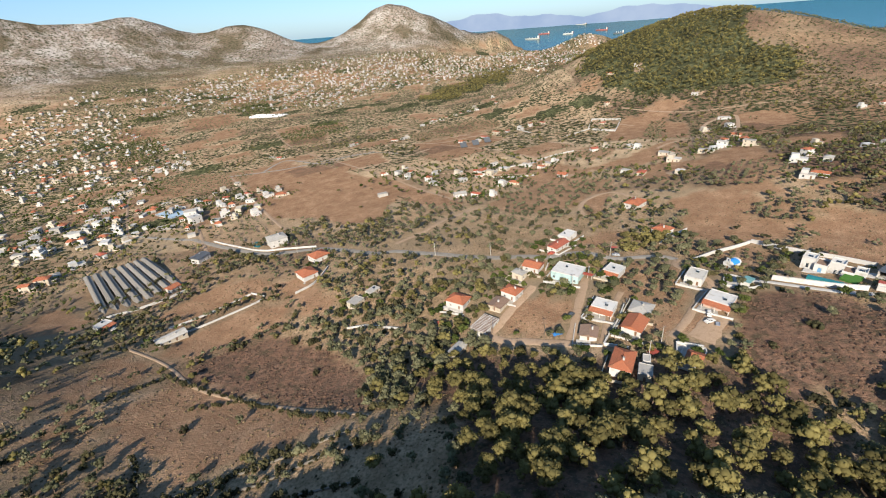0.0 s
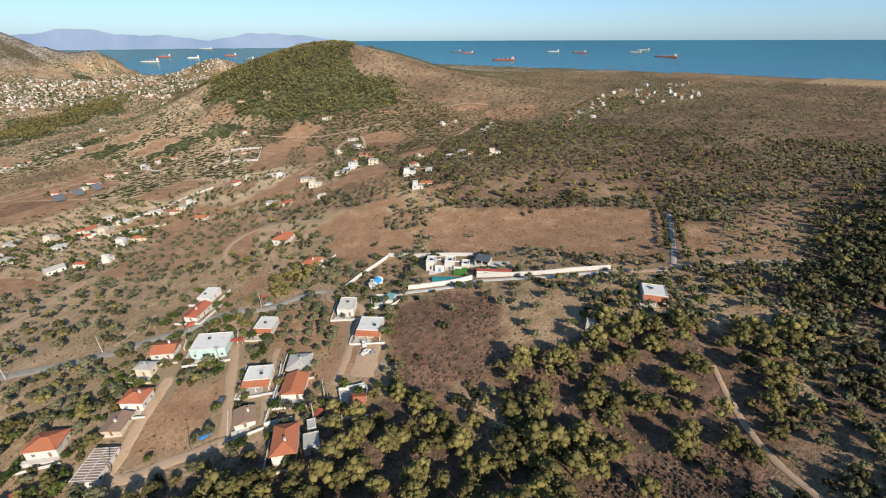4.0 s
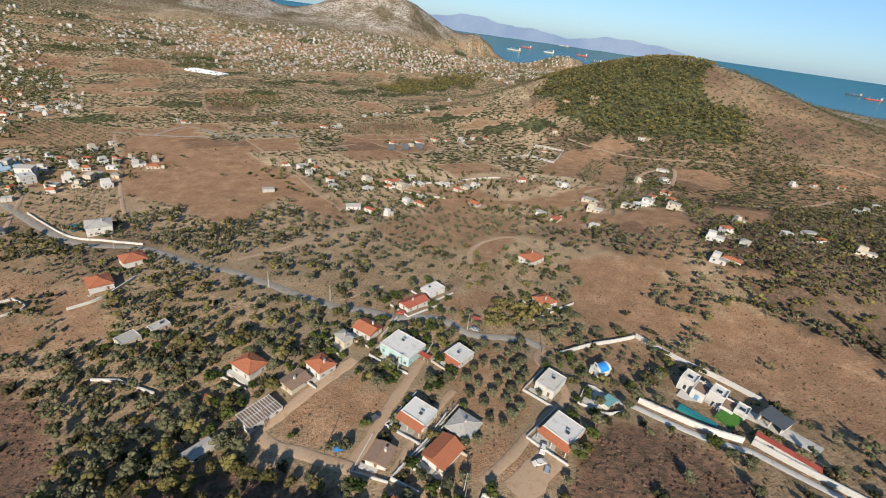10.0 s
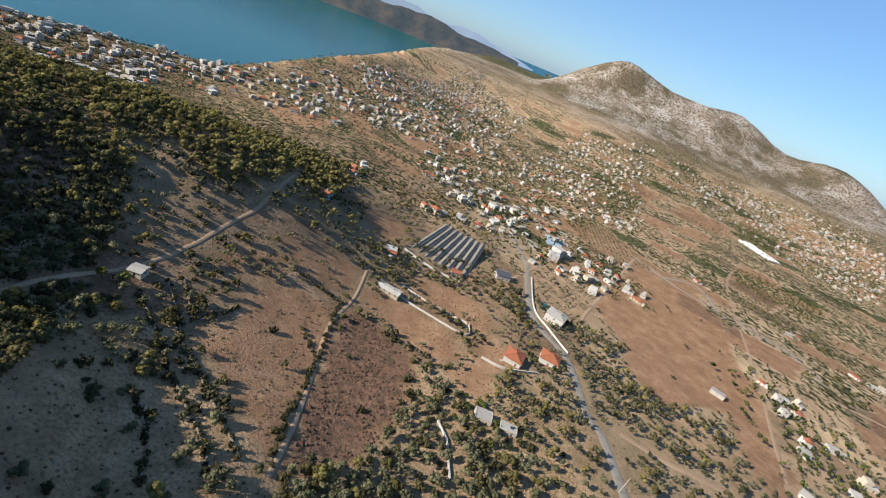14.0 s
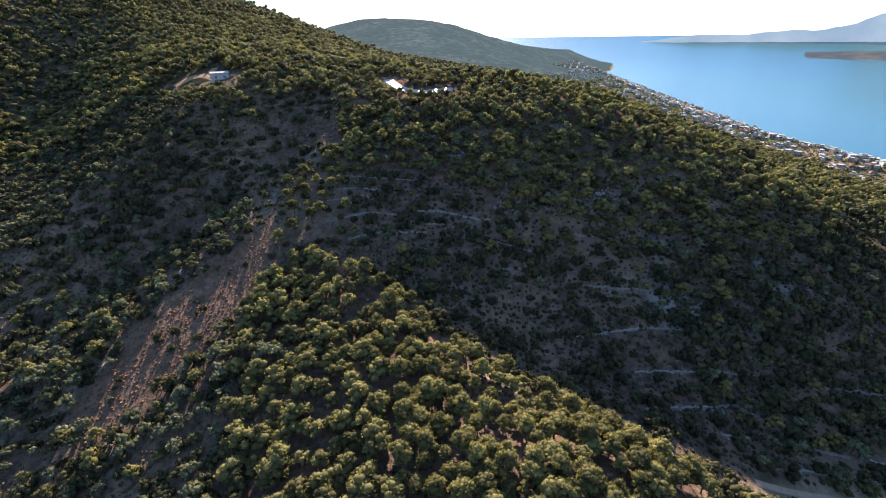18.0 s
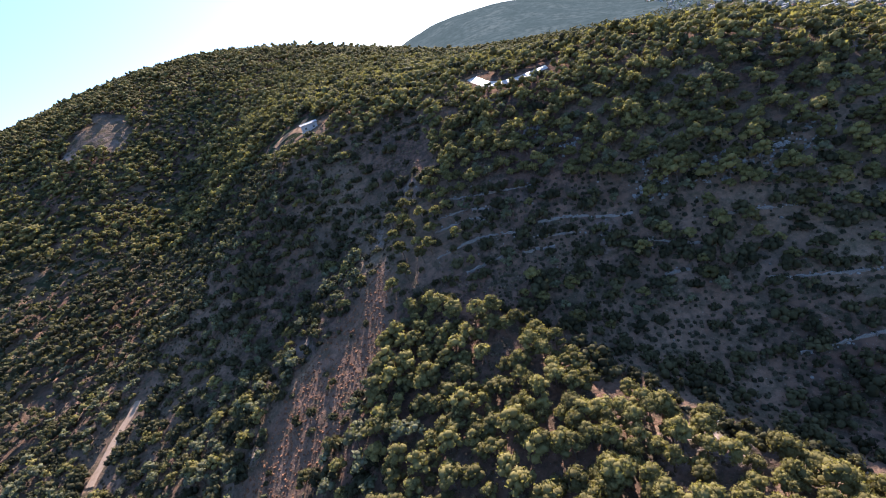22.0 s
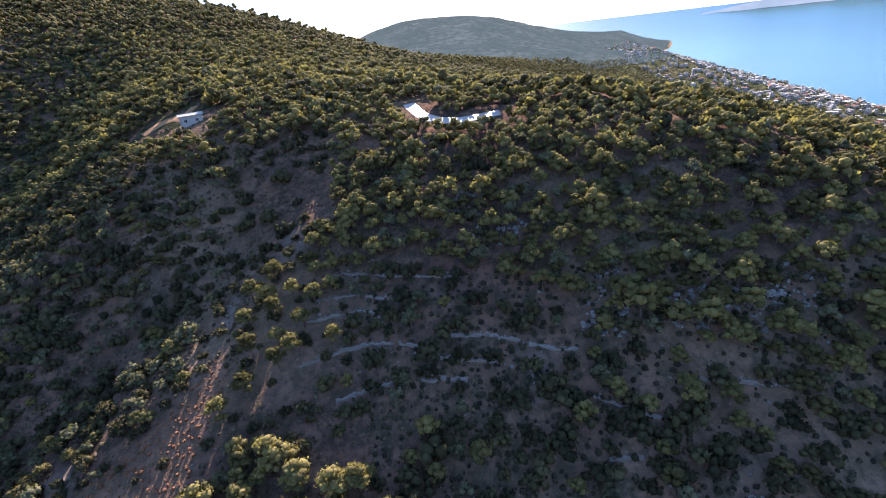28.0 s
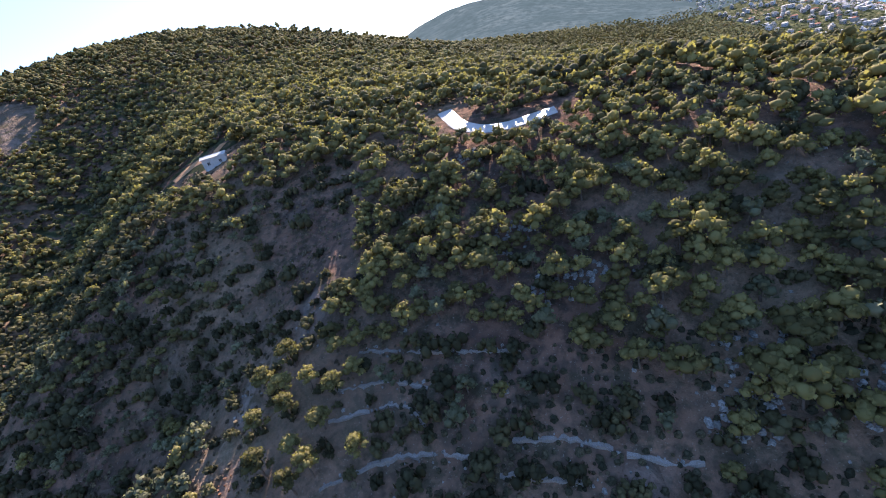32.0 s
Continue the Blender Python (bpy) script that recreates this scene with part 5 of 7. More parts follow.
# pergola: white slatted roof over a long low building
z = base_of(-46, 111, 12, 7, -35)
SITES.append((-46, 111, 8))
ob = thing("pergola_building", pose(-46, 111, z, 0, 0, 55), "long white building under a slatted white roof", "building")
block(ob, 12.0, 7.0, 2.7, "white", random.Random(4))
part("roof", boxes((-6.2, -3.7, 2.7, 6.2, 3.7, 2.85)), "brown", ob)
for k in range(13):
    part("slat", boxes((-6.05 + k * 0.98, -4.0, 2.95, -5.85 + k * 0.98, 4.0, 3.05)), "white", ob)
for y in (-3.8, 0, 3.8):
    part("beam", boxes((-5.8, y - 0.12, 2.86, 5.8, y + 0.12, 2.95)), "white", ob)

# chapel with a blue vault
z = base_of(72, 140, 6, 4, -60)
SITES.append((72, 140, 6))
ob = thing("chapel", pose(72, 140, z, 0, 0, -62), "small white chapel with a bright blue vaulted roof", "chapel")
block(ob, 4.2, 6.4, 3.0, "white", random.Random(8))
bm = bmesh.new()
arc = [(2.2 * math.cos(k * math.pi / 10), 3.0 + 1.5 * math.sin(k * math.pi / 10)) for k in range(11)]
rows = [[bm.verts.new((x, y, zz)) for x, zz in arc] for y in (-2.1, 2.3)]
for k in range(10):
    bm.faces.new((rows[0][k], rows[0][k + 1], rows[1][k + 1], rows[1][k]))
part("vault", bm, "deepblue", ob)
for y0, y1 in ((-3.35, -2.1), (2.3, 3.35)):
    bm = bmesh.new()
    rows = [[bm.verts.new((x * 1.03, y, zz + 0.05)) for x, zz in arc] for y in (y0, y1)]
    for k in range(10):
        bm.faces.new((rows[0][k], rows[0][k + 1], rows[1][k + 1], rows[1][k]))
    bm.faces.new(rows[0])
    bm.faces.new(rows[1][::-1])
    part("end_vault", bm, "white", ob, "white end of the vault")
bell = part("bell_gable", boxes((-0.9, -3.5, 4.3, -0.5, -3.1, 5.8), (0.5, -3.5, 4.3, 0.9, -3.1, 5.8), (-0.9, -3.5, 5.8, 0.9, -3.1, 6.1), bevel=0.03), "white", ob)
bm = bmesh.new()
tube(bm, (0, -3.3, 5.7), (0, -3.3, 5.2), 0.08, 0.26, 8)
part("bell", bm, "dark", bell)

# white stepped villa of cubic blocks with its lawn and pool
z = base_of(110, 130, 20, 9, -40)
SITES.append((110, 130, 14))
SITES.extend([(99, 120, 6), (111, 121, 7), (120, 121, 6), (127, 115, 6), (95, 126, 6)])
ob = thing("villa", pose(109.5, 130, z, 0, 0, -46), "large white villa of stepped cubic blocks", "villa")
VILLA = ((-8.5, 0.8, 5, 6.5, 4.6), (-3.6, -0.4, 4.6, 7.5, 3.2), (1.4, 0.9, 5.2, 6.2, 5.2), (5.8, -0.6, 4.2, 6.8, 2.9), (9.6, 0.4, 4.0, 5.4, 3.9), (-1.0, 3.9, 7.0, 2.6, 2.7))
for k, (x, y, w, d, h) in enumerate(VILLA):
    wing = new("wing")
    wing.parent, wing.location = ob, (x, y, 0)
    rng = random.Random(k)
    for q, (length, place) in enumerate(sides(w, d)):
        bm = bmesh.new()
        holed_wall(bm, length, -1.5, h, [o[:4] for o in openings(length, h, rng, q == 0 and k % 2 == 0)], place, 0.35)
        part("wall", bm, "white", wing)
    bm = bmesh.new()
    bm.faces.new([bm.verts.new(p) for p in ((-w / 2, -d / 2, h), (w / 2, -d / 2, h), (w / 2, d / 2, h), (-w / 2, d / 2, h))])
    part("ceiling_slab", bm, "white", wing)
    part("interior", boxes((-w / 2 + 0.3, -d / 2 + 0.3, -1, w / 2 - 0.3, d / 2 - 0.3, h - 0.2)), "glass", wing)
    t = 0.3
    for x0, y0, x1, y1 in ((-w / 2, -d / 2, w / 2, -d / 2 + t), (-w / 2, d / 2 - t, w / 2, d / 2), (-w / 2, -d / 2 + t, -w / 2 + t, d / 2 - t), (w / 2 - t, -d / 2 + t, w / 2, d / 2 - t)):
        part("parapet", boxes((x0, y0, h, x1, y1, h + 0.6), bevel=0.05), "white", wing)
    if k in (1, 3, 5):
        part("roof_deck", boxes((-w / 2 + 0.35, -d / 2 + 0.35, h + 0.01, w / 2 - 0.35, d / 2 - 0.35, h + 0.08)), "brown", wing, "brown paved roof terrace")
    if k in (1, 3):
        part("shutter", boxes((-0.7, -d / 2 - 0.12, 0.1, 0.7, -d / 2 - 0.04, 2.1)), "shutter", wing, "blue painted door")
    if k in (0, 2, 4):
        part("skylight", boxes((-0.9, -1.0, h + 0.02, 0.9, 0.6, h + 0.2)), "glass", wing)
for k in range(5):
    part("pergola_beam", boxes((1.0 + k * 0.8, -6.4, 2.5, 1.15 + k * 0.8, -3.6, 2.65)), "white", ob)
part("terrace", boxes((-9, -7.6, -1.6, 11, -3.2, 0.05), bevel=0.05), "paved", ob)


def pad(name, pts, material, label, category, lift=0.25, thick=0.5):
    x, y = np.mean(pts, 0)
    z = float(ground_z(np.array([p[0] for p in pts]), np.array([p[1] for p in pts])).max()) + lift
    bm = bmesh.new()
    top = [bm.verts.new((px, py, z)) for px, py in pts]
    low = [bm.verts.new((px, py, z - thick - 1)) for px, py in pts]
    f = bm.faces.new(top)
    f.normal_update()
    n = len(pts)
    for k in range(n):
        bm.faces.new((top[k], low[k], low[(k + 1) % n], top[(k + 1) % n]))
    bmesh.ops.recalc_face_normals(bm, faces=bm.faces[:])
    me = bpy.data.meshes.new(name)
    bm.to_mesh(me)
    bm.free()
    me.materials.append(MAT[material])
    return tagged(new(name, me), label, category)


pad("lawn", [(106, 121), (115, 127), (118, 123), (114, 119), (108, 115)], "lawn", "small bright green mown lawn beside the villa", "lawn")
pad("swimming_pool", [(93.6, 122.6), (103.2, 114.6), (104.6, 116.4), (95.2, 124.2)], "pool", "narrow green-blue swimming pool along the wall", "pool")
pad("swimming_pool", [(-214, 247), (-211, 252), (-219, 258), (-222, 253)], "pool", "turquoise swimming pool beside a pale house", "pool")

pool_blue = plain("pale_blue_tiles", (0.10, 0.27, 0.36), 0.3, 0.08, 0.8, grain=0.0)
MAT["bluetile"] = pool_blue
pad("pool_terrace", [(20.5, 74.5), (24.2, 84.4), (31.6, 80.8), (27.2, 73.4)], "paved", "pale paved terrace behind white walls", "paving", 0.05)
pad("swimming_pool", [(21.6, 77.0), (23.6, 82.6), (25.6, 81.6), (23.4, 76.2)], "bluetile", "small pale blue swimming pool on a walled terrace", "pool", 0.14)
wall_run([(20.2, 74.4), (24.0, 85.0)], 1.5, 0.3, "white", "garden_wall", "whitewashed wall round a small pool terrace")
wall_run([(24.2, 85.0), (32.0, 81.2)], 1.5, 0.3, "white", "garden_wall", "whitewashed wall round a small pool terrace")

# ranks of long sheds
a = np.array((-277, 162))
b = np.array((-248, 203))
c = np.array((-303, 245))
d0 = np.array((-331, 214))
for k in range(8):
    s = (k + 0.5) / 8
    m0, m1 = a + (b - a) * s, d0 + (c - d0) * s
    mid, long = (m0 + m1) / 2, float(np.hypot(*(m1 - m0)))
    turn = math.degrees(math.atan2(*(m1 - m0)[::-1]))
    z = base_of(mid[0], mid[1], long, 4, turn)
    ob = thing("long_shed", pose(mid[0], mid[1], z, 0, 0, turn), "long low shed with grey fibre-cement roof", "shed", "ranks of long sheds")
    SITES.append((*m0, 7)), SITES.append((*mid, 12)), SITES.append((*m1, 7))
    part("side_wall", boxes((-long / 2, -1.9, -4, long / 2, 1.9, 2.6)), "pale", ob)
    bm, *_ = pitched(long, 3.9, 2.6, 0.9, 0.3, False)
    part("roof", bm, "shed", ob)
    # dark panels on the unbroken wall stand for the shade inside openings
    for q in range(5):
        x = (q - 2) * long / 5
        part("opening", boxes((x - 2.2, -2.0, 1.0, x + 2.2, -1.88, 2.2)), "dark", ob)
    part("ridge_vent", boxes((-long / 2 + 1, -0.3, 3.45, long / 2 - 1, 0.3, 3.7)), "shed", ob)

# white house wall on the ridge, poles, cars
for x, y in ((-73, 190), (-40, 177), (-10, 166), (22, 161), (52, 150), (-135, 219), (-176, 229), (-214, 241), (-282, 280), (19, 83), (12, 79), (-43, 107), (-22, 98), (-4, 131), (19, 86)):
    z = float(ground_z(x, y))
    ob = thing("utility_pole", pose(x, y, z, 0.8, -1.2, x), "weathered utility pole with a wooden crossarm", "utility pole", "poles along the road")
    bm = bmesh.new()
    tube(bm, (0, 0, -0.5), (0, 0, 8.5), 0.17, 0.11, 8)
    part("pole", bm, "pale" if (x + y) % 2 else "wood", ob)
    arm = part("crossarm", boxes((-0.9, -0.06, 7.9, 0.9, 0.06, 8.05)), "wood", ob)
    for q in (-0.8, 0.0, 0.8):
        bm = bmesh.new()
        tube(bm, (q, 0, 8.05), (q, 0, 8.25), 0.05, 0.04, 6)
        part("insulator", bm, "pale", arm)


def car(x, y, a, paint, label):
    ob = thing("car", pose(x, y, float(ground_z(x, y)) + 0.25, 0, 0, a), label, "car", "parked cars")
    bm = bmesh.new()
    prof = ((-2.1, 0.25), (-2.1, 0.75), (-1.2, 0.9), (-0.75, 1.42), (0.95, 1.45), (1.6, 0.95), (2.1, 0.85), (2.1, 0.25))
    rows = [[bm.verts.new((px, s * (0.82 if pz < 1.2 else 0.66), pz)) for px, pz in prof] for s in (-1, 1)]
    n = len(prof)
    for k in range(n):
        bm.faces.new((rows[0][k], rows[0][(k + 1) % n], rows[1][(k + 1) % n], rows[1][k]))
    bm.faces.new(rows[0][::-1])
    bm.faces.new(rows[1])
    bmesh.ops.recalc_face_normals(bm, faces=bm.faces[:])
    body = part("body", bm, paint, ob)
    part("windscreen", boxes((-1.0, -0.66, 0.98, -0.82, 0.66, 1.3)), "glass", body)
    part("side_window", boxes((-0.6, -0.78, 0.98, 0.95, -0.72, 1.33)), "glass", body)
    part("side_window", boxes((-0.6, 0.72, 0.98, 0.95, 0.78, 1.33)), "glass", body)
    for wx in (-1.3, 1.3):
        for wy in (-0.8, 0.8):
            bm = bmesh.new()
            tube(bm, (wx, wy - 0.1, 0.3), (wx, wy + 0.1, 0.3), 0.31, 0.31, 10)
            wheel = part("wheel", bm, "rubber", ob)
            bm = bmesh.new()
            tube(bm, (wx, wy - 0.12, 0.3), (wx, wy + 0.12, 0.3), 0.17, 0.17, 8)
            part("rim", bm, "steel", wheel)


car(-9, 110, 50, "dark", "dark hatchback parked beside the lane")
car(41, 96, 20, "white", "white car parked on the bare yard")
car(25, 161, -20, "steel", "silver car parked at the road junction")
car(43, 101, 70, "white", "white van-like car near the pink house")
car(-250, 141, 30, "white", "white car parked by the farmyard")
car(-7, 169, 10, "rust", "red car standing on the village road")

# ---- farms and towns further off ----
def farm(x, y):
    rng = random.Random(int(x * 31 + y * 17))
    x, y = x + rng.uniform(-4, 4), y + rng.uniform(-5, 5)
    w, d, h = rng.uniform(4.5, 11), rng.uniform(4.0, 7.2), rng.choice((2.6, 2.7, 2.8, 2.9, 3.0, 3.1, 3.2, 5.2))
    a = rng.choice((-38, -35, 50, 12)) + rng.uniform(-8, 8)
    flat = rng.random() < 0.55
    roof = "flat" if flat else rng.choice(("hip", "gable"))
    top = rng.choice(("white", "pale", "grey")) if flat else rng.choice(("orange", "orange", "red", "grey"))
    wall = rng.choice(("white", "white", "cream", "cream", "white"))
    ob = thing("farmhouse", pose(x, y, base_of(x, y, w, d, a), 0, 0, a), f"{'whitewashed' if wall == 'white' else 'cream'} country house with {'flat pale' if flat else 'terracotta-tiled' if top == 'orange' else 'faded red' if top == 'red' else 'grey'} roof", "house", "scattered country houses")
    SITES.append((x, y, max(w, d) / 2 + 1.5))
    cuts = []
    for k, (length, place) in enumerate(sides(w, d)):
        op = openings(length, h, rng, k == 0)
        bm = bmesh.new()
        holed_wall(bm, length, -1.5, h, [o[:4] for o in op], place, 0.25)
        part("wall", bm, wall, ob)
        cuts += [(place, o) for o in op]
    bm = bmesh.new()
    bm.faces.new([bm.verts.new(p) for p in ((-w / 2, -d / 2, h), (w / 2, -d / 2, h), (w / 2, d / 2, h), (-w / 2, d / 2, h))])
    part("ceiling_slab", bm, wall, ob)
    for place, (u0, z0, u1, z1, kind) in cuts:
        bm = bmesh.new()
        bm.faces.new([bm.verts.new(place(u, zz, 0.2)) for u, zz in ((u0, z0), (u1, z0), (u1, z1), (u0, z1))])
        part(kind, bm, "door" if kind == "door" else "glass", ob)
    if flat:
        part("roof", boxes((-w / 2 - 0.15, -d / 2 - 0.15, h, w / 2 + 0.15, d / 2 + 0.15, h + 0.2)), top, ob)
        if h < 4 and rng.random() < 0.5:
            part("upper_room", boxes((-w / 2 + 0.4, -d / 2 + 0.4, h + 0.2, 0, d / 2 - 0.4, h + 2.8)), wall, ob)
    else:
        bm, *_ = pitched(w, d, h, min(w, d) * 0.2, 0.4, roof == "hip")
        part("roof", bm, top, ob)
        if roof == "gable":
            gable_ends(w, d, h, min(w, d) * 0.2, wall, ob)
    if rng.random() < 0.45:
        part("annex", boxes((w / 2, -d / 4, -1.5, w / 2 + 3.2, d / 4, 2.5)), wall, ob)


for i, (x, y) in enumerate(FARMS):
    if not (i % 5 == 0 and -150 < x < 60 and 365 < y < 445):
        farm(x, y)


def town_mesh():
    """Many small houses in one mesh: walls, roofs and dark windows by material slot."""
    rng = random.Random(11)
    v, f, slot = [], [], []

    def add(pts, faces, s):
        o = len(v)
        v.extend(pts)
        f.extend([tuple(i + o for i in q) for q in faces])
        slot.extend([s] * len(faces))
    for poly, step, chance in TOWNS:
        p = np.array(poly)
        for x in np.arange(p[:, 0].min(), p[:, 0].max(), step):
            for y in np.arange(p[:, 1].min(), p[:, 1].max(), step):
                px, py = x + rng.uniform(-0.42, 0.42) * step, y + rng.uniform(-0.42, 0.42) * step
                if rng.random() > chance * (1.0 + 0.45 * float(lump(px, py, 55, 4))) or not inside(np.array([px]), np.array([py]), poly)[0]:
                    continue
                if any((px - sx) ** 2 + (py - sy) ** 2 < (sr + 6) ** 2 for sx, sy, sr in SITES):
                    continue
                z = float(land(px, py))
                if z < 1.5 or z > 110:
                    continue
                seaside = py < -40
                if py < -1150:
                    z += max(0.0, float(cape_rise(px, py)))
                w, d, h = rng.uniform(4.5, 10.5), rng.uniform(4, 7.5), rng.choice((2.7, 2.9, 3.0, 3.1, 5.6))
                a = rng.choice((0.3, 0.35, 1.9)) + rng.uniform(-0.25, 0.25) + (px + py) * 0.0006
                if px < -560 and py < 350:
                    w, d, h, a = w * 1.1 + 0.5, d * 1.1 + 0.5, rng.choice((3.0, 3.1, 5.6, 5.8)), rng.uniform(0, 3.1)
                if seaside:
                    w, d, h = w * 0.92, d * 0.95, rng.choice((3.1, 3.1, 5.8, 6.0))
                c, s = math.cos(a), math.sin(a)

                def at(u, q, k):
                    return (px + c * u - s * q, py + s * u + c * q, z + k)
                W, D = w / 2, d / 2
                ring = [(-W, -D), (W, -D), (W, D), (-W, D)]
                wall = rng.choice((0, 0, 1, 1, 4, 4, 5) if seaside else (0, 0, 0, 1, 1, 4, 4, 5))
                add([at(*q, -3) for q in ring] + [at(*q, h) for q in ring], [(0, 1, 5, 4), (1, 2, 6, 5), (2, 3, 7, 6), (3, 0, 4, 7)], wall)
                add([at(*q, h) for q in ring], [(0, 1, 2, 3)], rng.choice((wall, 4, 5, 5)))
                if rng.random() < (0.14 if seaside else 0.3):
                    r = [(-W - 0.4, -D - 0.4), (W + 0.4, -D - 0.4), (W + 0.4, D + 0.4), (-W - 0.4, D + 0.4)]
                    e = W * 0.45
                    add([at(*q, h) for q in r] + [at(-e, 0, h + 1.7), at(e, 0, h + 1.7)], [(0, 1, 5, 4), (2, 3, 4, 5), (1, 2, 5), (3, 0, 4)], 2)
                elif rng.random() < 0.4:
                    add([at(q[0] * 0.5, q[1] * 0.6, h) for q in ring] + [at(q[0] * 0.5, q[1] * 0.6, h + 2.5) for q in ring], [(0, 1, 5, 4), (1, 2, 6, 5), (2, 3, 7, 6), (3, 0, 4, 7), (4, 5, 6, 7)], wall)
                for level in range(int(h / 3)):
                    for side in range(4):
                        for k in (-0.5, 0.5):
                            if rng.random() < 0.6:
                                L, N = ((W, D) if side % 2 == 0 else (D, W))
                                g = 1 if side < 2 else -1
                                q = []
                                for du, dz in ((-0.7, 0.8), (0.7, 0.8), (0.7, 2.2), (-0.7, 2.2)):
                                    u, n = k * L + du, -(N + 0.04) * g
                                    q.append(at(u, n, level * 3 + dz) if side % 2 == 0 else at(-n, u, level * 3 + dz))
                                add(q, [(0, 1, 2, 3)], 3)
    me = bpy.data.meshes.new("town_houses")
    me.from_pydata(drawn_in(np.array(v)).tolist(), [], f)
    for m in ("white", "cream", "orange", "glass", "pale", "grey"):
        me.materials.append(MAT[m])
    me.polygons.foreach_set("material_index", slot)
    return me


tagged(new("town_houses", town_mesh()), "hundreds of small white town houses with flat or tiled roofs", "town", kind="stuff")

# walled plot with a small house
for a, b in (((113, 573), (132, 626)), ((132, 626), (165, 601)), ((165, 601), (139, 539)), ((139, 539), (113, 573))):
    wall_run([a, b], 2.2, 0.6, "white", "garden_wall", "long whitewashed wall round a bare plot")
farm(140, 596)
farm(259, 528)
farm(188, 274)
farm(198, 268)
farm(175, 239)
# tall white block and a blue court
ob = thing("apartment_block", pose(-324, 343, float(land(-324, 343)), 0, 0, 20), "plain white block of flats with dark windows", "building")
SITES.append((-324, 343, 9))
block(ob, 11, 9, 9.0, "white", random.Random(5))
part("roof", boxes((-5.7, -4.7, 9.0, 5.7, 4.7, 9.3)), "pale", ob)
ob = thing("sports_court", pose(-359, 364, float(land(-359, 364)) + 0.8, 0, 0, -30), "pale blue hard court on a levelled pad", "court")
part("surface", boxes((-15, -9, -1.5, 15, 9, 0)), plain("pale_blue_court", (0.27, 0.36, 0.44), 0.8, 0.08, 0.2), ob)
part("kerb", boxes((-15.4, -9.4, -1.5, -15, 9.4, 0.2), (15, -9.4, -1.5, 15.4, 9.4, 0.2), (-15, -9.4, -1.5, 15, -9, 0.2), (-15, 9, -1.5, 15, 9.4, 0.2)), "pale", ob)
SITES.append((-359, 364, 17))

# long white film greenhouse, dark panels
ob = thing("greenhouse", pose(-560, 1100, float(land(-560, 1100)), 0, 0, -14), "long white film-covered greenhouse in the valley", "greenhouse")
for k in range(4):
    bm, *_ = pitched(92, 8.4, 2.6, 1.6, 0.1, False)
    o = part("roof_bay", bm, "sheet", ob)
    o.location.y = (k - 1.5) * 8.6
part("side_wall", boxes((-46, -17.2, -3, 46, 17.2, 2.6)), "sheet", ob)
for x, y in ((-57, 529), (-41, 541), (-25, 558)):
    ob = thing("solar_array", pose(x, y, float(ground_z(x, y)), 0, 0, 20), "dark tilted solar array on a steel post", "solar array", "solar arrays in the field")
    bm = bmesh.new()
    tube(bm, (0, 0, -0.3), (0, 0, 3.2), 0.2, 0.16, 8)
    part("post", bm, "steel", ob)
    bm = boxes((-4.5, -4, -0.1, 4.5, 4, 0.1))
    bm.transform(Matrix.Translation((0, 0, 3.8)) @ Matrix.Rotation(radians(40), 4, "X"))
    part("panel", bm, "dark", ob)


# ---- ships at anchor ----
def ship(x, y, long, paint, turn):
    ob = new("ship")
    tagged(ob, "long rust-red cargo ship at anchor" if paint == "rust" else "dark-hulled cargo ship at anchor" if paint == "dark" else "pale cargo ship at anchor", "ship", "ships at anchor in the gulf")
    p = drawn_in(np.array((x, y, 0.0)))
    k = float(np.hypot(p[0] - EYE.x, p[1] - EYE.y) / np.hypot(x - EYE.x, y - EYE.y))
    ob.matrix_basis = Matrix.LocRotScale(Vector(p), Euler((0, 0, radians(turn))), Vector((k, k, k)))
    b = long * 0.075
    bm = bmesh.new()
    deck = ((-0.5, 0.8), (0.36, 1.0), (0.46, 0.6), (0.5, 0.0))
    ring = [(u * long, q * b) for u, q in deck] + [(u * long, -q * b) for u, q in deck[-2::-1]]
    low, up = [bm.verts.new((u * 0.97, q * 0.9, -2)) for u, q in ring], [bm.verts.new((u, q, 10)) for u, q in ring]
    n = len(ring)
    for i in range(n):
        bm.faces.new((low[i], low[(i + 1) % n], up[(i + 1) % n], up[i]))
    bm.faces.new(up)
    bmesh.ops.recalc_face_normals(bm, faces=bm.faces[:])
    part("hull", bm, paint, ob)
    d = part("deckhouse", boxes((-0.46 * long, -b * 0.8, 10, -0.36 * long, b * 0.8, 32), (-0.44 * long, -b, 26, -0.40 * long, b, 30)), "white", ob)
    part("funnel", boxes((-0.485 * long, -4, 10, -0.465 * long, 4, 34)), "rust", d)
    for u in (-0.2, 0.0, 0.2):
        part("deck_crane", boxes((u * long - 1.5, -1.5, 10, u * long + 1.5, 1.5, 24)), "pale", ob)


for i, (x, y, long) in enumerate(((3599, 3474, 235), (6550, 5164, 200), (6352, 4510, 230), (7141, 4021, 200), (8555, 4657, 220), (5609, 2763, 260), (5345, 6295, 180), (5006, 5603, 180), (701, 5546, 170), (1068, 7093, 160), (1259, 6337, 130), (2859, 12686, 300), (1837, 6904, 160), (1593, 5329, 110))):
    ship(x, y, long, ("rust", "pale", "rust", "pale", "pale", "rust", "dark")[i % 7], math.degrees(math.atan2(y, x)) + 82 + 9 * math.sin(i * 2.1))

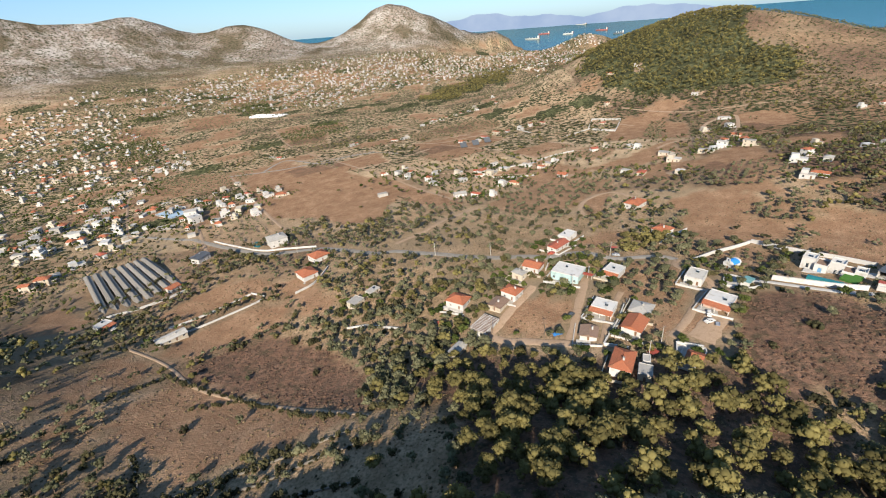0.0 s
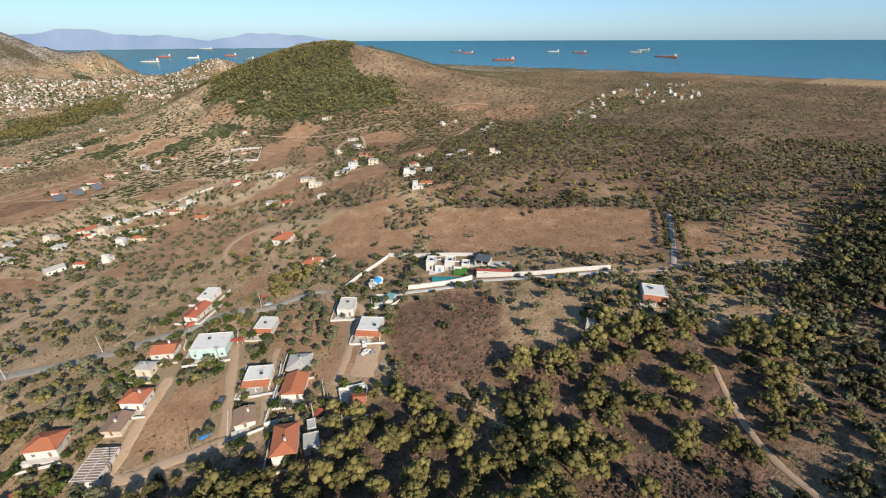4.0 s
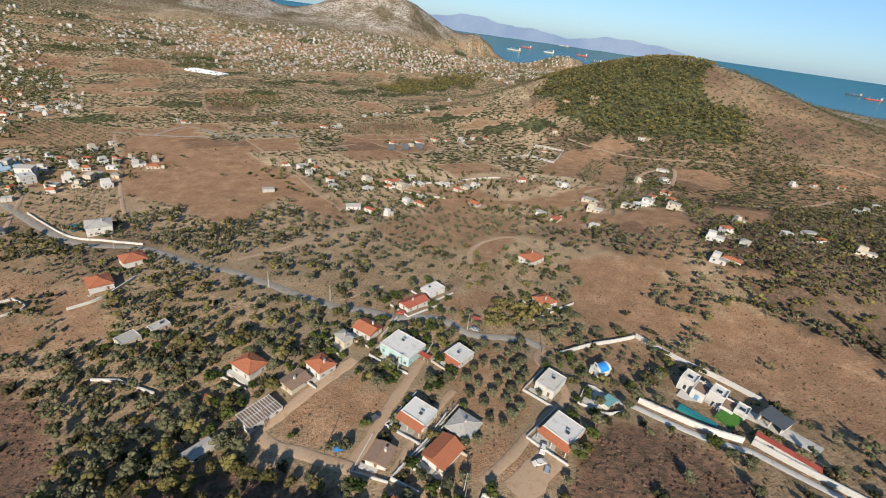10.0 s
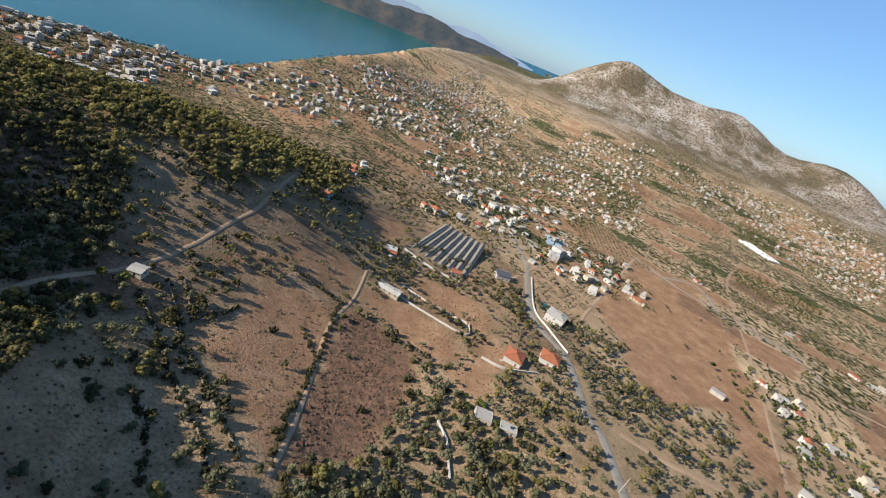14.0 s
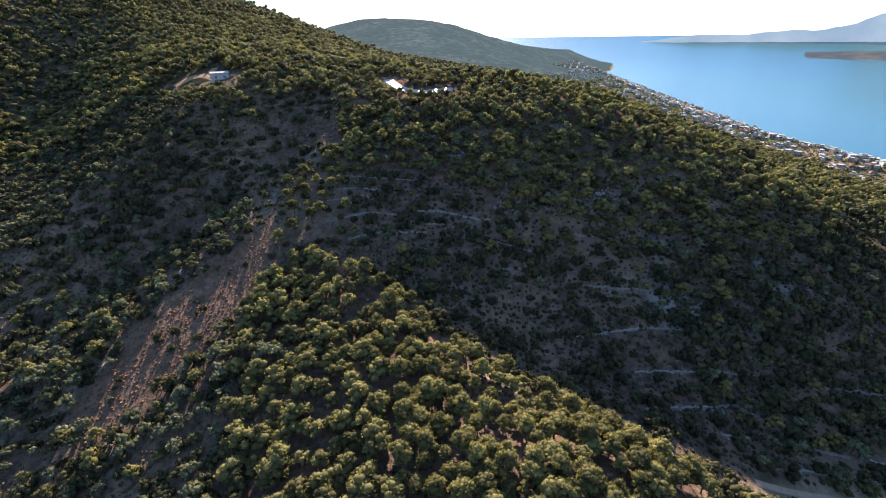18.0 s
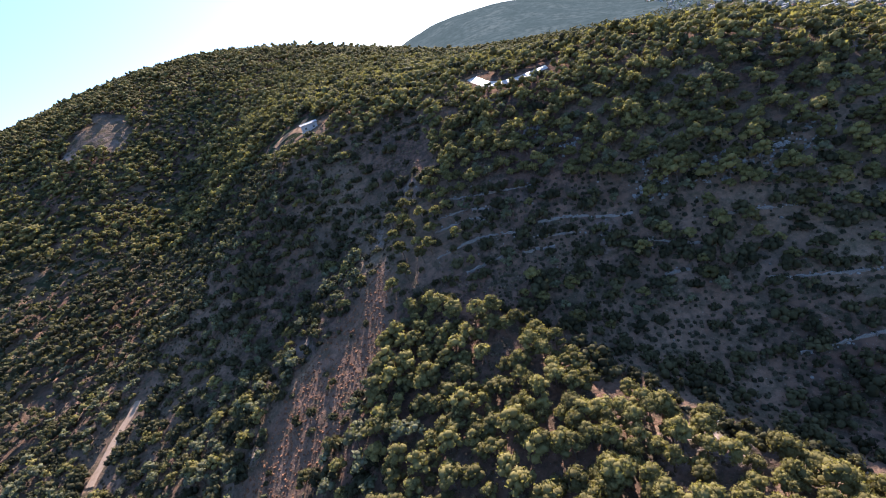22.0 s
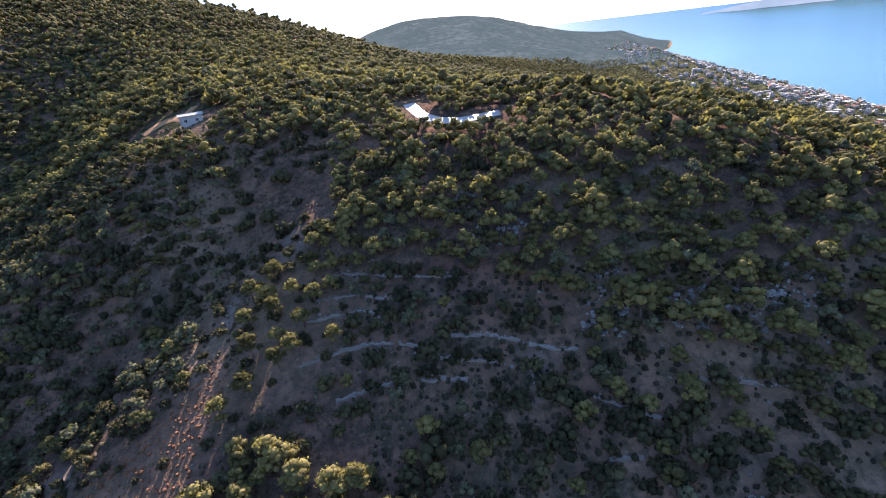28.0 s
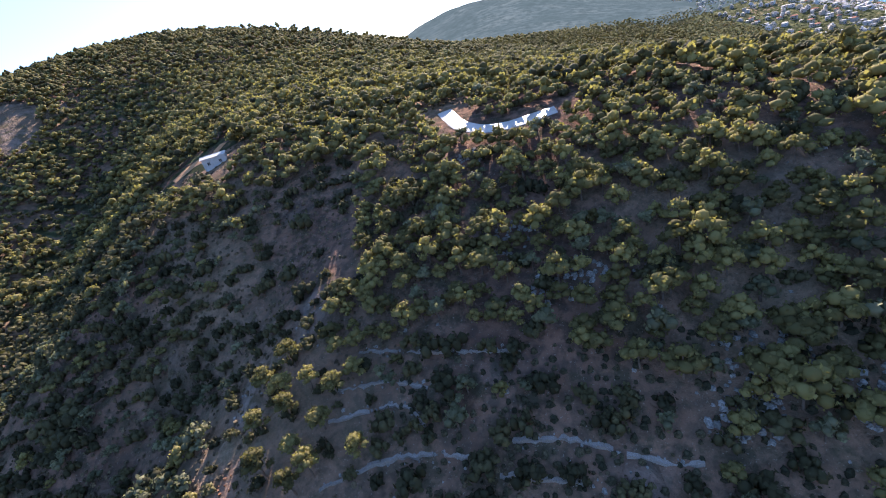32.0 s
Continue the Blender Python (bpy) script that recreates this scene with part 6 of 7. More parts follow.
# ---- trees and scrub ----
def leaf_material(name, dark, mid, light, through):
    m, t, n, b = tree_of(name)
    geo, info = n.new("ShaderNodeNewGeometry"), n.new("ShaderNodeObjectInfo")
    at = n.new("ShaderNodeAttribute")
    at.attribute_name = "tint"
    add = n.new("ShaderNodeMath")
    t.links.new(at.outputs["Fac"], add.inputs[0])
    t.links.new(info.outputs["Random"], add.inputs[1])
    wrap = n.new("ShaderNodeMath")
    wrap.operation = "FRACT"
    t.links.new(add.outputs[0], wrap.inputs[0])
    tone = ramp(t, wrap.outputs[0], [(0.0, dark), (0.45, mid), (0.85, light), (1.0, mid)])
    leaf = n.new("ShaderNodeHueSaturation")
    t.links.new(sharp(t, geo.outputs["Random Per Island"], -1.1, 0.9), leaf.inputs["Value"])
    t.links.new(tone, leaf.inputs["Color"])
    b.inputs["Roughness"].default_value = 0.9
    b.inputs["Specular IOR Level"].default_value = 0.05
    t.links.new(leaf.outputs["Color"], b.inputs["Base Color"])
    tr = n.new("ShaderNodeBsdfTranslucent")
    warm = mix(t, 1.0, leaf.outputs["Color"], (1.35, 1.4, 0.72), "MULTIPLY")
    t.links.new(warm, tr.inputs["Color"])
    mx = n.new("ShaderNodeMixShader")
    mx.inputs["Fac"].default_value = through
    t.links.new(b.outputs[0], mx.inputs[1])
    t.links.new(tr.outputs[0], mx.inputs[2])
    t.links.new(mx.outputs[0], n["Material Output"].inputs["Surface"])
    return m


PINE = leaf_material("pine_needles", (0.098, 0.086, 0.036), (0.166, 0.143, 0.056), (0.238, 0.203, 0.077), 0.37)
GARDEN = leaf_material("garden_leaves", (0.04, 0.055, 0.017), (0.072, 0.09, 0.026), (0.12, 0.135, 0.04), 0.35)
OLIVE = leaf_material("olive_leaves", (0.084, 0.085, 0.048), (0.132, 0.13, 0.074), (0.178, 0.172, 0.1), 0.30)
BUSH = leaf_material("scrub_leaves", (0.042, 0.04, 0.022), (0.07, 0.065, 0.033), (0.108, 0.095, 0.045), 0.25)
BARK = plain("tree_bark", (0.13, 0.095, 0.07), 0.95, 0.25, 3.0, grain=0.03)
ICO = bmesh.new()
bmesh.ops.create_icosphere(ICO, subdivisions=1, radius=1.0)
ICO_V, ICO_F = np.array([v.co for v in ICO.verts]), [tuple(v.index for v in f.verts) for f in ICO.faces]
OCT_V = np.array([(1, 0, 0), (0, 1, 0), (-1, 0, 0), (0, -1, 0), (0, 0, 1), (0, 0, -1)], float)
OCT_F = [(0, 1, 4), (1, 2, 4), (2, 3, 4), (3, 0, 4), (1, 0, 5), (2, 1, 5), (3, 2, 5), (0, 3, 5)]
ICO2 = bmesh.new()
bmesh.ops.create_icosphere(ICO2, subdivisions=2, radius=1.0)
ICO2_V, ICO2_F = np.array([v.co for v in ICO2.verts]), [tuple(v.index for v in f.verts) for f in ICO2.faces]


def crown(rng, lumps, tufts, size, fine=False, plainer=False):
    """Leafy lumps, given as middle and radii, with loose sprays standing out of them."""
    V, Fs, o = [], [], 0
    for (cx, cy, cz, rx, rz) in lumps:
        base, fs = (ICO2_V, ICO2_F) if fine else (OCT_V * 1.15, OCT_F) if plainer else (ICO_V, ICO_F)
        rough = rng.uniform(0.7, 0.95, (len(base), 1))
        v = base * rough * (rx, rx * rng.uniform(0.85, 1.15), rz) + (cx, cy, cz)
        V.append(v)
        Fs += [tuple(i + o for i in f) for f in fs]
        o += len(v)
        for _ in range(tufts):
            d = rng.normal(size=3)
            d[2] = d[2] * 0.8 + 0.25
            d /= np.linalg.norm(d)
            p = np.array((cx, cy, cz)) + d * (rx, rx, rz) * rng.uniform(0.8, 1.12)
            s = size * rng.uniform(0.6, 1.4)
            a = rng.normal(size=3)
            a -= d * (a @ d) * 0.55
            a /= np.linalg.norm(a)
            b = np.cross(d + rng.normal(size=3) * 0.5, a)
            b /= max(np.linalg.norm(b), 1e-6)
            V.append(np.array([p - a * s * 0.5 - b * s * 0.12, p + b * s * 0.55 + d * s * 0.25, p + a * s * 0.55 + b * s * 0.1, p - b * s * 0.45 + d * s * 0.1]))
            Fs.append((o, o + 1, o + 2))
            Fs.append((o, o + 2, o + 3))
            o += 4
    return np.vstack(V), Fs


def pine_lumps(rng, high, wide, n):
    """An uneven rounded crown over a bare lower stem."""
    out = []
    for k in range(n):
        a, r = k * 2.4 + rng.uniform(-0.4, 0.4), wide * math.sqrt((k + 0.4) / n) * rng.uniform(0.55, 0.85)
        z = high * (0.80 - 0.42 * (r / wide) ** 1.4 + rng.uniform(-0.11, 0.07))
        s = wide * rng.uniform(0.3, 0.42) * (14 / n) ** 0.3
        out.append((r * math.cos(a), r * math.sin(a), z, s, s * rng.uniform(0.62, 0.85)))
    return out


def olive_lumps(rng, high, wide, n):
    out = []
    for k in range(n):
        a, r = k * 2.4 + rng.uniform(-0.5, 0.5), wide * math.sqrt((k + 0.3) / n) * rng.uniform(0.5, 0.8)
        s = wide * rng.uniform(0.34, 0.5)
        out.append((r * math.cos(a), r * math.sin(a), high * (0.66 - 0.2 * (r / wide) + rng.uniform(-0.1, 0.1)), s, s * rng.uniform(0.7, 0.95)))
    return out


def bush_lumps(rng, high, wide, n):
    out = []
    for k in range(n):
        a, r = k * 2.4 + rng.uniform(-0.3, 0.3), wide * math.sqrt((k + 0.1) / n) * 0.8
        s = wide * rng.uniform(0.3, 0.46)
        out.append((r * math.cos(a), r * math.sin(a), high * (0.5 - 0.2 * r / wide) * rng.uniform(0.75, 1.25), s, high * 0.4 * rng.uniform(0.8, 1.1)))
    return out


def stem(rng, high, thick, lumps, lean=0.3):
    bm = bmesh.new()
    top = Vector((rng.uniform(-lean, lean), rng.uniform(-lean, lean), high))
    knee = top * 0.5 + Vector((rng.uniform(-lean, lean) * 0.5, rng.uniform(-lean, lean) * 0.5, 0))
    tube(bm, (0, 0, -0.5), knee, thick, thick * 0.75, 6)
    tube(bm, knee, top, thick * 0.75, thick * 0.35, 6)
    for c in lumps[:6]:
        p = knee.lerp(top, rng.uniform(0.1, 0.8))
        tube(bm, p, Vector(c[:3]), thick * 0.35, thick * 0.1, 4)
    return bm


def model(kind, seed, near=True):
    """Crown vertices and faces, and a stem, of one tree."""
    rng = np.random.RandomState(seed)
    if kind == "pine":
        high, wide = rng.uniform(6.0, 8.2), rng.uniform(2.4, 3.1)
        lumps = pine_lumps(rng, high, wide, 18 if near else 10)
        v, f = crown(rng, lumps, 28 if near else 15, 0.34 if near else 0.46)
        return v, f, stem(rng, high * 0.72, 0.2, lumps), PINE
    if kind in ("olive", "garden"):
        high, wide = rng.uniform(3.4, 4.6), rng.uniform(1.7, 2.3)
        lumps = olive_lumps(rng, high, wide, 9 if near else 5)
        v, f = crown(rng, lumps, 30 if near else 16, 0.32 if near else 0.48)
        return v, f, stem(rng, high * 0.5, 0.19, lumps, 0.2), OLIVE if kind == "olive" else GARDEN
    high, wide = rng.uniform(1.3, 2.3), rng.uniform(1.0, 1.7)
    lumps = bush_lumps(rng, high, wide, 7 if near else 6)
    v, f = crown(rng, lumps, 20 if near else 10, 0.28 if near else 0.34)
    return v, f, stem(rng, high * 0.4, 0.08, lumps, 0.1), BUSH


TREE_TAGS = {"pine": ("pine_tree", "rounded yellow-green pine tree with a bare stem", "pine tree"), "olive": ("olive_tree", "small grey-green olive tree with a twisted stem", "olive tree"), "garden": ("garden_tree", "leafy bright green garden tree beside a house", "tree"), "bush": ("shrub", "low rounded dark evergreen shrub", "shrub")}
MODELS = {}
for kind, count in (("pine", 8), ("olive", 6), ("garden", 5), ("bush", 5)):
    MODELS[kind] = []
    for s in range(count):
        v, f, st, mat = model(kind, 40 + s * 7 + len(kind))
        cm = mesh_from("crown", v.tolist(), f, mat, True)
        sm = bpy.data.meshes.new("trunk")
        st.to_mesh(sm)
        st.free()
        sm.materials.append(BARK)
        MODELS[kind].append((cm, sm))


def plant(kind, x, y, scale, rng):
    name, label, category = TREE_TAGS[kind]
    cm, sm = MODELS[kind][rng.randint(len(MODELS[kind]))]
    ob = new(name)
    ob.empty_display_size = 0.5
    tagged(ob, label, category, {"pine": "pines of the spur and the hamlet", "olive": "olive trees round the hamlet", "garden": "garden trees of the hamlet", "bush": "shrubs on the slopes"}[kind])
    s = scale
    ob.matrix_basis = Matrix.LocRotScale(Vector((x, y, float(ground_z(x, y)))), Euler((rng.uniform(-0.06, 0.06), rng.uniform(-0.06, 0.06), rng.uniform(0, 6.28))), Vector((s * rng.uniform(0.9, 1.1), s * rng.uniform(0.9, 1.1), s * rng.uniform(0.88, 1.15))))
    for part_name, me in (("crown", cm), ("trunk", sm)):
        c = new(part_name, me)
        c.parent = ob


def wood(name, kind, spots, label, category, far=0, seed=1):
    """Many trees joined into one mesh. spots: rows of x, y, z, scale."""
    if not len(spots):
        return
    rng = np.random.RandomState(seed)
    temps = []
    for s in range(6):
        v, f, st, mat = model(kind, 90 + s * 3 + len(kind), False)
        if far:
            r2 = np.random.RandomState(s)
            lumps = (pine_lumps(r2, 7.0, 2.7, (0, 3, 3, 4)[far]) if kind == "pine" else olive_lumps(r2, 3.8, 2.0, (0, 2, 2, 3)[far]))
            v, f = crown(r2, lumps, (0, 1, 5, 9)[far] if kind == "pine" else (0, 1, 3, 5)[far], 0.66, False, far == 1)
            nv = len(v)
        else:
            bm = st
            sv = np.array([q.co for q in bm.verts])
            bm.verts.index_update()
            sf = []
            for q in bm.faces:
                ids = [w.index for w in q.verts]
                sf += [(ids[0], ids[i], ids[i + 1]) for i in range(1, len(ids) - 1)]
            nv = len(v)
            keep = [q for q in sf if max(q) < 24]
            v = np.vstack([v, sv[:24]])
            f = list(f) + [tuple(i + nv for i in q) for q in keep]
        st.free()
        temps.append((v, np.array(f), nv, mat))
    V, F, M, T, o = [], [], [], [], 0
    spots = np.asarray(spots)
    pick = rng.randint(0, len(temps), len(spots))
    turn = rng.uniform(0, 6.28, len(spots))
    tint = rng.uniform(0, 1, len(spots))
    for (x, y, z, s), p, a, q in zip(spots, pick, turn, tint):
        v, f, nv, mat = temps[p]
        c, d = math.cos(a), math.sin(a)
        w = v * (s, s, s * (0.9 + 0.25 * q))
        V.append(np.column_stack([w[:, 0] * c - w[:, 1] * d + x, w[:, 0] * d + w[:, 1] * c + y, w[:, 2] + z]))
        F.append(f + o)
        M.append((f[:, 0] >= nv).astype(np.int32))
        T.append(np.full(len(v), q))
        o += len(v)
    V, F, M, T = np.vstack(V), np.vstack(F), np.concatenate(M), np.concatenate(T)
    if far:
        V = drawn_in(V)
    me = bpy.data.meshes.new(name)
    me.vertices.add(len(V))
    me.vertices.foreach_set("co", V.ravel())
    me.loops.add(F.size)
    me.loops.foreach_set("vertex_index", F.ravel().astype(np.int32))
    me.polygons.add(len(F))
    me.polygons.foreach_set("loop_start", np.arange(0, F.size, 3, dtype=np.int32))
    me.materials.append(temps[0][3])
    me.materials.append(BARK)
    me.polygons.foreach_set("material_index", M)
    me.update(calc_edges=True)
    me.shade_smooth()
    at = me.attributes.new("tint", "FLOAT", "POINT")
    at.data.foreach_set("value", T)
    tagged(new(name, me), label, category, kind="stuff")


def clear_of(x, y):
    """True where no road, wall or house stands."""
    ok = np.ones(x.shape, bool)
    for line, width in ROAD_LINES:
        for p in line:
            ok &= (x - p[0]) ** 2 + (y - p[1]) ** 2 > (width / 2 + (4.2 if p[1] < -150 else 1.9)) ** 2
    for sx, sy, r in SITES:
        ok &= (x - sx) ** 2 + (y - sy) ** 2 > r * r
    for _, _, pts in WALLS:
        for p in smooth_line(pts, 2.5):
            ok &= (x - p[0]) ** 2 + (y - p[1]) ** 2 > 1.6 ** 2
    return ok


def scatter(x0, x1, y0, y1, step, seed):
    r = np.random.RandomState(seed)
    a, b = np.meshgrid(np.arange(x0, x1, step), np.arange(y0, y1, step), indexing="ij")
    return (a + r.uniform(-0.45, 0.45, a.shape) * step).ravel(), (b + r.uniform(-0.45, 0.45, b.shape) * step).ravel(), r


def in_any(x, y, polys):
    hit = np.zeros(x.shape, bool)
    for p in polys:
        hit |= inside(x, y, p)
    return hit


DRY = [p for p, k in FIELDS if k == 0]
HEATH = [p for p, k in FIELDS if k == 2]
PINES, OLIVES, BUSHES, GARDENS = [], [], [], []
# pines of the groves
x, y, r = scatter(-130, 310, -125, 220, 3.5, 5)
k = in_any(x, y, PINE_GROVES) & (r.uniform(size=x.shape) < np.where(inside(x, y, PINE_GROVES[0]), 0.85, 0.30) * (y > 75) + (y <= 75) * np.where(y > 75, 0.30, np.where(y > -10, 0.34, 0.84))) & clear_of(x, y)
thin = inside(x, y, PINE_GROVES[-1])
k &= ~inside(x, y, FIELDS[0][0]) | (r.uniform(size=x.shape) < 0.05)
k &= ~thin | (r.uniform(size=x.shape) < 0.5)
PINES += list(zip(x[k], y[k], np.where(y[k] > 72, 0.92, np.where(y[k] > -10, 1.3, 0.95)) * r.uniform(0.75, 1.2, k.sum())))
# planted olive rows
for q, poly in enumerate(OLIVE_GROVES):
    p = np.array(poly)
    step = (5.4, 6.0, 6.5, 4.6, 5.2, 6.0, 5.6, 5.6)[q % 8]
    c, s = math.cos(radians(-35)), math.sin(radians(-35))
    u, v, r = scatter(-100, 100, -100, 100, step, 50 + q)
    u, v = np.round(u / step) * step + r.uniform(-0.5, 0.5, u.shape), np.round(v / step) * step + r.uniform(-0.5, 0.5, u.shape)
    x, y = p[:, 0].mean() + c * u - s * v, p[:, 1].mean() + s * u + c * v
    k = inside(x, y, poly) & clear_of(x, y) & (r.uniform(size=x.shape) < 0.9)
    OLIVES += list(zip(x[k], y[k], r.uniform(0.55, 0.8, k.sum()) if q == 7 else r.uniform(0.95, 1.2, k.sum())))
# wild olives and scrub of the hamlet's side
x, y, r = scatter(-420, 460, -15, 700, 4.3, 7)
keep = (r.uniform(size=x.shape) < np.where(x > 160, 0.85, 0.55)) | (np.hypot(x, y - 100) < 270)
x, y = x[keep], y[keep]
near_house = np.zeros(x.shape)
for sx, sy, rad in SITES:
    near_house = np.maximum(near_house, np.exp(-(((x - sx) ** 2 + (y - sy) ** 2) / (rad + 9) ** 2)))
thick = 0.68 + 0.36 * lump(x, y, 34, 3) + 0.5 * near_house
thick = thick + np.where((x > -72) & (x < -8) & (y > 50) & (y < 128), 0.28, 0.0)
thick = thick + np.where(x > 165, 0.34, 0.0)
thick = np.where((y > 178) & (np.abs(x) < 150), thick * 0.68, thick)
thick = np.where((x < -104) & (x > -235) & (y < 100), thick * 0.55, np.where((x < -60) & (x >= -104) & (y < 62), thick * 0.35, thick))
copse = (x > -106) & (x < -35) & (y >= 62) & (y < 150)
thick = thick + np.where(copse, 0.3, 0.0)
thick = np.where(inside(x, y, [(112, 101), (125, 55), (92, 40), (76, 36), (76, 50), (85, 77)]), thick * 0.3, thick)
thick = np.where(in_any(x, y, DRY), 0.015, np.where(in_any(x, y, HEATH), 0.04, thick))
kind, hem = parcel(x, y)
plots = tilled(x, y, land(x, y))
thick = np.where(plots, np.where(hem < 2.6, 0.55, np.where(kind < 0.17, 0.03, np.where(kind < 0.44, 0.07, np.where(kind > 0.86, 1.0, thick)))), thick)
thick = np.where(in_any(x, y, DRY), 0.015, thick)
k = (r.uniform(size=x.shape) < thick) & clear_of(x, y) & ~in_any(x, y, PINE_GROVES) & ~in_any(x, y, OLIVE_GROVES)
what = r.uniform(size=x.shape)
green = k & (near_house > 0.3) & (r.uniform(size=x.shape) < 0.42)
k &= ~green
GARDENS += list(zip(x[green], y[green], r.uniform(0.6, 1.25, green.sum())))
size = r.uniform(0.85, 1.5, x.shape) * np.where(copse, 1.2, 1.0)
for kind, lo, hi, out in (("olive", 0.0, 0.56, OLIVES), ("bush", 0.56, 0.84, BUSHES), ("pine", 0.84, 1.0, PINES)):
    m = k & (what >= lo) & (what < hi)
    out += list(zip(x[m], y[m], size[m] * (0.75 if kind == "pine" else 0.95 if kind == "olive" else 1.15)))
# rows of olives in the plots of the valley
def rows_in_plots(x0, x1, y0, y1, step, seed):
    u, v, r = scatter(-1500, 1500, -1500, 1500, step, seed)
    u, v = np.round(u / step) * step + r.uniform(-0.6, 0.6, u.shape), np.round(v / step) * step + r.uniform(-0.6, 0.6, u.shape)
    x, y = u * 0.82 - v * 0.57, u * 0.57 + v * 0.82
    y = y + 700
    ok = (x > x0) & (x < x1) & (y > y0) & (y < y1)
    x, y = x[ok], y[ok]
    kind, hem = parcel(x, y)
    z = land(x, y)
    ok = tilled(x, y, z) & (kind >= 0.17) & (kind < 0.44) & (hem > 2.0) & ~in_any(x, y, DRY) & (r.uniform(size=x.shape) < 0.9)
    return x[ok], y[ok], z[ok], r


x, y, z, r = rows_in_plots(-420, 460, 190, 700, 6.6, 61)
k = clear_of(x, y) & ~in_any(x, y, OLIVE_GROVES + PINE_GROVES)
OLIVES += list(zip(x[k], y[k], r.uniform(0.8, 1.15, k.sum())))
# the pine wood on the western shoulder
x, y, r = scatter(-470, -235, -30, 140, 5.0, 31)
k = inside(x, y, [(-456, -25), (-456, 9), (-426, 46), (-426, 99), (-411, 136), (-362, 131), (-271, 97), (-280, 75), (-239, 37), (-251, 19), (-300, -25)]) & clear_of(x, y) & (r.uniform(size=x.shape) < 0.85)
PINES += list(zip(x[k], y[k], r.uniform(0.9, 1.4, k.sum())))
# pines along the spur's crest
for px in range(-104, -48, 3):
    PINES.append((px + 0.6 * math.sin(px), -14 - 0.26 * (px + 78) + 1.5 * math.sin(px * 2.7), 0.8 + 0.15 * math.sin(px * 1.7)))
# pale trodden yards round the country houses
r = np.random.RandomState(78)
V, Fs = [], []
for fx, fy in FARMS:
    cx, cy, o = fx + r.uniform(-4, 4), fy + r.uniform(-4, 4), len(V)
    rad = r.uniform(5, 9) * r.uniform(0.75, 1.25, 12)
    ring = [(cx, cy)] + [(cx + rad[q] * math.cos(q * 0.5236), cy + rad[q] * math.sin(q * 0.5236)) for q in range(12)]
    V += [(px, py, float(ground_z(px, py)) + 0.16 - 0.1 * (q > 0)) for q, (px, py) in enumerate(ring)]
    Fs += [(o, o + 1 + q, o + 1 + (q + 1) % 12) for q in range(12)]
tagged(new("farmyard", mesh_from("farmyard", V, Fs, MAT["dirt"], True)), "pale trodden earth yards round country houses", "ground", kind="structure")
# garden trees round the scattered country houses
r = np.random.RandomState(77)
for fx, fy in FARMS:
    n = r.randint(8, 15)
    a, q = r.uniform(0, 6.28, n), r.uniform(5.5, 16, n)
    px, py = fx + q * np.cos(a), fy + q * np.sin(a)
    ok = clear_of(px, py)
    GARDENS += list(zip(px[ok], py[ok], r.uniform(0.8, 1.5, n)[ok]))
# hedges
for pts in HEDGES:
    line = smooth_line(pts, 2.4)
    r = np.random.RandomState(len(line))
    BUSHES += [(p[0] + r.uniform(-0.8, 0.8), p[1] + r.uniform(-0.8, 0.8), r.uniform(0.7, 1.2)) for p in line]
# the shaded hollow, the wooded ridge and the slopes above
x, y, r = scatter(-420, 440, -620, 0, 3.7, 9)
keep = r.uniform(size=x.shape) < np.where((y > -235) & (np.abs(x + 20) < 190), 1.0, 0.88)
x, y = x[keep], y[keep]
z = land(x, y)
grove = in_any(x, y, PINE_GROVES)
hollow = (x < -30) & (x > -230) & (z < 132) & (y > -112)
steps = inside(x, y, [(-10, -108), (-16, -128), (-25, -137), (-45, -137), (-62, -128), (-90, -112), (-112, -97), (-85, -85), (-30, -92)])
slope = (x > 8) & (y > -230) & (z < 172)
strip = in_any(x, y, DRY)
wood_here = ~hollow & ~steps & ~slope & ~grove & ~strip
thick = np.where(wood_here, 0.97, np.where(steps, 0.55, np.where(hollow, 0.8 + 0.3 * lump(x, y, 22, 4), 0.92 + 0.3 * lump(x, y, 28, 2) + 0.2 * lump(x, y, 11, 4))))
thick = np.where(strip, 0.22, thick)
beside = inside(x, y, [(9, -94), (12, -128), (22, -140), (8, -196), (-18, -196), (-14, -142), (-24, -128), (-22, -101), (-5, -104)])
thick = np.where(inside(x, y, FIELDS[0][0]), 0.06, thick)
thick = np.where(beside & ~strip, np.where(y < -140, 0.78, 0.42), thick)
rim = (x < -40) & (x > -115) & (y > -84) & (y < -20)
thick = np.where(rim, 0.5, np.where(hollow, thick + 0.25, thick))
k = (r.uniform(size=x.shape) < thick) & clear_of(x, y) & ~grove & (z > 60)
clearing = inside(x, y, [(-1, -185), (-14, -179), (-22, -159), (-16, -153), (2, -154), (8, -153), (12, -162), (6, -173)])
k &= ~clearing | (r.uniform(size=x.shape) < 0.16)
k &= np.hypot((x - 226) / 22, (y + 350) / 30) > 1 + 0.3 * lump(x, y, 12, 2)
k &= ~inside(x, y, [(64, -244), (66, -226), (44, -212), (26, -206), (22, -222), (34, -236), (46, -250)])
size, what = r.uniform(0.6, 1.1, x.shape) * (1 + 0.15 * lump(x, y, 16, 5)) * np.where(strip, 0.6, 1.0), r.uniform(size=x.shape)
south = np.where(strip | beside | rim, 0.0, np.where(wood_here, 0.78, np.where(slope, 0.13, 0.16)))
pine_here = k & (what < south)
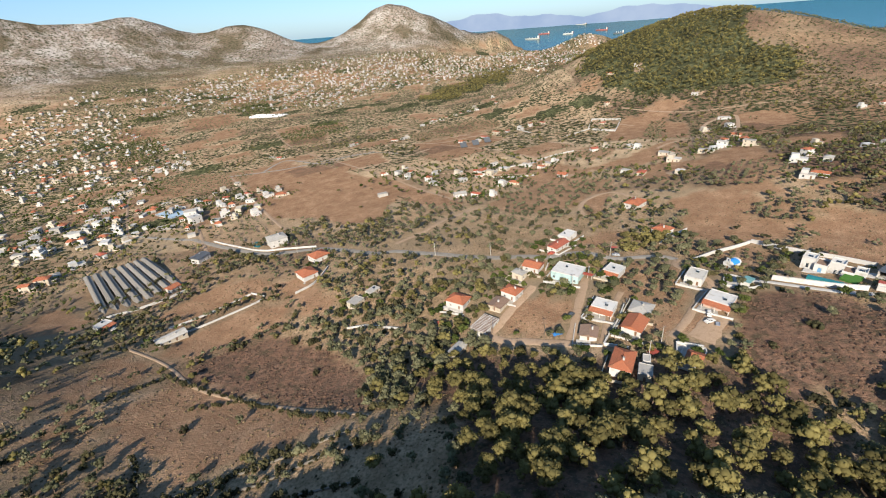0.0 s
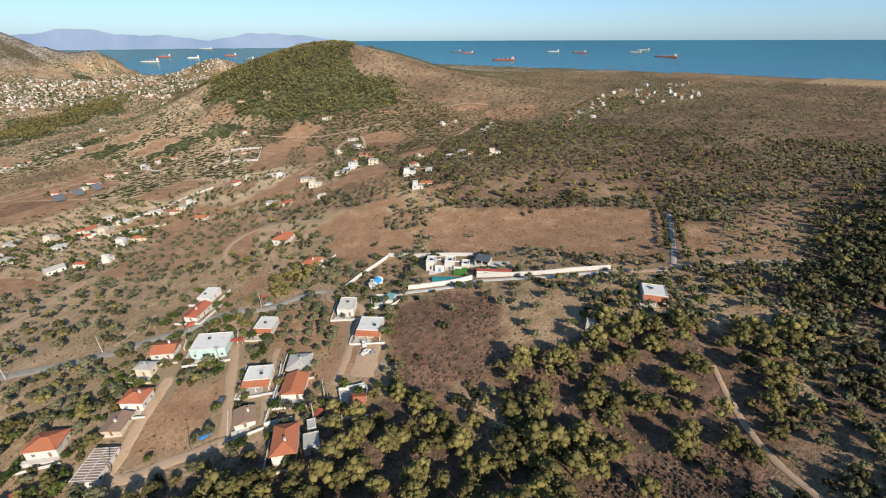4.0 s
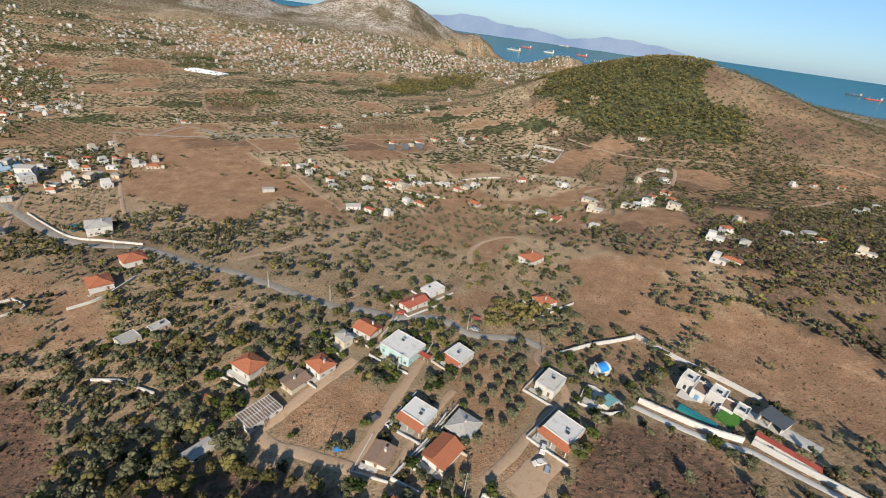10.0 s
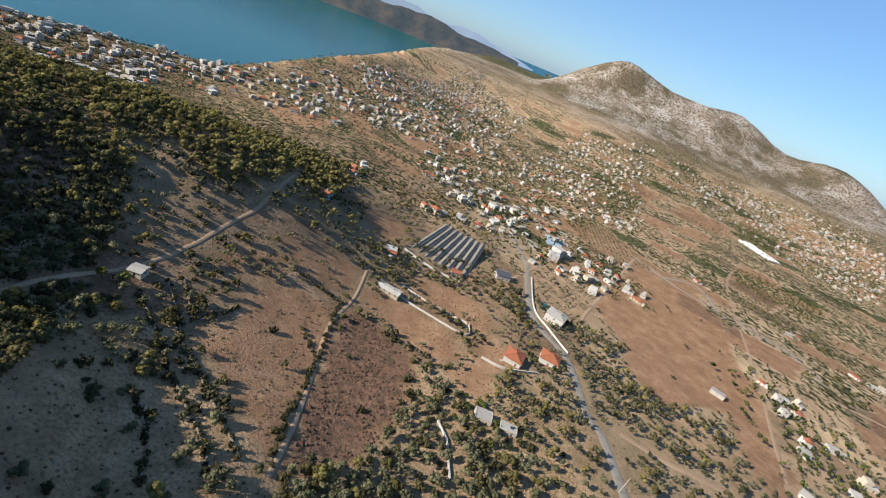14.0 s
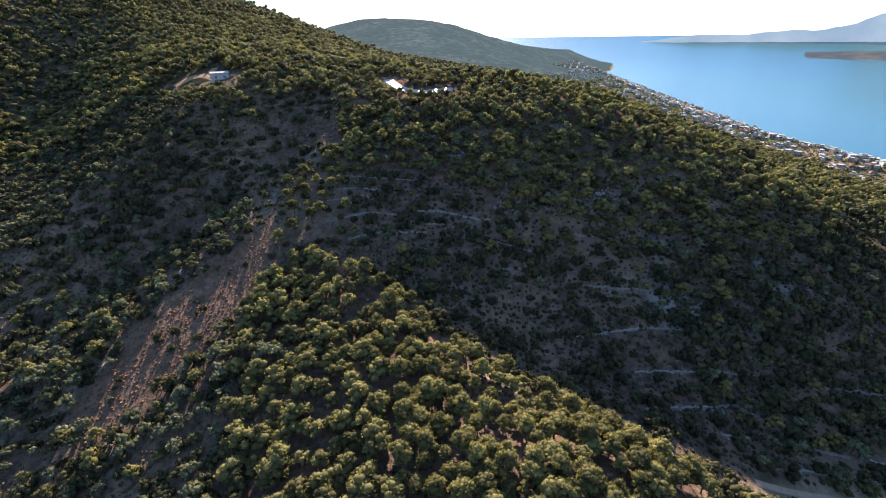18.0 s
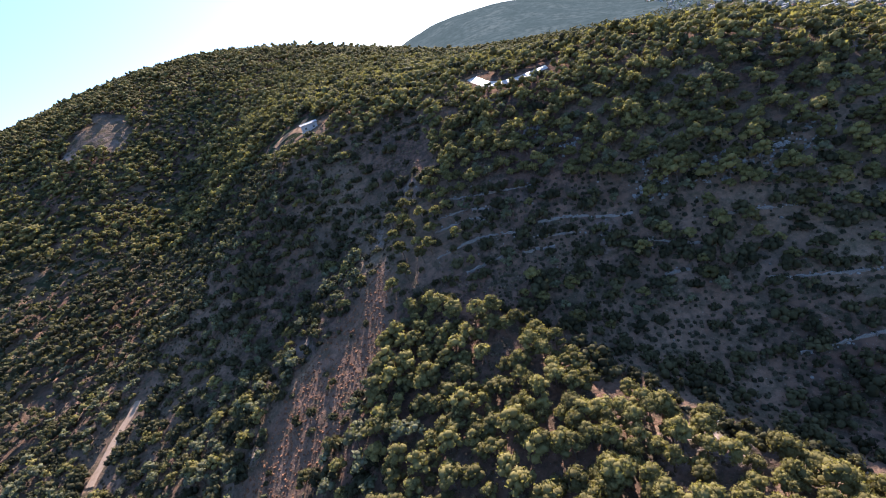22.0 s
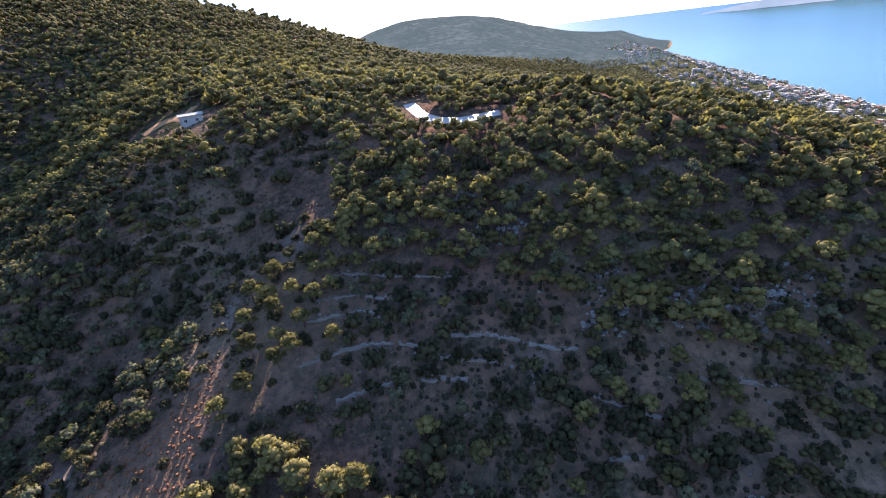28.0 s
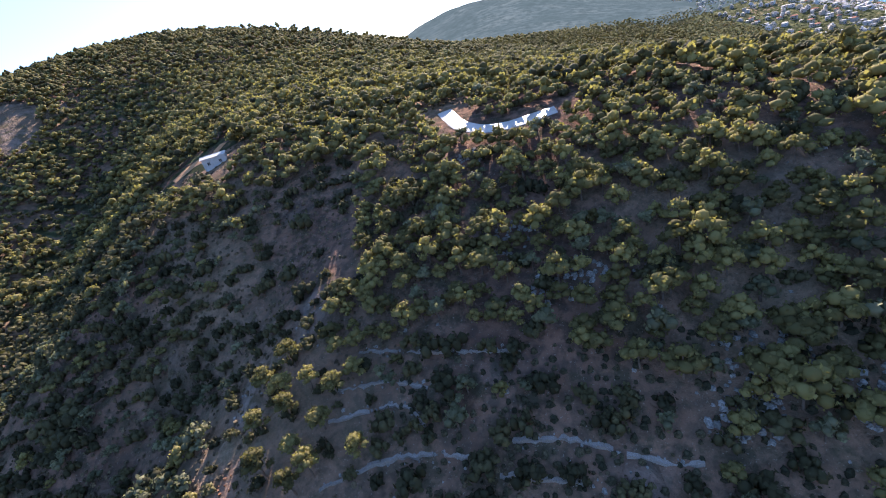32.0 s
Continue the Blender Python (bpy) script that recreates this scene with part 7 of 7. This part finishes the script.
# dark round shrubs on the terraces and in the clearing
r2 = np.random.RandomState(12)
for px, py in ((-26, -124), (-38, -128), (-42, -116), (-48, -114), (-55, -113), (-65, -106), (-3, -178), (-7, -156), (-15, -151), (-2, -152), (8, -164), (-1, -164), (-30, -115), (-58, -104), (-70, -99), (-36, -134), (-20, -112), (-76, -105), (-90, -96), (-60, -122)):
    BUSHES.insert(0, (px, py, r2.uniform(1.8, 2.4)))
# single sunlit pines beside the red strip
for px, py in ((-1, -136), (-14.5, -126), (-11.6, -133), (-9, -123), (-10, -117), (-4, -113), (-1.6, -128), (0, -108), (-22, -120), (-6.7, -139), (-13, -119), (-7.5, -129), (-17, -131), (-4, -120), (-5.5, -133.5)):
    PINES.insert(0, (px, py, r2.uniform(0.85, 1.15)))
PINES += list(zip(x[pine_here], y[pine_here], size[pine_here] * np.where(wood_here, np.where(y > -235, 1.08, 1.1), 0.85)[pine_here]))
m = k & (what >= south) & (what < south + np.where(slope, np.where(y < -80, 0.2, 0.42), np.where(rim | beside, 0.0, 0.1)))
OLIVES += list(zip(x[m], y[m], size[m] * 1.3))
m = k & ~pine_here & ~m
BUSHES += list(zip(x[m], y[m], size[m] * np.where(beside, np.where(y < -140, 1.45, 1.25), np.where(rim, 1.7, 1.0) * np.where(rim, 1.0, np.where(hollow | steps, 2.0, 1.9)))[m]))


def spread(kind, spots, single, where):
    """Those that stand within the given stretches become single things; the rest is one wood."""
    spots = np.array(spots)
    near = np.zeros(len(spots), bool)
    for (x0, x1, y0, y1) in where:
        near |= (spots[:, 0] > x0) & (spots[:, 0] < x1) & (spots[:, 1] > y0) & (spots[:, 1] < y1)
    ids = np.where(near)[0][:single]
    rng = np.random.RandomState(3)
    for i in ids:
        plant(kind, *spots[i], rng)
    rest = np.delete(spots, ids, 0)
    z = ground_z(rest[:, 0], rest[:, 1])
    rows = np.column_stack([rest[:, 0], rest[:, 1], z - (np.where((rest[:, 1] < -5) & (rest[:, 1] > -112) & (rest[:, 0] > -100), 1.3, 1.7) if kind == "pine" else 0.1), rest[:, 2] * np.where((rest[:, 1] < -230) & (kind == "pine"), 1.12, 1.0)])
    return rows


def two_depths(name, kind, rows, label, category, seed, reach):
    """Full trees where the flight passes, lighter ones past that."""
    d = np.hypot(rows[:, 0] + 25, rows[:, 1] + 10)
    wood(name, kind, rows[d < reach], label, category, 0, seed)
    wood("distant_" + name, kind, rows[(d >= reach) & (d < 330)], label, category, 3, seed + 10)
    wood("remote_" + name, kind, rows[(d >= 330) & (d < 450)], label, category, 2, seed + 20)
    wood("far_off_" + name, kind, rows[d >= 450], label, category, 1, seed + 30)


two_depths("pine_wood", "pine", spread("pine", PINES, 300, [(-100, 40, -60, 90), (-40, 10, -145, -60)]), "open pine wood on the ridge and slopes", "pine wood", 1, 165)
two_depths("garden_trees", "garden", spread("garden", GARDENS, 260, [(-70, 110, 60, 210)]), "leafy garden trees among the country houses", "trees", 4, 190)
two_depths("olive_scrub", "olive", spread("olive", OLIVES, 300, [(-70, 110, 85, 200)]), "scattered wild olives over the dry valley", "olive trees", 2, 190)
two_depths("scrub", "bush", spread("bush", BUSHES, 200, [(-20, 60, -120, -40), (-110, -40, 0, 120)]), "low evergreen scrub on the slopes", "scrub", 3, 200)

# far woods: the pine hill, the valley, the south ridge
x, y, r = scatter(-180, 520, 600, 1800, 5.8, 21)
z = land(x, y)
k = in_any(x + 24 * lump(x, y, 45, 3) + r.normal(0, 9, x.shape), y + 24 * lump(x, y, 45, 6) + r.normal(0, 9, x.shape), HILL_PINES) & (r.uniform(size=x.shape) < 0.72 + 0.3 * lump(x, y, 30, 4))
far = [np.column_stack([x[k], y[k], z[k], r.uniform(0.85, 1.4, k.sum())])]
x, y, r = scatter(-500, 500, -1300, -620, 11.0, 22)
z = land(x, y)
k = (z > 40) & (r.uniform(size=x.shape) < 0.85)
far.append(np.column_stack([x[k], y[k], z[k], r.uniform(1.2, 1.9, k.sum())]))
wood("far_pine_wood", "pine", np.vstack(far), "dense pine wood covering the far hills", "pine wood", 1, 4)
x, y, r = scatter(-1300, 1200, 100, 2300, 12.0, 23)
z = land(x, y)
kind, hem = parcel(x, y)
want = np.where(tilled(x, y, z), np.where(hem < 7, 0.7, np.where(kind < 0.17, 0.02, np.where(kind < 0.44, 0.0, 0.75))), 0.55 + 0.3 * lump(x, y, 80, 3))
k = (z > 6) & (r.uniform(size=x.shape) < want) & ~((x > -420) & (x < 460) & (y < 700)) & ~in_any(x, y, DRY)
wood("far_scrub", "olive", np.column_stack([x[k], y[k], z[k], r.uniform(1.0, 2.0, k.sum())]), "scattered trees and scrub over the far valley", "scrub", 1, 5)
x, y, z, r = rows_in_plots(-1300, 1200, 190, 2000, 9.5, 62)
k = (z > 6) & ~((x > -420) & (x < 460) & (y < 700))
wood("olive_rows", "olive", np.column_stack([x[k], y[k], z[k], r.uniform(1.0, 1.5, k.sum())]), "olive trees in rows over the valley plots", "olive trees", 1, 17)
# dense dark orchards of the valley
rows = []
for poly in (((-795, 860), (-724, 902), (-570, 655), (-642, 662)), ((-928, 1041), (-899, 1225), (-816, 1164), (-895, 1014)), ((-415, 790), (-325, 908), (-265, 760), (-346, 691)), ((-751, 1293), (-706, 1438), (-560, 1116), (-612, 1097)), ((-832, 862), (-893, 990), (-775, 825), (-772, 800))):
    p = np.array(poly)
    x, y, r = scatter(p[:, 0].min(), p[:, 0].max(), p[:, 1].min(), p[:, 1].max(), 6.5, 81)
    k = inside(x, y, poly)
    rows.append(np.column_stack([x[k], y[k], land(x[k], y[k]), r.uniform(1.1, 1.5, k.sum())]))
wood("orchard", "garden", np.vstack(rows), "dense dark green orchards on the valley floor", "orchard", 1, 15)
# garden trees between the town houses
x, y, r = scatter(-1250, 760, 220, 3150, 13.0, 26)
k = in_any(x, y, [p for p, _, _ in TOWNS]) & (land(x, y) > 6) & (r.uniform(size=x.shape) < 0.8)
wood("town_trees", "garden", np.column_stack([x[k], y[k], land(x[k], y[k]), r.uniform(1.3, 2.3, k.sum())]), "green garden trees between the town houses", "trees", 1, 16)
x, y, r = scatter(-1400, -560, -2100, -20, 10.5, 27)
k = in_any(x, y, [p for p, _, _ in TOWNS]) & (land(x, y) > 3) & (r.uniform(size=x.shape) < 0.75)
wood("town_trees", "garden", np.column_stack([x[k], y[k], land(x[k], y[k]) + np.where(y[k] < -1150, np.maximum(cape_rise(x[k], y[k]), 0), 0), r.uniform(1.2, 2.0, k.sum())]), "green garden trees between the seaside houses", "trees", 1, 18)
# the wood that runs down behind the ridge to the seaside houses
x, y, r = scatter(-660, 160, -1330, -560, 7.6, 29)
z = land(x, y)
k = (z > 6) & (r.uniform(size=x.shape) < 0.86 + 0.3 * lump(x, y, 40, 3)) & ~in_any(x, y, [p for p, _, _ in TOWNS]) & ((y < -620) | (x < -420)) & clear_of(x, y)
wood("lee_pine_wood", "pine", np.column_stack([x[k], y[k], z[k] - 1.5, r.uniform(0.8, 1.3, k.sum())]), "pine wood running down towards the seaside town", "pine wood", 1, 19)
x, y, r = scatter(430, 1300, -600, 1000, 9.5, 24)
z = land(x, y)
k = (z > 6) & (r.uniform(size=x.shape) < 0.66)
wood("east_scrub", "olive", np.column_stack([x[k], y[k], z[k], r.uniform(0.8, 1.5, k.sum())]), "dark scrub over the plateau above the sea", "scrub", 1, 6)
x, y, r = scatter(-900, -400, -900, 250, 8.5, 25)
z = land(x, y)
k = (z > 6) & (r.uniform(size=x.shape) < 0.55)
wood("west_scrub", "olive", np.column_stack([x[k], y[k], z[k], r.uniform(0.9, 1.7, k.sum())]), "scrub on the slope above the bay", "scrub", 1, 7)

# ---- small things of the hamlet ----
def on_ground(x, y, a=0.0, lift=0.0):
    return pose(x, y, float(ground_z(x, y)) + lift, 0, 0, a)


# long dark-red roof along the drive wall
ob = thing("lean_to_shed", on_ground(119, 105, -43), "long narrow shed with a dark red sheet roof", "shed")
part("back_wall", boxes((-8.6, -1.1, -1.2, 8.6, -0.95, 2.0)), "white", ob)
for k in range(6):
    part("post", boxes((-8.4 + k * 3.3, 0.95, -1.2, -8.25 + k * 3.3, 1.1, 2.1)), "steel", ob)
for k in range(5):
    part("roof_sheet", boxes((-8.8 + k * 3.52, -1.3, 2.12 + 0.02 * (k % 2), -5.24 + k * 3.52, 1.35, 2.22 + 0.02 * (k % 2))), "rust", ob)

# walled court with a blue-green roofed shed
ob = thing("garden_shed", on_ground(69, 122, 40), "small shed with a faded blue-green sheet roof", "shed")
for x0, y0, x1, y1 in ((-2.6, -1.6, 2.6, -1.45), (-2.6, 1.45, 2.6, 1.6), (-2.6, -1.45, -2.45, 1.45), (2.45, -1.45, 2.6, 1.45)):
    part("wall", boxes((x0, y0, -0.8, x1, y1, 2.3)), "white", ob)
teal = plain("faded_teal_sheet", (0.13, 0.27, 0.27), 0.6, 0.15, 0.8)
for k in range(3):
    part("roof_sheet", boxes((-2.9 + k * 1.95, -1.9, 2.3 + 0.03 * k, -0.98 + k * 1.95, 1.9, 2.38 + 0.03 * k)), teal, ob)
pad("paved_court", [(60, 122), (65.5, 130), (70, 125.5), (66, 119)], "paved", "pale paved court beside the chapel lane", "paving", 0.1)
wall_run([(59, 122), (65, 131), (71, 126)], 0.9, 0.25, "white", "garden_wall", "low whitewashed wall round a paved court")
wall_run([(74, 119), (66, 117), (59, 122)], 1.1, 0.25, "white", "garden_wall", "low whitewashed wall round a paved court")

# blue tarpaulin, red awning, stacked clutter
tarp = plain("blue_tarpaulin", (0.03, 0.16, 0.42), 0.45, 0.2, 1.5)
ob = thing("tarpaulin", on_ground(-17, 98.5, 20), "crumpled blue tarpaulin over a garden frame", "tarpaulin")
bm = bmesh.new()
rng = random.Random(3)
grid = [[bm.verts.new((u * 0.7 - 2.1, v * 0.6 - 1.2, 1.9 - 0.16 * abs(v - 2) - 0.05 * (u % 2) + rng.uniform(-0.08, 0.08))) for v in range(5)] for u in range(7)]
for u in range(6):
    for v in range(4):
        bm.faces.new((grid[u][v], grid[u + 1][v], grid[u + 1][v + 1], grid[u][v + 1]))
part("sheet", bm, tarp, ob)
for px in (-1.9, 1.9):
    for py in (-1.0, 1.0):
        part("post", boxes((px - 0.05, py - 0.05, -0.4, px + 0.05, py + 0.05, 1.7)), "wood", ob)
for x, y, a in ((-66, 118, 15), (26, 168, -20), (14, 80, 30)):
    ob = thing("awning", on_ground(x, y, a), "faded red canvas awning on thin posts", "awning")
    part("canopy", boxes((-1.7, -1.3, 2.2, 1.7, 1.3, 2.28), bevel=0.02), "rust", ob)
    for px in (-1.6, 1.6):
        for py in (-1.2, 1.2):
            part("post", boxes((px - 0.05, py - 0.05, -0.4, px + 0.05, py + 0.05, 2.2)), "steel", ob)
ob = thing("trailer", on_ground(43, 94, 65), "small grey flat trailer on the bare yard", "trailer")
part("bed", boxes((-1.3, -0.75, 0.45, 1.3, 0.75, 0.6), (-1.3, -0.75, 0.6, 1.3, -0.69, 0.9), (-1.3, 0.69, 0.6, 1.3, 0.75, 0.9), bevel=0.01), "steel", ob)
part("drawbar", boxes((1.3, -0.05, 0.45, 2.4, 0.05, 0.55)), "dark", ob)
for wy in (-0.8, 0.8):
    bm = bmesh.new()
    tube(bm, (0, wy - 0.08, 0.3), (0, wy + 0.08, 0.3), 0.3, 0.3, 10)
    part("wheel", bm, "rubber", ob)

# dark gate posts along the lane
for k in range(9):
    x, y = 0.5 + k * 1.9, 92 + k * 2.9
    ob = thing("fence_post", on_ground(x, y, -33), "dark square fence post beside the lane", "fence post", "posts along the lane")
    part("post", boxes((-0.14, -0.14, -0.4, 0.14, 0.14, 2.0), bevel=0.02), "dark", ob)
    part("cap", boxes((-0.2, -0.2, 2.0, 0.2, 0.2, 2.1), bevel=0.02), "dark", ob)

# a palm by the white house
ob = thing("palm_tree", on_ground(51, 139.5), "short palm tree with arching green fronds", "palm tree")
bm = bmesh.new()
tube(bm, (0, 0, -0.3), (0.1, 0, 2.4), 0.3, 0.24, 9)
part("trunk", bm, BARK, ob)
for k in range(16):
    bm = bmesh.new()
    a, up = k * 2.4, 0.9 - 0.07 * k
    d, s = Vector((math.cos(a), math.sin(a), 0)), Vector((-math.sin(a), math.cos(a), 0))
    spine = [Vector((0.1, 0, 2.4)) + d * (0.55 * q) + Vector((0, 0, up * q * 0.5 - 0.09 * q * q)) for q in range(6)]
    for q in range(5):
        w0, w1 = 0.32 * math.sin(0.5 + q * 0.5), 0.32 * math.sin(0.5 + (q + 1) * 0.5) * (q < 4)
        drop = Vector((0, 0, -0.12))
        l0, m0, r0, l1, m1, r1 = [bm.verts.new(p) for p in (spine[q] - s * w0 + drop, spine[q], spine[q] + s * w0 + drop, spine[q + 1] - s * w1 + drop, spine[q + 1], spine[q + 1] + s * w1 + drop)]
        bm.faces.new((l0, m0, m1, l1))
        bm.faces.new((m0, r0, r1, m1))
    part("frond", bm, GARDEN, ob)

# sagging cables from pole to pole
POLES = ((-282, 280), (-214, 241), (-176, 229), (-135, 219), (-73, 190), (-40, 177), (-10, 166), (22, 161), (52, 150))
for (x0, y0), (x1, y1) in zip(POLES, POLES[1:]):
    a, b = Vector((x0, y0, float(ground_z(x0, y0)) + 8.2)), Vector((x1, y1, float(ground_z(x1, y1)) + 8.2))
    bm = bmesh.new()
    pts = [a.lerp(b, q / 8) - Vector((0, 0, 1.1 * math.sin(math.pi * q / 8))) for q in range(9)]
    for p, q in zip(pts, pts[1:]):
        tube(bm, p, q, 0.025, 0.025, 4)
    me = bpy.data.meshes.new("overhead_cable")
    bm.to_mesh(me)
    bm.free()
    me.materials.append(MAT["rubber"])
    tagged(new("overhead_cable", me), "thin dark overhead cable sagging between poles", "cable", "cables along the road")


# low walls round the yards
for kind, hx, hy, hw, hd, ha, *_ in HOUSES:
    if kind == "house" and 60 < hy < 200 and -70 < hx < 70:
        c, s = math.cos(radians(ha)), math.sin(radians(ha))
        u, v = hw / 2 + 2.4, hd / 2 + 3.4
        corner = [(hx + c * p - s * q, hy + s * p + c * q) for p, q in ((-u, v), (-u, -v), (u, -v))]
        for a, b in zip(corner, corner[1:]):
            wall_run([a, b], 0.9, 0.22, "white" if (int(hx) + int(hy)) % 3 else "cream", "yard_wall", "low rendered yard wall in front of a house")


# ---- rocks and tufts ----
def strewn(name, rows, material, label, category, flat, seed):
    """Many small uneven lumps in one mesh. rows: x, y, size."""
    rng = np.random.RandomState(seed)
    rows = np.asarray(rows)
    z = ground_z(rows[:, 0], rows[:, 1])
    n = len(rows)
    ang = rng.uniform(0, 6.28, n)[:, None] + np.arange(5) * 1.2566
    rad = rows[:, 2][:, None] * rng.uniform(0.6, 1.1, (n, 5))
    low = np.stack([rows[:, 0][:, None] + rad * np.cos(ang), rows[:, 1][:, None] + rad * np.sin(ang), np.repeat(z[:, None] - 0.08, 5, 1)], -1)
    mid = np.stack([rows[:, 0][:, None] + 0.7 * rad * np.cos(ang + 0.5), rows[:, 1][:, None] + 0.7 * rad * np.sin(ang + 0.5), z[:, None] + rows[:, 2][:, None] * flat * rng.uniform(0.6, 1.1, (n, 5))], -1)
    top = np.stack([rows[:, 0], rows[:, 1], z + rows[:, 2] * flat * rng.uniform(0.9, 1.5, n)], -1)[:, None]
    v = np.concatenate([low, mid, top], 1).reshape(-1, 3)
    k = np.arange(5)
    nxt = (k + 1) % 5
    tri = np.concatenate([np.stack([k, nxt, nxt + 5], 1), np.stack([k, nxt + 5, k + 5], 1), np.stack([k + 5, nxt + 5, np.full(5, 10)], 1)])
    f = (tri[None] + 11 * np.arange(n)[:, None, None]).reshape(-1, 3)
    me = bpy.data.meshes.new(name)
    me.from_pydata(v, [], f)
    me.materials.append(material)
    tagged(new(name, me), label, category, kind="stuff")


def strewn_material(name, low, high):
    m, t, n, b = tree_of(name)
    geo = n.new("ShaderNodeNewGeometry")
    c = ramp(t, geo.outputs["Random Per Island"], [(0.0, low), (1.0, high)])
    c = mix(t, sharp(t, noise_node(t, 3.0, 3), 0.4, 0.7), c, tuple(0.6 * k for k in low))
    t.links.new(c, b.inputs["Base Color"])
    b.inputs["Roughness"].default_value, b.inputs["Specular IOR Level"].default_value = 0.95, 0.05
    return m


x, y, r = scatter(-230, 10, -150, 20, 2.3, 71)
z = land(x, y)
ledge = np.abs(np.modf(z / 6.5)[0] - 0.5) < 0.10
k = ((ledge & (r.uniform(size=x.shape) < 0.35)) | (lump(x, y, 9, 6) + 0.4 * lump(x, y, 30, 2) > 0.85)) & (r.uniform(size=x.shape) < 0.7) & ~in_any(x, y, PINE_GROVES[1:2]) & clear_of(x, y)
strewn("boulders", np.column_stack([x[k], y[k], r.uniform(0.2, 0.6, k.sum())]), strewn_material("pale_limestone", (0.15, 0.135, 0.115), (0.27, 0.25, 0.215)), "pale limestone boulders along old terraces", "rocks", 0.5, 5)
spots = []
for cx, cy, rad in ((-84, -120, 6), (-99, -113, 5), (-63, -140, 5), (-81, -115, 4), (-108, -110, 6), (-56, -152, 5), (-120, -112, 6), (-50, -178, 4)):
    a, q = r.uniform(0, 6.28, 60), rad * np.sqrt(r.uniform(0, 1, 60))
    spots.append(np.column_stack([cx + 1.5 * q * np.cos(a), cy + 0.8 * q * np.sin(a), r.uniform(0.3, 0.9, 60)]))
for pts in TERRACES:
    line = smooth_line(pts, 0.55)
    m = r.uniform(size=len(line)) < 0.55 + 0.4 * lump(line[:, 0], line[:, 1], 6, 3)
    spots.append(np.column_stack([line[m] + r.normal(0, 0.45, (m.sum(), 2)), r.uniform(0.15, 0.5, m.sum())]))
strewn("rock_outcrop", np.vstack(spots), strewn_material("weathered_limestone", (0.16, 0.15, 0.13), (0.30, 0.28, 0.25)), "broken grey limestone outcrop among pines", "rocks", 0.6, 6)
x, y, r = scatter(-230, 240, -20, 230, 1.9, 72)
dry, heath = in_any(x, y, DRY), in_any(x, y, HEATH)
want = np.where(heath, 0.62 + 0.5 * lump(x, y, 7, 5), np.where(dry, 0.30 + 0.3 * lump(x, y, 12, 3), 0.36 + 0.3 * lump(x, y, 15, 4)))
k = (r.uniform(size=x.shape) < want) & clear_of(x, y)
h = k & heath
strewn("heath_tufts", np.column_stack([x[h], y[h], r.uniform(0.35, 1.05, h.sum())]), strewn_material("dry_heath", (0.055, 0.034, 0.025), (0.165, 0.1, 0.066)), "low brown heath tufts covering a plot", "scrub", 0.45, 7)
h = k & ~heath
strewn("dry_tufts", np.column_stack([x[h], y[h], r.uniform(0.25, 0.7, h.sum())]), strewn_material("dry_grass_tufts", (0.055, 0.045, 0.025), (0.24, 0.17, 0.095)), "dry grass and thistle tufts over the ground", "grass", 0.6, 8)
x, y, r = scatter(-235, -28, -142, 0, 1.5, 74)
k = (land(x, y) < 150) & (r.uniform(size=x.shape) < 0.66 + 0.35 * lump(x, y, 13, 6)) & ~in_any(x, y, PINE_GROVES[1:2]) & clear_of(x, y)
strewn("hollow_tufts", np.column_stack([x[k], y[k], r.uniform(0.35, 1.0, k.sum())]), strewn_material("dark_phrygana", (0.03, 0.03, 0.018), (0.085, 0.072, 0.042)), "dark low thorny scrub over old terraces", "scrub", 0.7, 11)
x, y, r = scatter(-60, 150, -240, -30, 1.25, 73)
red = inside(x, y, FIELDS[-3][0])
k = red & (r.uniform(size=x.shape) < 0.92 + 0.3 * lump(x, y, 6, 4))
strewn("red_tufts", np.column_stack([x[k], y[k], r.uniform(0.25, 0.6, k.sum())]), strewn_material("red_dead_scrub", (0.13, 0.062, 0.034), (0.26, 0.132, 0.07)), "rust-coloured dead scrub on the cleared strip", "scrub", 0.6, 10)
k = ~red & (r.uniform(size=x.shape) < 0.42) & ((x > 0) | (lump(x, y, 14, 3) > -0.1)) & clear_of(x, y)
strewn("slope_tufts", np.column_stack([x[k], y[k], r.uniform(0.3, 0.8, k.sum())]), strewn_material("slope_scrub", (0.07, 0.055, 0.035), (0.16, 0.12, 0.07)), "low dry scrub tufts over the slope", "scrub", 0.7, 9)
x, y, r = scatter(36, 96, -42, 10, 1.3, 91)
k = inside(x, y, FIELDS[0][0]) & (r.uniform(size=x.shape) < 0.72)
strewn("heath_tufts", np.column_stack([x[k], y[k], r.uniform(0.3, 0.75, k.sum())]), strewn_material("dark_heath", (0.035, 0.027, 0.02), (0.10, 0.07, 0.048)), "dark brown heath tufts over the slope", "scrub", 0.7, 13)
